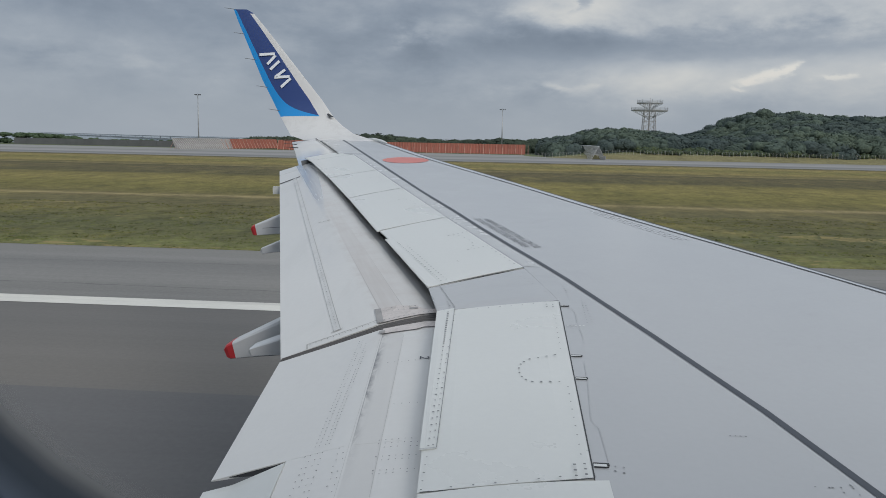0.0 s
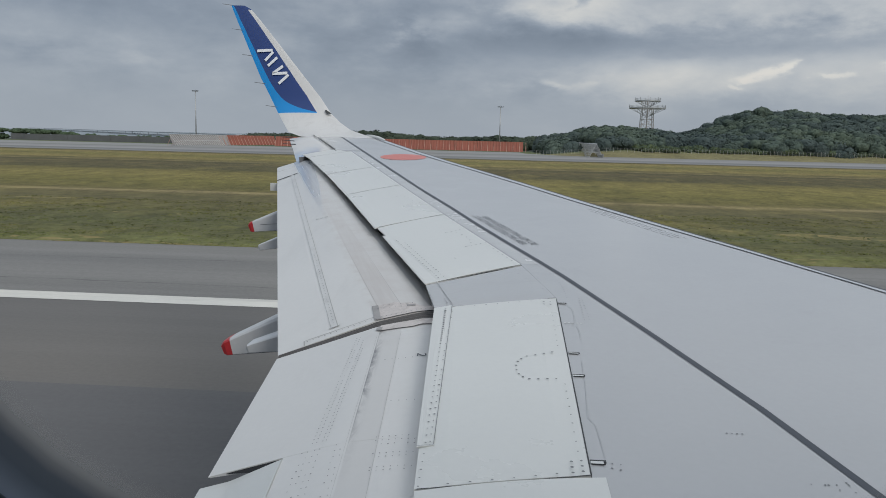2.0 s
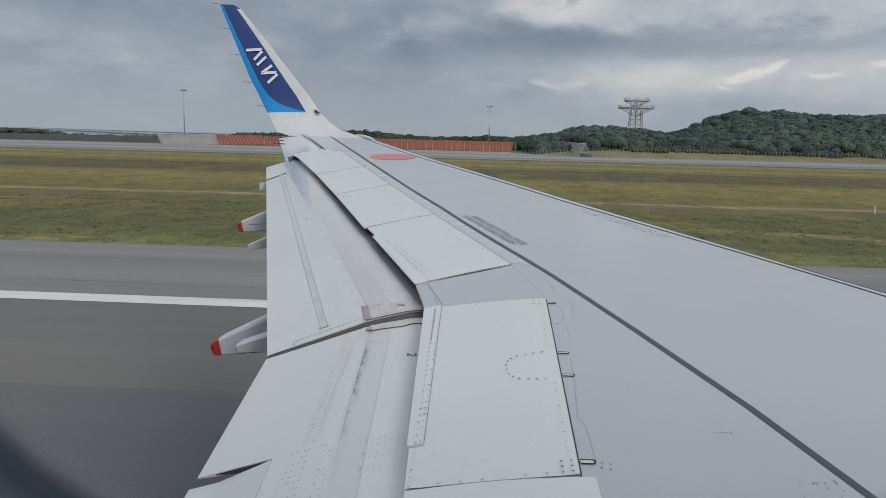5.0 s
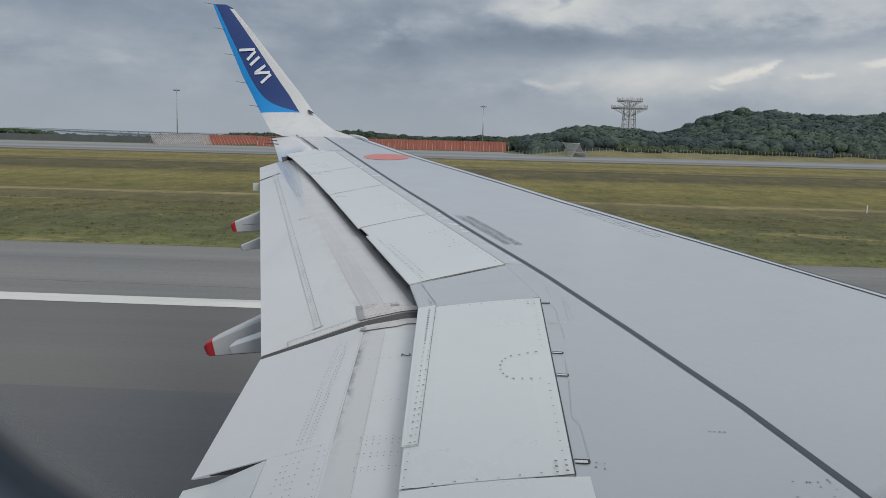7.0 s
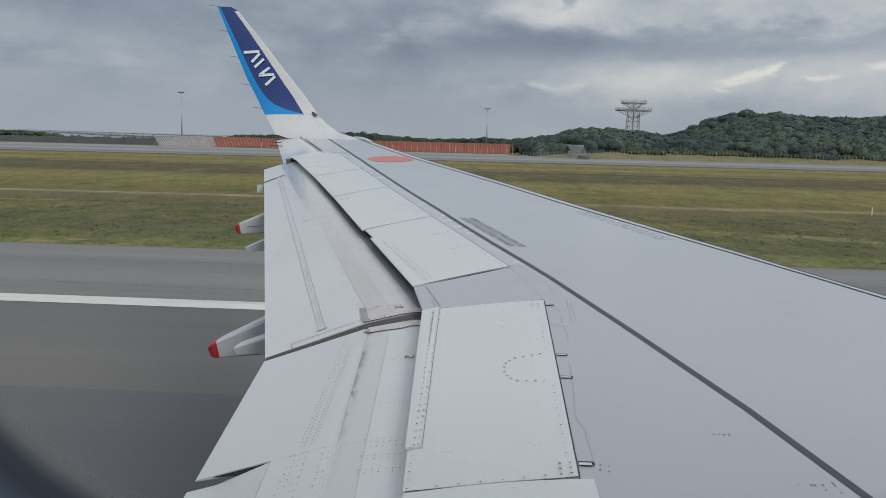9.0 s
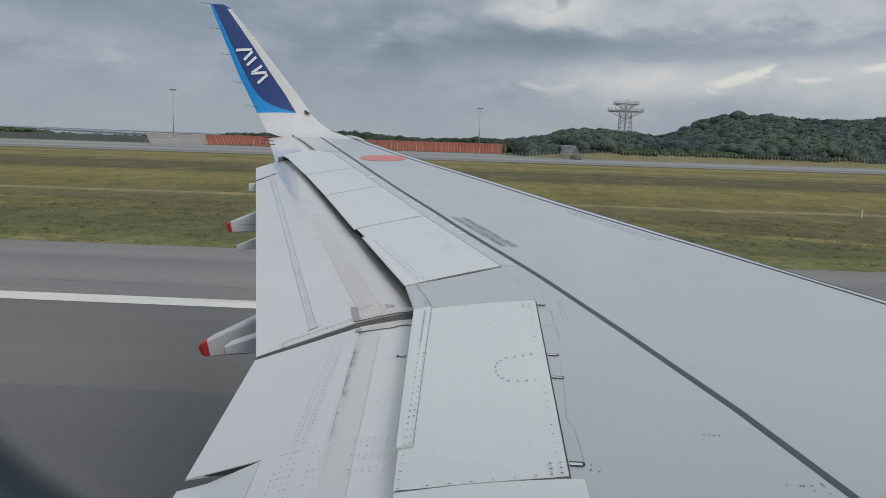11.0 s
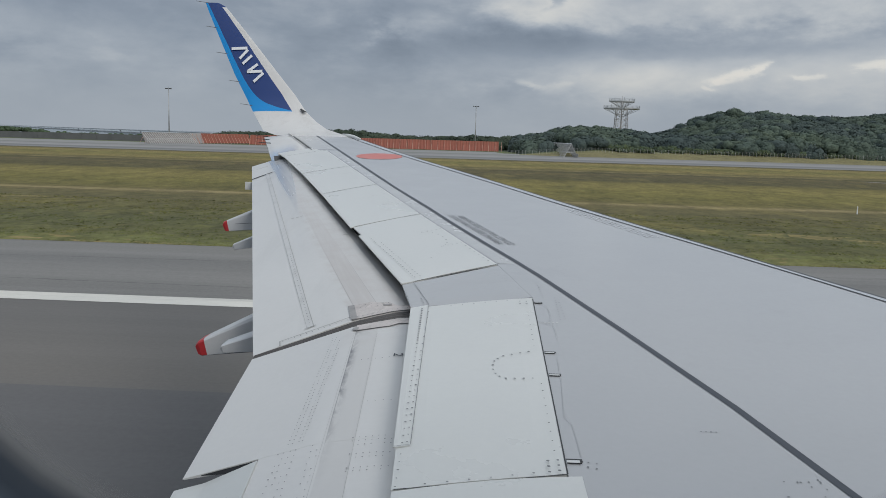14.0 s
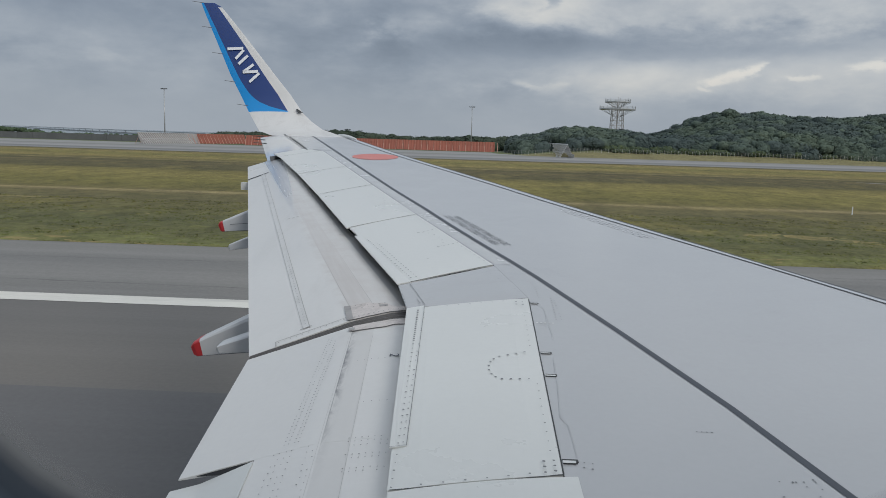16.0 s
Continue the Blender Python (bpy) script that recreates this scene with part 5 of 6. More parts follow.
def crowns(places, seed, leaves=90):
    """Many tree crowns as one mesh: a dark uneven core each, and a shell of small leaf clumps with gaps."""
    rng = np.random.default_rng(seed)
    verts, faces, mats = [], [], []
    n = 0
    phi = (1 + 5 ** 0.5) / 2
    ico = np.array([(-1, phi, 0), (1, phi, 0), (-1, -phi, 0), (1, -phi, 0), (0, -1, phi), (0, 1, phi), (0, -1, -phi), (0, 1, -phi), (phi, 0, -1), (phi, 0, 1), (-phi, 0, -1), (-phi, 0, 1)]) / (1 + phi ** 2) ** 0.5
    icf = [(0, 11, 5), (0, 5, 1), (0, 1, 7), (0, 7, 10), (0, 10, 11), (1, 5, 9), (5, 11, 4), (11, 10, 2), (10, 7, 6), (7, 1, 8), (3, 9, 4), (3, 4, 2), (3, 2, 6), (3, 6, 8), (3, 8, 9), (4, 9, 5), (2, 4, 11), (6, 2, 10), (8, 6, 7), (9, 8, 1)]
    for x, y, z, r, h in places:
        c = np.array((x, y, z))
        s = np.array((r, r, h))
        lump = rng.normal(size=(7, 3))
        lump[:, 2] = np.abs(lump[:, 2]) * 0.8 - 0.2
        lump /= np.linalg.norm(lump, axis=1)[:, None]
        for j in range(8):
            o, q = (c, 0.80) if j == 7 else (c + lump[j] * s * 0.56, rng.uniform(0.32, 0.52))
            verts.append(o + ico * s * q * rng.uniform(0.85, 1.1, (12, 1)))
            faces += [(a + n, b + n, d + n) for a, b, d in icf]
            mats += [1] * 20
            n += 12
        k = int(leaves * (r / 3.2) ** 1.6)
        d = rng.normal(size=(k, 3))
        d[:, 2] = np.abs(d[:, 2]) * 0.9 - 0.25
        d /= np.linalg.norm(d, axis=1)[:, None]
        near = np.max(d @ lump.T, axis=1)
        rad = 0.70 + 0.30 * near ** 3 + rng.uniform(-0.07, 0.03, k)
        p = c + d * s * rad[:, None]
        nrm = d + rng.normal(size=(k, 3)) * 0.14
        nrm /= np.linalg.norm(nrm, axis=1)[:, None]
        t = np.cross(nrm, rng.normal(size=(k, 3)))
        t /= np.linalg.norm(t, axis=1)[:, None]
        b = np.cross(nrm, t)
        w = rng.uniform(0.20, 0.44, (k, 1)) * (r / 3.0) ** 0.4
        l = w * rng.uniform(0.7, 1.3, (k, 1))
        bend = nrm * w * 0.35
        quad = np.stack([p - t * w - bend, p + b * l, p + t * w - bend, p - b * l], axis=1).reshape(-1, 3)
        verts.append(quad)
        faces += [(n + 4 * i, n + 4 * i + 1, n + 4 * i + 2, n + 4 * i + 3) for i in range(k)]
        mats += [0] * k
        n += 4 * k
    me = bpy.data.meshes.new("foliage")
    me.from_pydata(np.concatenate(verts).tolist(), [], faces)
    me.polygons.foreach_set("material_index", mats)
    me.polygons.foreach_set("use_smooth", [m == 1 for m in mats])
    me.update()
    return me


def build_woods():
    rng = random.Random(11)
    places = []
    y = 317.0
    while y < 424:
        x = -262.0
        while x < 300:
            px, py = x + rng.uniform(-2.6, 2.6), y + rng.uniform(-2.2, 2.2)
            x += 4.4
            low_left = px < -118
            if low_left and py < 396:
                continue
            if -118 <= px < -85 and py < 324 or -109 < px < -97 and py < 374 or -85 <= px < -38 and py < 330:
                continue
            if 118 < px < 180 and py < 344:
                continue
            if (94 < px < 99 or 107 < px < 130) and py < 334 or 99 <= px <= 107 and py < 328:
                continue
            if 58 < px < 64 and py < 324 + 2 * (px - 58):
                continue
            if clearing(px, py) and rng.random() > 0.03:
                continue
            r = rng.triangular(3.0, 6.2, 4.0)
            if rng.random() < 0.24:
                r = rng.uniform(5.0, 8.0)
            if 52 < px < 135 and py < 356:
                r = min(r, rng.uniform(1.8, 2.8))
            h = r * rng.uniform(0.62, 0.95)
            g = hill_z(px, py)
            top = min(g + rng.uniform(4.4, 6.2), crest(px) + rng.uniform(-0.7, 0.4))
            if py > 400:
                top = max(top, crest(px) - 0.3 + rng.uniform(-0.5, 0.6))
            if 52 < px < 135 and py < 356:
                top = min(top, g + 1.55 * h)
            places.append((px, py, top - h, r, h))
        y += 4.2
    kinds = {"pine": [], "broadleaf": [], "scrub": [], "far": []}
    for p in places:
        v = noise.noise((p[0] * 0.03, p[1] * 0.035, 2.0)) + rng.uniform(-0.28, 0.28)
        kinds["far" if p[0] < -118 else "pine" if v < -0.10 else "broadleaf" if v < 0.22 else "scrub"].append(p)
    for key, label, leaf in (("pine", "dark blue-green trees on the low hill", M_LEAF_DARK), ("broadleaf", "dense green woodland covering the low hill", M_LEAF), ("scrub", "lighter green trees among the wood", M_LEAF_PALE), ("far", "low dark row of trees behind the blast fence", M_LEAF_FAR)):
        me = crowns(kinds[key], len(key), 130)
        me.materials.append(leaf)
        me.materials.append(leaf)
        ob = new("woodland", me)
        ob.location.x = FIELD_X
        tagged(ob, label, "woods", kind="stuff")
    # undergrowth at the foot
    places = []
    for _ in range(760):
        x = rng.uniform(-85, 300)
        yy = rng.uniform(313.5, 322)
        if 118 < x < 180 or (58 < x < 118 and rng.random() < 0.93):
            continue
        r = rng.triangular(0.7, 2.6, 1.3)
        places.append((x, yy, hill_z(x, yy) + r * 0.4, r, r * 0.8))
    for _ in range(34):
        x, yy = rng.uniform(60, 128), rng.uniform(314, 338)
        r = rng.uniform(0.2, 0.7) * rng.uniform(0.6, 1.4)
        places.append((x, yy, hill_z(x, yy) + r * 0.3, r, r * 0.7))
    for _ in range(260):
        x, yy = rng.uniform(102, 127), rng.uniform(317, 335)
        r = rng.uniform(0.5, 1.1)
        places.append((x, yy, hill_z(x, yy) + r * 0.15, r * 1.3, r * 0.8))
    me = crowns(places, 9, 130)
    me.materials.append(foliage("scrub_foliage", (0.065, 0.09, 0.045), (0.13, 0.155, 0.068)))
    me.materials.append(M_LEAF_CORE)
    ob = new("undergrowth", me)
    ob.location.x = FIELD_X
    tagged(ob, "low green scrub at the foot of the wood", "bushes", kind="stuff")


build_woods()


# ---- blast fences and masts across the taxiway ----
M_REDRIB = surface("faded_red_rib", (0.50, 0.28, 0.215), 0.7, var=0.25, scale=0.5)


def red_fence(label, at, turn, length, pale=0.0):
    """Sloping corrugated panels between ribs; the first, pale part of it carries white raking struts."""
    t = thing("blast_fence", label, "fence", at, group="red blast fences")
    t.rotation_euler.z = radians(turn)
    bays = round(length / 10.3)
    w = length / bays
    for k in range(bays):
        bm = bmesh.new()
        rows = []
        for j in range(33):
            x, o = w * (k + 0.99 * j / 32), (0.0, 0.16, 0.16, 0.0)[j % 4]
            rows.append([(x, -1.2 + o, 0.15), (x, 0.1 + o, 2.6), (x, 0.75 + o, 4.4)])
        grid(bm, rows)
        part("panel", bm, M_GREYPANEL if k * w < pale else M_REDPANEL, t)
    bm, struts = bmesh.new(), bmesh.new()
    for k in range(round(length / 2.8) + 1):
        x = 2.8 * k
        if x >= pale:
            beam(bm, (x, -1.42, 0.0), (x, -0.06, 2.6), 0.15, 4)
            beam(bm, (x, -0.02, 2.6), (x, 0.55, 4.2), 0.07, 4)
        beam(bm, (x, 1.8, 0), (x, 0.2, 2.6), 0.07, 4)
        for h in (0.0, 1.4) if x < pale else ():
            beam(struts, (x + h, -3.6, 0.0), (x + h, 0.6, 4.45), 0.09, 4)
            beam(struts, (x + h, -2.2, 0.0), (x + h, -1.6, 2.1), 0.06, 4)
    part("ribbing", bm, M_REDRIB, t, "paler red upright ribs")["kind"] = "stuff"
    if pale:
        beam(struts, (0, 0.6, 4.45), (pale, 0.6, 4.45), 0.10, 4)
        beam(struts, (0, -1.6, 2.1), (pale, -1.6, 2.1), 0.08, 4)
        part("strut", struts, M_PALESTEEL, t, "white raking struts")["kind"] = "stuff"
    else:
        struts.free()


M_GREYPANEL = surface("faded_panel_paint", (0.33, 0.305, 0.29), 0.7, var=0.2, scale=0.2, fine=3)
M_PALESTEEL = surface("pale_steel_paint", (0.52, 0.52, 0.50), 0.5, var=0.1)
red_fence("long red blast fence of sloping ribbed panels", (-102.7, 363, LOW), 0, 110.9)
red_fence("red blast fence with white raking struts at one end", (-132, 317, LOW), 75.6, 80.5, 32)


def build_louvre_fence():
    t = thing("louvred_blast_fence", "pale steel blast fence with dark louvres on raking frames", "fence", (32.0, 330, LOW))
    t.rotation_euler.z = radians(90)
    frame_me = None
    for k in range(27):
        bm = bmesh.new()
        beam(bm, (0, -2.2, 0), (0, 0.2, 4.7), 0.06, 4)
        beam(bm, (0, 0.2, 4.7), (0, 2.6, 0), 0.11, 4)
        beam(bm, (0, -1.3, 1.7), (0, 1.7, 1.7), 0.07, 4)
        if frame_me is None:
            ob = part("raking_frame", bm, M_PALESTEEL, t)
            frame_me = ob.data
        else:
            bm.free()
            ob = new("raking_frame", frame_me)
            ob.parent = t
        ob.location.x = -41 + 3.15 * k
    dark = surface("grey_louvre", (0.33, 0.335, 0.33), 0.6, var=0.15)
    for k in range(11):
        z = 1.35 + 0.3 * k
        y = -2.2 + 2.4 * z / 4.7
        bm = bmesh.new()
        box(bm, -41.3, 41.2, y - 0.03, y + 0.13, z, z + 0.2)
        part("louvre", bm, dark, t)
    bm = bmesh.new()
    box(bm, -41.6, 41.5, -2.35, -2.1, 0, 1.3)
    part("kerb_wall", bm, M_CONC, t, "pale concrete foot")
    bm = bmesh.new()
    beam(bm, (-41.4, 0.1, 4.72), (41.3, 0.1, 4.72), 0.11, 6)
    part("top_rail", bm, M_LOGO, t, "pale top rail")


build_louvre_fence()


def build_mast(x, y, h):
    t = thing("floodlight_mast", "tall slender grey floodlight mast", "light mast", (x, y, LOW), group="floodlight masts")
    bm = bmesh.new()
    beam(bm, (0, 0, 0), (0, 0, h - 0.8), 0.32, 10, 0.18)
    part("pole", bm, M_STEEL, t, smooth=True)
    bm = bmesh.new()
    beam(bm, (0, 0, 0), (0, 0, 0.5), 0.55, 10)
    part("footing", bm, M_CONC, t)
    bm = bmesh.new()
    beam(bm, (-1.3, 0, h - 0.9), (1.3, 0, h - 0.9), 0.09, 6)
    beam(bm, (0, 0, h - 0.8), (0, 0, h), 0.05, 6)
    part("crossarm", bm, M_STEEL, t)
    for k in (-1.15, -0.45, 0.45, 1.15):
        bm = bmesh.new()
        box(bm, k - 0.22, k + 0.22, -0.4, 0.15, h - 0.85, h - 0.55)
        part("floodlight", bm, M_SEAL, t)


build_mast(-2.5, 389, 21.2)
build_mast(-134.0, 349, 23.8)
build_mast(FIELD_X + 196, 323, 18.0)


def build_tower():
    t = thing("antenna_tower", "pale steel lattice tower with two round antenna platforms", "tower", (87.5, 520, LOW))
    bm = bmesh.new()
    z1 = 26.0
    c = lambda z, i: Vector((interp(z, (0, 12, z1), (4.3, 3.9, 3.2)) * (1, -1, -1, 1)[i], interp(z, (0, 12, z1), (4.3, 3.9, 3.2)) * (1, 1, -1, -1)[i], z))
    lv = np.linspace(0, z1, 9)
    for i in range(4):
        lb = bmesh.new()
        for a, b in zip(lv[:-1], lv[1:]):
            beam(lb, c(a, i), c(b, i), 0.19, 5)
        part("leg", lb, M_RUST, t)
    for a, b in zip(lv[:-1], lv[1:]):
        for i in range(4):
            j = (i + 1) % 4
            beam(bm, c(a, i), c(b, j), 0.11, 4)
            beam(bm, c(a, j), c(b, i), 0.11, 4)
            beam(bm, c(b, i), c(b, j), 0.11, 4)
    beam(bm, (0, 0, 0), (0, 0, z1 + 5.4), 0.42, 8)
    part("bracing", bm, M_RUST, t, "crossed steel bracing")["kind"] = "stuff"
    for z, r, name in ((z1, 11.3, "lower_platform"), (z1 + 4.4, 8.0, "upper_platform")):
        bm = bmesh.new()
        ring = lambda rr, zz: [Vector((rr * math.cos(k * math.tau / 16), rr * math.sin(k * math.tau / 16), zz)) for k in range(16)]
        grid(bm, [ring(r - 3.5, z), ring(r, z), ring(r, z + 0.6), ring(r - 3.5, z + 0.6), ring(r - 3.5, z)], closed=True)
        p = part(name, bm, M_STEEL, t, "round pale steel walkway platform")
        bm = bmesh.new()
        for q in ring(r - 0.1, z + 0.5):
            beam(bm, q, q + Vector((0, 0, 1.3)), 0.10, 4)
        for zz in (z + 1.1, z + 1.75):
            pts = ring(r - 0.1, zz)
            for a, b in zip(pts, pts[1:] + pts[:1]):
                beam(bm, a, b, 0.08, 4)
        for k in range(0, 16, 2):
            q = ring(r - 0.3, z + 1)[k]
            beam(bm, q, q + Vector((0, 0, 1.5)), 0.14, 5)
            q2 = ring(r - 0.6, z)[k]
            foot = Vector((q2.x / q2.length * 3.4, q2.y / q2.length * 3.4, z - (4.6 if r > 8 else 3.6)))
            beam(bm, q2, foot, 0.13, 4)
            beam(bm, q2.lerp(foot, 0.5), ring(r - 5.2, z)[k], 0.08, 4)
        part("railing", bm, M_STEEL, p)["kind"] = "stuff"
    bm = bmesh.new()
    beam(bm, (0, 0, z1 + 5), (0, 0, z1 + 8), 0.12, 5)
    part("lightning_rod", bm, M_RUST, t)
    for k in range(6):
        a = k * math.tau / 6
        bm = bmesh.new()
        beam(bm, (2.6 * math.cos(a), 2.6 * math.sin(a), z1), (4.2 * math.cos(a), 4.2 * math.sin(a), z1 + 4.4), 0.16, 4)
        part("upper_brace", bm, M_RUST, t)


build_tower()


# ---- perimeter fence ----
def build_fence():
    t = thing("perimeter_fence", "wire perimeter fence on thin pale posts", "fence", (FIELD_X, 311, LOW))
    post_me = None
    for k in range(298):
        x = -123 + 1.3 * k
        if 112 < x < 178:
            continue
        if post_me is None:
            bm = bmesh.new()
            beam(bm, (0, 0, 0), (0, 0, 1.4), 0.042, 5)
            beam(bm, (0, 0, 1.4), (0, -0.22, 1.65), 0.035, 5)
            ob = part("post", bm, surface("pale_post", (0.50, 0.50, 0.47), 0.7), t)
            post_me = ob.data
        else:
            ob = new("post", post_me)
            ob.parent = t
        ob.location = (x, 0, bank(x, 311))
    bm = bmesh.new()
    for a in list(range(-126, 112, 14)) + list(range(180, 264, 14)):
        for z in (0.25, 0.6, 0.95, 1.3, 1.55):
            beam(bm, (a, 0, z + bank(a, 311)), (a + 14, 0, z + bank(a + 14, 311)), 0.012, 3)
    part("wire", bm, M_STEEL, t)["kind"] = "stuff"
    t = thing("guard_rail", "low white guard rail beside the fire station", "guard rail", (FIELD_X + 101.5, 308.5, LOW))
    for k in range(13):
        bm = bmesh.new()
        box(bm, 2.0 * k - 0.07, 2.0 * k + 0.07, -0.1, 0.04, 0, 1.25)
        part("post", bm, M_LOGO, t)
    for z in (0.6, 1.15):
        bm = bmesh.new()
        box(bm, -0.2, 24.2, -0.16, -0.1, z, z + 0.12)
        part("rail", bm, M_STEEL, t)


build_fence()


# ---- fire station ----
def vehicle(name, label, at, size, color, cab):
    """A boxy service vehicle: body, cab, windscreen, four wheels."""
    t = thing(name, label, "vehicle", at)
    l, w, h = size
    m = surface(name + "_paint", color, 0.35, var=0.05)
    bm = bmesh.new()
    box(bm, -w / 2, w / 2, cab, l, 0.55, h)
    bmesh.ops.bevel(bm, geom=bm.edges[:], offset=0.08, segments=1)
    part("body", bm, m, t)
    bm = bmesh.new()
    box(bm, -w / 2 + 0.03, w / 2 - 0.03, 0, cab - 0.05, 0.5, h * 0.92)
    bmesh.ops.bevel(bm, geom=bm.edges[:], offset=0.12, segments=2)
    part("cab", bm, m, t)
    bm = bmesh.new()
    box(bm, -w / 2 + 0.2, w / 2 - 0.2, -0.03, 0.02, h * 0.55, h * 0.82)
    part("windscreen", bm, M_GLASSDARK, t)
    bm = bmesh.new()
    box(bm, -w / 2 + 0.1, w / 2 - 0.1, -0.06, 0.0, 0.5, 0.85)
    part("bumper", bm, M_LOGO, t)
    for x in (-w / 2 + 0.15, w / 2 - 0.15):
        for y in (cab * 0.5, l * 0.8):
            bm = bmesh.new()
            beam(bm, (x - 0.15, y, 0.5), (x + 0.15, y, 0.5), 0.5, 14)
            part("wheel", bm, M_SEAL, t)
    return t


def build_station():
    X0, Y0, L, D, H = FIELD_X + 128.8, 315.0, 43.6, 27.5, 7.2
    t = thing("fire_station", "cream two-storey fire station with six open vehicle bays", "building", (X0, Y0, LOW))
    tk = 0.35
    bays = [(0.5, 6.4), (7.4, 11.4), (12.3, 16.2), (17.1, 22.2), (23.2, 28.3), (29.2, 33.0)]
    # front wall: piers and a lintel band
    edges = [0.0] + [v for b in bays for v in b] + [L - 9.7]
    for a, b in zip(edges[0::2], edges[1::2]):
        bm = bmesh.new()
        box(bm, a, b, 0, 0.7, 0, 5.2)
        part("pier", bm, M_CREAM, t)
    bm = bmesh.new()
    box(bm, 0, L - 9.7, 0.02, 0.6, 5.2, H)
    part("lintel_wall", bm, M_CREAM, t)
    bm = bmesh.new()
    box(bm, -0.05, L + 0.05, -0.12, 0.02, H - 0.35, H + 0.25)
    part("parapet", bm, M_CREAM, t)
    for a, b in bays:
        bm = bmesh.new()
        box(bm, a, b, -0.02, 0.25, 4.45, 5.25)
        part("shutter_box", bm, surface("shutter_cream", (0.52, 0.48, 0.38), 0.6, var=0.05), t)
    # office end
    bm = bmesh.new()
    box(bm, L - 9.7, L - 9.3, 0, tk, 0, H)
    box(bm, L - 9.3, L - 7.8, 0, tk, 2.2, 4.3)
    box(bm, L - 9.3, L - 7.8, 0, tk, 5.2, H)
    box(bm, L - 7.8, L - 0.6, 0, tk, 2.5, 4.0)
    box(bm, L - 7.8, L - 0.6, 0, tk, 5.6, H)
    box(bm, L - 7.8, L - 7.3, 0, tk, 4.0, 5.6)
    box(bm, L - 7.8, L - 7.3, 0, tk, 0, 2.5)
    box(bm, L - 0.6, L, 0, tk, 0, H)
    part("office_wall", bm, M_CREAM, t)
    for a, b, z0, z1 in ((L - 7.3, L - 0.6, 4.0, 5.6), (L - 9.3, L - 7.8, 4.3, 5.2)):
        bm = bmesh.new()
        box(bm, a, b, 0.2, 0.24, z0, z1)
        w = part("window", bm, M_GLASSDARK, t)
        bm = bmesh.new()
        n = max(1, int((b - a) / 1.5))
        for k in range(n + 1):
            x = a + (b - a) * k / n
            box(bm, x - 0.05, x + 0.05, 0.12, 0.2, z0, z1)
        part("window_frame", bm, M_LOGO, w)
    bm = bmesh.new()
    box(bm, L - 9.2, L - 7.9, 0.15, 0.22, 0, 2.2)
    part("door", bm, surface("door_paint", (0.62, 0.6, 0.52), 0.5), t)
    # other walls, roof and floor
    bm = bmesh.new()
    box(bm, 0, tk, 0.7, 3.0, 0, H)
    box(bm, 0, tk, 3.0, 23.0, 0, 4.2)
    box(bm, 0, tk, 3.0, 23.0, 5.3, H)
    box(bm, 0, tk, 23.0, D, 0, H)
    for y in (9.0, 15.6):
        box(bm, 0, tk, y, y + 1.4, 4.2, 5.3)
    part("side_wall", bm, M_CREAM, t)
    for y0, y1 in ((3.0, 9.0), (10.4, 15.6), (17.0, 23.0)):
        bm = bmesh.new()
        box(bm, 0.15, 0.2, y0, y1, 4.2, 5.3)
        part("window", bm, M_GLASSDARK, t)
    bm = bmesh.new()
    box(bm, tk, L, D - tk, D, 0, H)
    box(bm, L - tk, L, tk, D - tk, 0, H)
    part("rear_wall", bm, M_CREAM, t)
    bm = bmesh.new()
    box(bm, tk, L - tk, 0.6, D - tk, H - 0.3, H - 0.05)
    part("roof", bm, M_CONC, t)
    bm = bmesh.new()
    box(bm, 0.4, L - 0.4, 0.75, D - 0.4, 0.0, 0.05)
    part("floor_slab", bm, M_CONC, t)
    # near-black wall added: the dark inside the open bays is put into its colour
    bm = bmesh.new()
    box(bm, 0.4, L - 0.4, 16.5, 16.7, 0.05, H - 0.35)
    part("inner_wall", bm, M_DIM, t)
    bm = bmesh.new()
    box(bm, 13.2, 15.0, 3, 4.6, H - 0.05, H + 2.0)
    box(bm, 12.9, 15.3, 2.8, 4.8, H + 0.9, H + 1.0)
    part("roof_tank", bm, M_STEEL, t, "grey roof tank")
    for x, h in ((37.0, 8.0), (34.2, 2.2), (35.8, 1.6)):
        bm = bmesh.new()
        beam(bm, (x, 3, H - 0.1), (x, 3, H + h), 0.07, 5)
        part("aerial", bm, M_STEEL, t)
    # apron in front, grey annexe wall beside
    strip("station_apron", X0 - 3, X0 + L + 4, 306.0, Y0 + 0.5, 0.012, M_TAXI, "pale concrete apron before the fire station", "apron")
    bm = bmesh.new()
    box(bm, X0 - 5.2, X0 - 0.2, Y0 + 26.5, Y0 + 26.9, LOW, LOW + 6.2)
    tagged(part("retaining_wall", bm, M_CONC), "grey stained concrete wall beside the station", "wall", kind="structure")
    z = LOW + 0.06
    vehicle("service_truck", "white service truck parked in an open bay", (X0 + 1.9, Y0 + 1.6, z), (7.0, 2.4, 3.1), (0.75, 0.76, 0.76), 2.0)
    for k, x in enumerate((9.4, 14.2, 25.8, 31.1)):
        vehicle("fire_engine", "red fire engine parked inside an open bay", (X0 + x, Y0 + 7.5, z), (6.6, 2.5, 3.3), (0.22, 0.022, 0.02), 2.2)["group"] = "fire engines"


build_station()


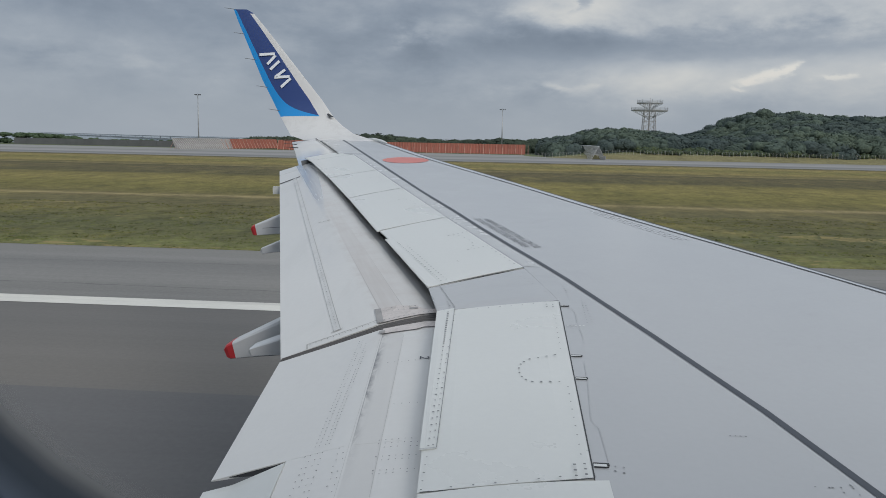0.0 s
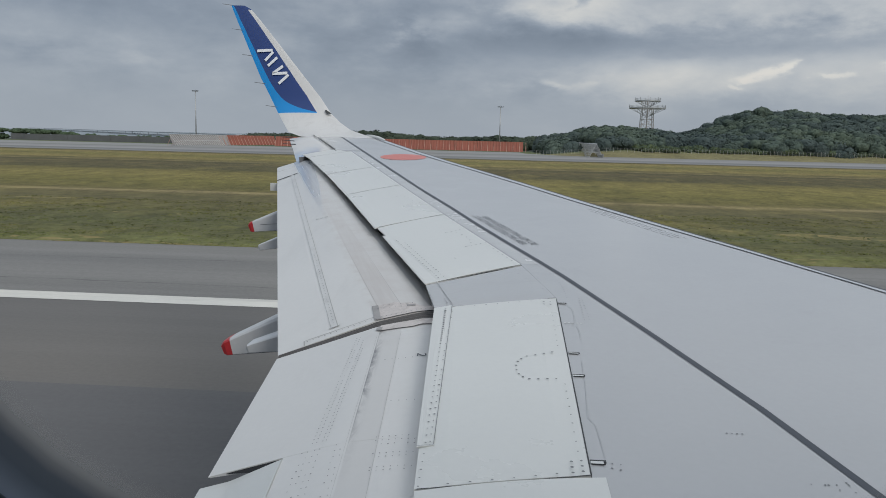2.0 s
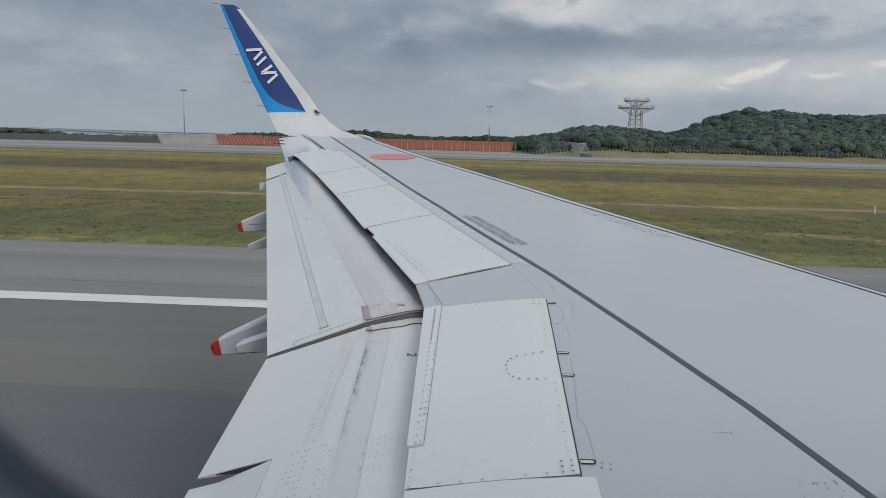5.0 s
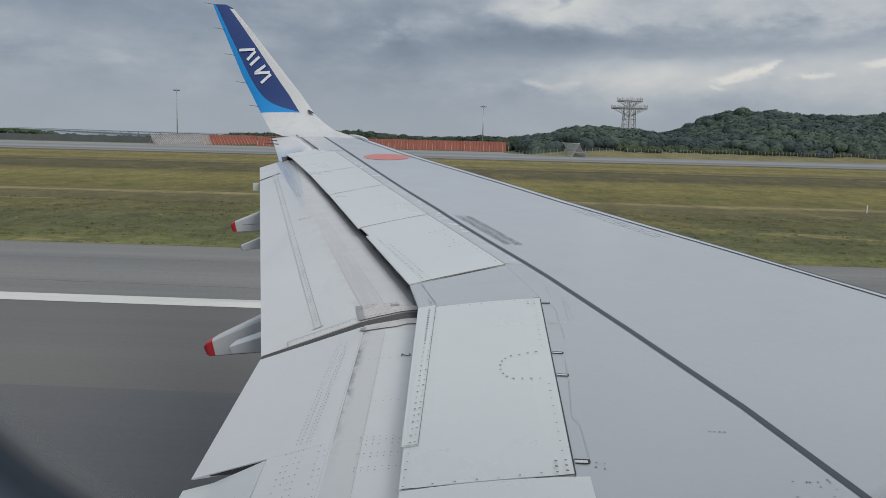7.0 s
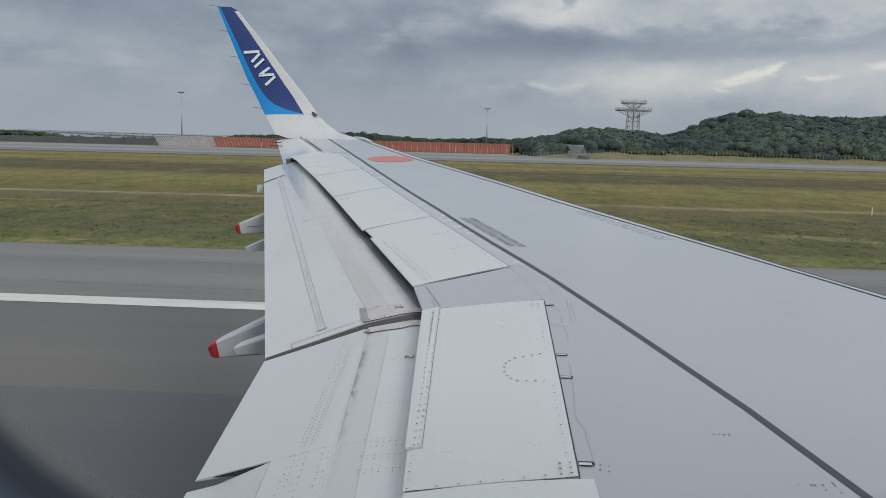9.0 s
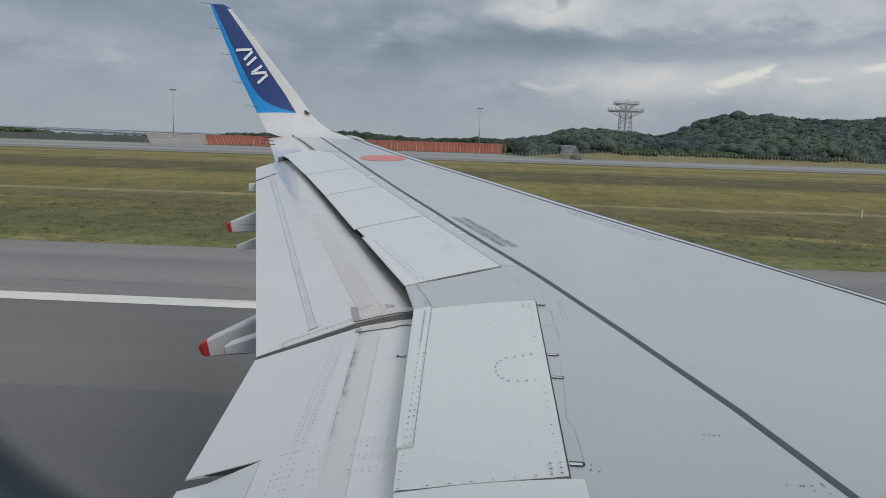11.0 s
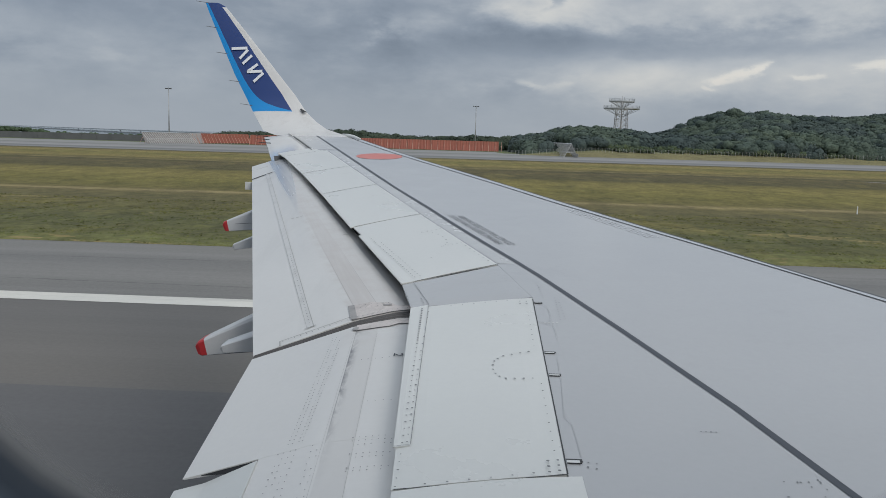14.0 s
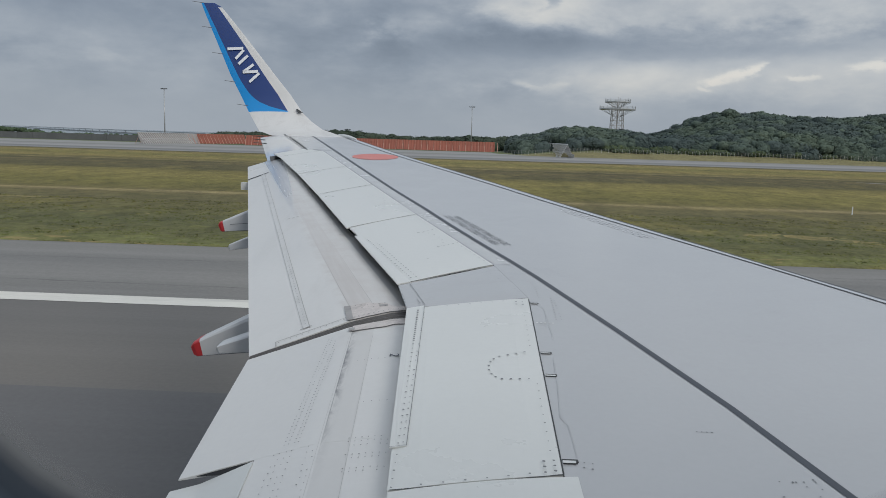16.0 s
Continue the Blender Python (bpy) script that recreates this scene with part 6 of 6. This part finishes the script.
# ---- fuselage round the camera, with the cabin window ----
def rounded(cx, cz, hw, hh, r, grow, n=10):
    """Points of a rounded rectangle in the window's plane, grown outward."""
    pts = []
    for sx, sz, a0 in ((1, 1, 0), (-1, 1, 90), (-1, -1, 180), (1, -1, 270)):
        for k in range(n + 1):
            a = radians(a0 + 90 * k / n)
            pts.append((cx + sx * (hw - r) + (r + grow) * math.cos(a), cz + sz * (hh - r) + (r + grow) * math.sin(a)))
    return pts


def build_cabin():
    cx, cz, hw, hh, r = -0.002, 4.5725, 0.1505, 0.1775, 0.099
    win = thing("cabin_window", "cabin window with a dark soft seal set in grey lining", "window", (cx, 1.9, cz), kind="structure")
    inv = Matrix.Translation((-cx, -1.9, -cz))

    def wp(name, bm, m, label="", parent=None):
        ob = part(name, bm, m, parent or win, label)
        ob.matrix_parent_inverse = inv if parent is None else Matrix()
        return ob

    # blurred near rim and its pale reflection painted in: clear inside, dark at the seal
    fade = bpy.data.materials.new("blurred_rim_fade")
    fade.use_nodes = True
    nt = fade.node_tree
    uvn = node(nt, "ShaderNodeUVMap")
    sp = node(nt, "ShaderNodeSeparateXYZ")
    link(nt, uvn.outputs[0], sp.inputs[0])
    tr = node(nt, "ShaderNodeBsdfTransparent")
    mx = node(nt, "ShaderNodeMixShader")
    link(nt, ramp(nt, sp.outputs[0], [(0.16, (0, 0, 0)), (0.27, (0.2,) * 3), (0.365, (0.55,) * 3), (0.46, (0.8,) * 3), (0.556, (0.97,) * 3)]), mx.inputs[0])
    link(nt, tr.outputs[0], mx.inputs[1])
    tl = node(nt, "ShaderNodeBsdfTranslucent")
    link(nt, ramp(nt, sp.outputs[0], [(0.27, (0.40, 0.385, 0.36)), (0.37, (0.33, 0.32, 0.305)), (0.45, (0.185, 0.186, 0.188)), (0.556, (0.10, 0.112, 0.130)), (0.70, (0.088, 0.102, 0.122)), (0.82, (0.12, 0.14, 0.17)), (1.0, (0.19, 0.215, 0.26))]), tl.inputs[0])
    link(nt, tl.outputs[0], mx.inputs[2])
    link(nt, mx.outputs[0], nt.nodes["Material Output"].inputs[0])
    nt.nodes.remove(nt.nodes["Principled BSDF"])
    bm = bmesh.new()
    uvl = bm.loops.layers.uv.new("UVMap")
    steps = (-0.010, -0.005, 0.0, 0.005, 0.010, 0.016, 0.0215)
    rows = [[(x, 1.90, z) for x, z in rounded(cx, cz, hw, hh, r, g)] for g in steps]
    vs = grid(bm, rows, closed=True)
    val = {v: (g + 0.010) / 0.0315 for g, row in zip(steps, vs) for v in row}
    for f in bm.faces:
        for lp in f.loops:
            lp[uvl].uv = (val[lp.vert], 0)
    wp("blurred_rim", bm, fade, "fading ring painting the blurred window rim and its reflection")
    bm = bmesh.new()
    rows = [[(x, y, z) for x, z in rounded(cx, cz, hw, hh, r, g)] for g, y in ((0.0215, 1.902), (0.0222, 1.896), (0.0235, 1.893), (0.0245, 1.894), (0.0255, 1.902))]
    grid(bm, rows, closed=True)
    wp("seal", bm, M_FRAME, "dark rubber window seal")
    bm = bmesh.new()
    rows = [[(x, y, z) for x, z in rounded(cx, cz, hw, hh, r, g)] for g, y in ((0.0245, 1.897), (0.05, 1.875), (0.075, 1.866), (0.15, 1.866), (0.22, 1.87))]
    grid(bm, rows, closed=True)
    wp("lining", bm, M_PLASTIC, "grey plastic wall lining")
    # fuselage shell with an opening behind the lining
    bm = bmesh.new()
    xs = [-16, -12, -8, -4, -2, -0.5, -0.24, 0.24, 0.5, 2, 4, 8, 12, 16]
    R, zc = 2.0, 4.35
    angs = [-0.07, 0.05, 0.18, 0.29] + list(np.linspace(0.5, math.tau - 0.3, 34))
    shell = [[(x, (R - o) * math.cos(a), zc + (R - o) * math.sin(a)) for a in angs] for o in (0.0,) for x in xs]
    vs = [[bm.verts.new(p) for p in row] for row in shell]
    for i in range(len(xs) - 1):
        for j in range(len(angs)):
            if xs[i] == -0.24 and angs[j] in (-0.07, 0.05, 0.18):
                continue
            k = (j + 1) % len(angs)
            bm.faces.new((vs[i][j], vs[i][k], vs[i + 1][k], vs[i + 1][j]))
    bm.faces.new(vs[0])
    bm.faces.new(vs[-1][::-1])
    wpart("fuselage", bm, M_SKIN, "grey airliner fuselage", smooth=False)
    # main undercarriage
    for y in (-3.8, 3.8):
        bm = bmesh.new()
        beam(bm, (0.9, y, 0.6), (0.9, y, 2.95), 0.12, 10)
        beam(bm, (0.9, y, 1.6), (0.9, y * 0.5, 2.6), 0.07, 8)
        beam(bm, (0.9, y - 0.5, 0.58), (0.9, y + 0.5, 0.58), 0.07, 8)
        wpart("gear_leg", bm, M_STEEL, "steel undercarriage leg")
        for dy in (-0.42, 0.42):
            bm = bmesh.new()
            rows = [[(0.9 + rr * math.cos(a), y + dy + o, 0.58 + rr * math.sin(a)) for a in np.linspace(0, math.tau, 28, endpoint=False)] for rr, o in ((0.28, -0.17), (0.5, -0.2), (0.575, -0.12), (0.585, 0), (0.575, 0.12), (0.5, 0.2), (0.28, 0.17))]
            g = grid(bm, rows, closed=True)
            bm.faces.new(g[0])
            bm.faces.new(g[-1][::-1])
            wpart("tyre", bm, M_SEAL, "black tyre", smooth=False, parent=None)
    bm = bmesh.new()
    beam(bm, (12.0, 0, 0.38), (12.0, 0, 2.1), 0.10, 10)
    wpart("nose_leg", bm, M_STEEL)
    bm = bmesh.new()
    beam(bm, (12.0, -0.3, 0.385), (12.0, 0.3, 0.385), 0.385, 20)
    wpart("nose_tyre", bm, M_SEAL)


build_cabin()


# ---- small things of the airfield ----
def edge_light(x, y):
    t = thing("runway_edge_light", "small elevated runway edge light, white over red base", "runway light", (x, y, ground_z(y)), group="runway edge lights")
    bm = bmesh.new()
    beam(bm, (0, 0, 0), (0, 0, 0.03), 0.16, 12)
    part("base_plate", bm, M_STEEL, t)
    bm = bmesh.new()
    beam(bm, (0, 0, 0.03), (0, 0, 0.16), 0.045, 10)
    beam(bm, (0, 0, 0.10), (0, 0, 0.15), 0.09, 10)
    part("stem", bm, surface("faded_red_stem", (0.45, 0.12, 0.10), 0.6), t, "faded red stem")
    bm = bmesh.new()
    beam(bm, (0, 0, 0.16), (0, 0, 0.24), 0.10, 12)
    beam(bm, (0, 0, 0.24), (0, 0, 0.33), 0.085, 12, 0.05)
    part("lens", bm, M_LOGO, t, "white lens")
    return t


first = edge_light(-45.0, 24.0)
first.scale = (0.68, 0.68, 0.68)
for k in (-3, -2, -1, 2, 3, 4):
    copy_thing(first, pose(-45.0 + 60 * k, 24.0, ground_z(24)))


def marker_post(x, y, h=0.75):
    t = thing("marker_post", "short white marker post in the grass", "post", (x, y, ground_z(y)), group="white marker posts")
    bm = bmesh.new()
    beam(bm, (0, 0, -0.05), (0, 0, h), 0.05, 8)
    beam(bm, (0, 0, h), (0, 0, h + 0.05), 0.05, 8, 0.02)
    part("post", bm, M_LOGO, t)
    return t


p0 = marker_post(33.3, 74.4, 0.62)
for x, y in ((-14, 75), (81, 75), (-61, 74), (128, 75)):
    copy_thing(p0, pose(x, y, ground_z(y)))


def red_marker(x, y):
    t = thing("red_marker", "orange-red ball on a stake over a small red box", "marker", (x, y, ground_z(y)), group="red markers")
    paint = surface("orange_marker", (0.60, 0.10, 0.05), 0.5)
    bm = bmesh.new()
    beam(bm, (0, 0, -0.05), (0, 0, 1.35), 0.05, 8)
    part("stake", bm, paint, t)
    bm = bmesh.new()
    bmesh.ops.create_icosphere(bm, subdivisions=2, radius=0.22, matrix=Matrix.Translation((0, 0, 1.5)))
    part("ball", bm, paint, t, smooth=True)
    bm = bmesh.new()
    box(bm, 0.0, 0.5, -0.2, 0.2, 0.08, 0.62)
    bmesh.ops.bevel(bm, geom=bm.edges[:], offset=0.04, segments=2)
    part("box", bm, paint, t)
    for fx in (-0.35, 0.6):
        bm = bmesh.new()
        beam(bm, (fx, 0, -0.05), (0.1, 0, 0.3), 0.03, 6)
        part("brace", bm, paint, t)
    return t


r0 = red_marker(FIELD_X + 71.0, 106.0)
for x, y in ((FIELD_X - 330, 44),):
    copy_thing(r0, pose(x, y, ground_z(y)))


M_DRAIN = surface("silted_concrete", (0.235, 0.222, 0.195), 0.9, var=0.2, scale=0.3, fine=3, dirt=((0.15, 0.135, 0.06), 0.25, (0.5, 1, 1), 0.48, 0.8))


def ditch():
    """Shallow concrete drains laid through the grass."""
    lines = [
        ([(-60, 50), (-34.5, 53.5), (-33.5, 60.5), (-34.6, 72), (-36.0, 81)], (14, 12, 11, 9.0, 4.5)),
        ([(-44, 101), (-38, 104), (-31, 108), (-24, 112), (-14, 115)], (4, 8, 11, 12, 6)),
        ([(-66, 152), (-56, 145), (-47, 138)], (4, 5, 2)),
    ]
    for pts, ws in lines:
        bm = bmesh.new()
        knots = np.array([0.0, *np.cumsum([(Vector(q) - Vector(p)).length for p, q in zip(pts, pts[1:])])])
        rows = []
        for d in np.arange(0, knots[-1], 0.12):
            x, y, w = (interp(d, knots, [p[0] for p in pts]), interp(d, knots, [p[1] for p in pts]), interp(d, knots, ws))
            taper = min(1.0, d / 5, (knots[-1] - d) / 5) ** 0.5
            rag = [0.30 * noise.noise((d * 0.09, k, 1.0)) + 0.22 * noise.noise((d * 0.45, k, 4.0)) + 0.14 * noise.noise((d * 2.1, k, 7.0)) for k in (0.0, 9.0)]
            lo, hi = y - w * taper * (0.5 + rag[0]), y + w * taper * (0.5 + rag[1])
            rows.append([(x, lo, ground_z(lo) - 0.006), (x, 0.5 * (lo + hi), ground_z(0.5 * (lo + hi)) - 0.018), (x, hi, ground_z(hi) - 0.006)])
        grid(bm, rows)
        ob = part("drain_channel", bm, M_DRAIN)
        ob.location.x = FIELD_X
        tagged(ob, "shallow pale concrete drain in the grass", "drain", kind="structure")


ditch()


# ---- hangar beyond the hill, service car, and the taxiway entry behind ----
def build_hangar():
    X0, Y0, W, D, H = FIELD_X + 261.0, 480.0, 80.0, 70.0, 29.0
    t = thing("hangar", "large grey aircraft hangar with a white door front", "building", (X0, Y0, LOW))
    grey = surface("grey_cladding", (0.30, 0.31, 0.33), 0.6, var=0.05, scale=0.1, fine=1)
    white = surface("white_cladding", (0.62, 0.63, 0.63), 0.6, var=0.04, scale=0.1, fine=1)
    bm = bmesh.new()
    box(bm, 0, 0.6, 0, D, 0, H)
    part("side_wall", bm, grey, t)
    bm = bmesh.new()
    box(bm, 0.6, W, D - 0.6, D, 0, H)
    box(bm, W - 0.6, W, 0, D - 0.6, 0, H)
    part("rear_wall", bm, grey, t)
    bm = bmesh.new()
    box(bm, 0.6, W - 0.6, 0.0, 0.6, H - 4, H)
    box(bm, 0.6, 3.5, 0, 0.6, 0, H - 4)
    box(bm, W - 3.5, W - 0.6, 0, 0.6, 0, H - 4)
    part("front_frame", bm, grey, t)
    bm = bmesh.new()
    box(bm, -0.4, W + 0.4, -0.4, D + 0.4, H, H + 0.6)
    part("roof", bm, grey, t)
    for k in range(6):
        x = 3.5 + (W - 7) / 6 * k
        bm = bmesh.new()
        box(bm, x + 0.05, x + (W - 7) / 6 - 0.05, 0.2, 0.5, 0, H - 4)
        part("door_leaf", bm, white, t)
    for k in range(9):
        bm = bmesh.new()
        box(bm, -0.05, 0.05, 6 + 6.8 * k, 7.2 + 6.8 * k, 9, 20)
        part("window", bm, M_GLASSDARK, t)
    for k in range(3):
        bm = bmesh.new()
        box(bm, 10 + 5 * k, 13.6 + 5 * k, 0.1, 0.18, 17, 22)
        part("logo_bar", bm, surface("dark_blue_sign", (0.05, 0.06, 0.12), 0.5), t, "plain dark blue bar")


build_hangar()


def build_car():
    t = thing("service_car", "small yellow service car parked beside the taxiway", "car", (FIELD_X + 184.0, 310.0, LOW))
    yel = surface("yellow_car_paint", (0.62, 0.36, 0.02), 0.3, var=0.03)
    bm = bmesh.new()
    rows = []
    for x, z0, z1, w in ((-2.1, 0.45, 0.75, 0.75), (-1.9, 0.3, 0.95, 0.83), (-0.9, 0.28, 1.05, 0.86), (0.9, 0.28, 1.05, 0.86), (1.9, 0.3, 0.95, 0.83), (2.1, 0.45, 0.8, 0.75)):
        rows.append([(x, -w, z0), (x, w, z0), (x, w, z1), (x, -w, z1)])
    v = grid(bm, rows, closed=True)
    bm.faces.new(v[0])
    bm.faces.new(v[-1][::-1])
    part("body", bm, yel, t)
    bm = bmesh.new()
    v = grid(bm, [[(-1.3, -0.8, 1.04), (-1.3, 0.8, 1.04), (-0.8, 0.65, 1.48), (-0.8, -0.65, 1.48)], [(1.3, -0.8, 1.04), (1.3, 0.8, 1.04), (0.7, 0.65, 1.48), (0.7, -0.65, 1.48)]], closed=True)
    bm.faces.new(v[0])
    bm.faces.new(v[-1][::-1])
    part("cabin", bm, M_GLASSDARK, t, "dark windows")
    bm = bmesh.new()
    box(bm, -0.8, 0.7, -0.62, 0.62, 1.48, 1.53)
    part("roof", bm, yel, t)
    for x in (-1.3, 1.3):
        for y in (-0.8, 0.8):
            bm = bmesh.new()
            beam(bm, (x, y - 0.1, 0.32), (x, y + 0.1, 0.32), 0.32, 14)
            part("wheel", bm, M_SEAL, t)


build_car()

M_ORANGE = surface("orange_board_paint", (0.58, 0.17, 0.085), 0.6, var=0.1, scale=0.8, fine=6)
M_YELLOW = surface("yellow_line_paint", (0.62, 0.28, 0.03), 0.7, var=0.15, scale=0.8, fine=10)


def orange_board(x, y, turn):
    t = thing("orange_board", "long low orange marker board on short feet", "marker board", (x, y, ground_z(y)), group="orange boards")
    t.rotation_euler.z = radians(turn)
    bm = bmesh.new()
    box(bm, -2.4, 2.4, -0.12, 0.12, 0.14, 1.05)
    bmesh.ops.bevel(bm, geom=bm.edges[:], offset=0.02, segments=1)
    part("board", bm, M_ORANGE, t)
    for k in range(7):
        bm = bmesh.new()
        box(bm, -2.3 + 0.75 * k, -2.2 + 0.75 * k, -0.1, 0.1, -0.05, 0.15)
        part("foot", bm, M_STEEL, t)
    return t


ob0 = orange_board(FIELD_X - 323.5, 52, -6)
copy_thing(ob0, pose(FIELD_X - 372, 92, ground_z(92), 0, 0, 4))


def taxi_sign():
    t = thing("taxiway_sign", "yellow and red taxiway sign reading W5 with an arrow", "sign", (FIELD_X - 314.0, 45.0, ground_z(45)))
    bm = bmesh.new()
    box(bm, -0.62, 0.62, -0.1, 0.1, 0.2, 1.0)
    bmesh.ops.bevel(bm, geom=bm.edges[:], offset=0.02, segments=1)
    part("cabinet", bm, M_REDTIP, t)
    bm = bmesh.new()
    box(bm, -0.58, 0.40, -0.112, -0.1, 0.25, 0.95)
    face = part("face", bm, surface("sign_yellow", (0.75, 0.50, 0.02), 0.5, var=0.03), t)
    lettering("inscription", "W5", 0.62, (0, 0), 0, 0, M_SEAL, face, place=lambda x, y: (x * 0.8 - 0.22, -0.117, y + 0.38))
    bm = bmesh.new()
    box(bm, -0.50, -0.28, -0.119, -0.113, 0.57, 0.63)
    v = [bm.verts.new(p) for p in ((-0.55, -0.118, 0.6), (-0.43, -0.118, 0.72), (-0.43, -0.118, 0.48))]
    bm.faces.new(v)
    part("arrow", bm, M_SEAL, face)
    for x in (-0.45, 0.45):
        bm = bmesh.new()
        beam(bm, (x, 0, -0.05), (x, 0, 0.22), 0.04, 8)
        part("leg", bm, M_STEEL, t)


taxi_sign()


def entry_pavement():
    """The taxiway that enters the runway behind the aircraft, with its painted lines."""
    strip("entry_taxiway", FIELD_X - 560, FIELD_X - 335, 33.5, 227.9, 0.0, M_SHOULDER, "grey asphalt taxiway entry behind the aircraft", "taxiway")
    for off, name in ((0.0, "taxi_line"), (0.45, "taxi_line")):
        bm = bmesh.new()
        rows = []
        for k in range(41):
            a = radians(-90 - 150 * k / 40)
            r = 30 + off
            x, y = FIELD_X - 360 + r * math.cos(a), 60 + r * math.sin(a) * 0.9
            c, s = math.cos(a), math.sin(a)
            z = 0.014 + max(ground_z(y), ground_z(y + 0.2))
            rows.append([(x, y, z), (x + 0.16 * c, y + 0.16 * s, z)])
        grid(bm, rows)
        tagged(part(name, bm, M_YELLOW), "worn orange-yellow curved taxi guide line", "road marking", kind="structure")
    bm = bmesh.new()
    for k in range(4):
        box(bm, FIELD_X - 420 + 9 * k, FIELD_X - 413 + 9 * k, 128, 134, ground_z(130) + 0.004, ground_z(130) + 0.012)
    tagged(part("painted_panel", bm, M_REDTIP), "red painted panel on the taxiway", "road marking", kind="structure")


entry_pavement()


# ---- the shore to the west: wall, bushes, posts, sea and the long bridge over it ----
strip("water", -2500, -128, 428, 2990, 0.05, surface("grey_sea", (0.10, 0.14, 0.15), 0.15, var=0.1, scale=0.02, fine=0.4, bump=0.1, dist=0.2), "flat grey-green sea behind the airfield", "sea")


def build_shore():
    bm = bmesh.new()
    for k in range(12):
        box(bm, -234 + 7 * k, -227.08 + 7 * k, 374, 374.5, LOW - 0.1, 1.35)
    tagged(part("sea_wall", bm, surface("dark_stained_concrete", (0.125, 0.13, 0.13), 0.9, var=0.2, scale=0.2, fine=2)), "dark grey concrete sea wall beyond the taxiway", "wall", kind="structure")
    strip("holding_apron", -420, 29, 306, 352, 0.02, M_APRON, "pale concrete apron beside the blast fences", "apron")
    rng = random.Random(5)
    places = []
    for _ in range(70):
        x = -248 + 62 * rng.random()
        y, r = rng.uniform(377.5, 386), rng.uniform(1.0, 2.2)
        top = interp(x, (-232, -216, -205, -188), (3.9, 3.4, 2.1, 1.7)) + rng.uniform(-0.6, 0.3)
        places.append((x, y, top - r * 0.8, r * 1.3, r * 0.8))
        places.append((x, y + 1, LOW + 1.2, r * 1.2, r))
    for x in (-180, -179, -172.5, -170, -167.5, -163, -159, -157.4, -156):
        r = rng.uniform(0.8, 1.3)
        places.append((x, 376.5, 1.5 - 0.3 * r, r * 1.2, r * 0.7))
        places.append((x, 376.8, LOW + 0.9, r * 1.2, r))
    me = crowns(places, 4, 140)
    leaf = foliage("shore_foliage", (0.066, 0.098, 0.056), (0.100, 0.142, 0.080))
    me.materials.append(leaf)
    me.materials.append(leaf)
    tagged(new("shore_bushes", me), "dark green bushes behind the sea wall", "bushes", kind="stuff")
    # the bridge runs out to sea from its landward end
    t = thing("sea_bridge", "long low grey bridge on piers across the sea", "bridge", (-188, 600, 0))
    t.rotation_euler.z = radians(124.6)
    # pale bluish base colour paints the haze over the far concrete
    grey = surface("hazy_bridge_concrete", (0.36, 0.385, 0.40), 0.9, var=0.06, scale=0.02, fine=0.3)
    bm = bmesh.new()
    box(bm, 0, 2300, 0, 12, 1.75, 2.5)
    part("deck", bm, grey, t)
    bm = bmesh.new()
    box(bm, 0, 2300, -2, 14, LOW - 1, -0.3)
    part("breakwater", bm, grey, t, "dark stone breakwater")
    pier = None
    for k in range(45):
        if pier is None:
            bm = bmesh.new()
            box(bm, -0.25, 0.25, 5.8, 6.2, -0.32, 1.77)
            ob = part("pier", bm, grey, t)
            pier = ob.data
        else:
            ob = new("pier", pier)
            ob.parent = t
        ob.location.x = 8 + 51.2 * k


build_shore()
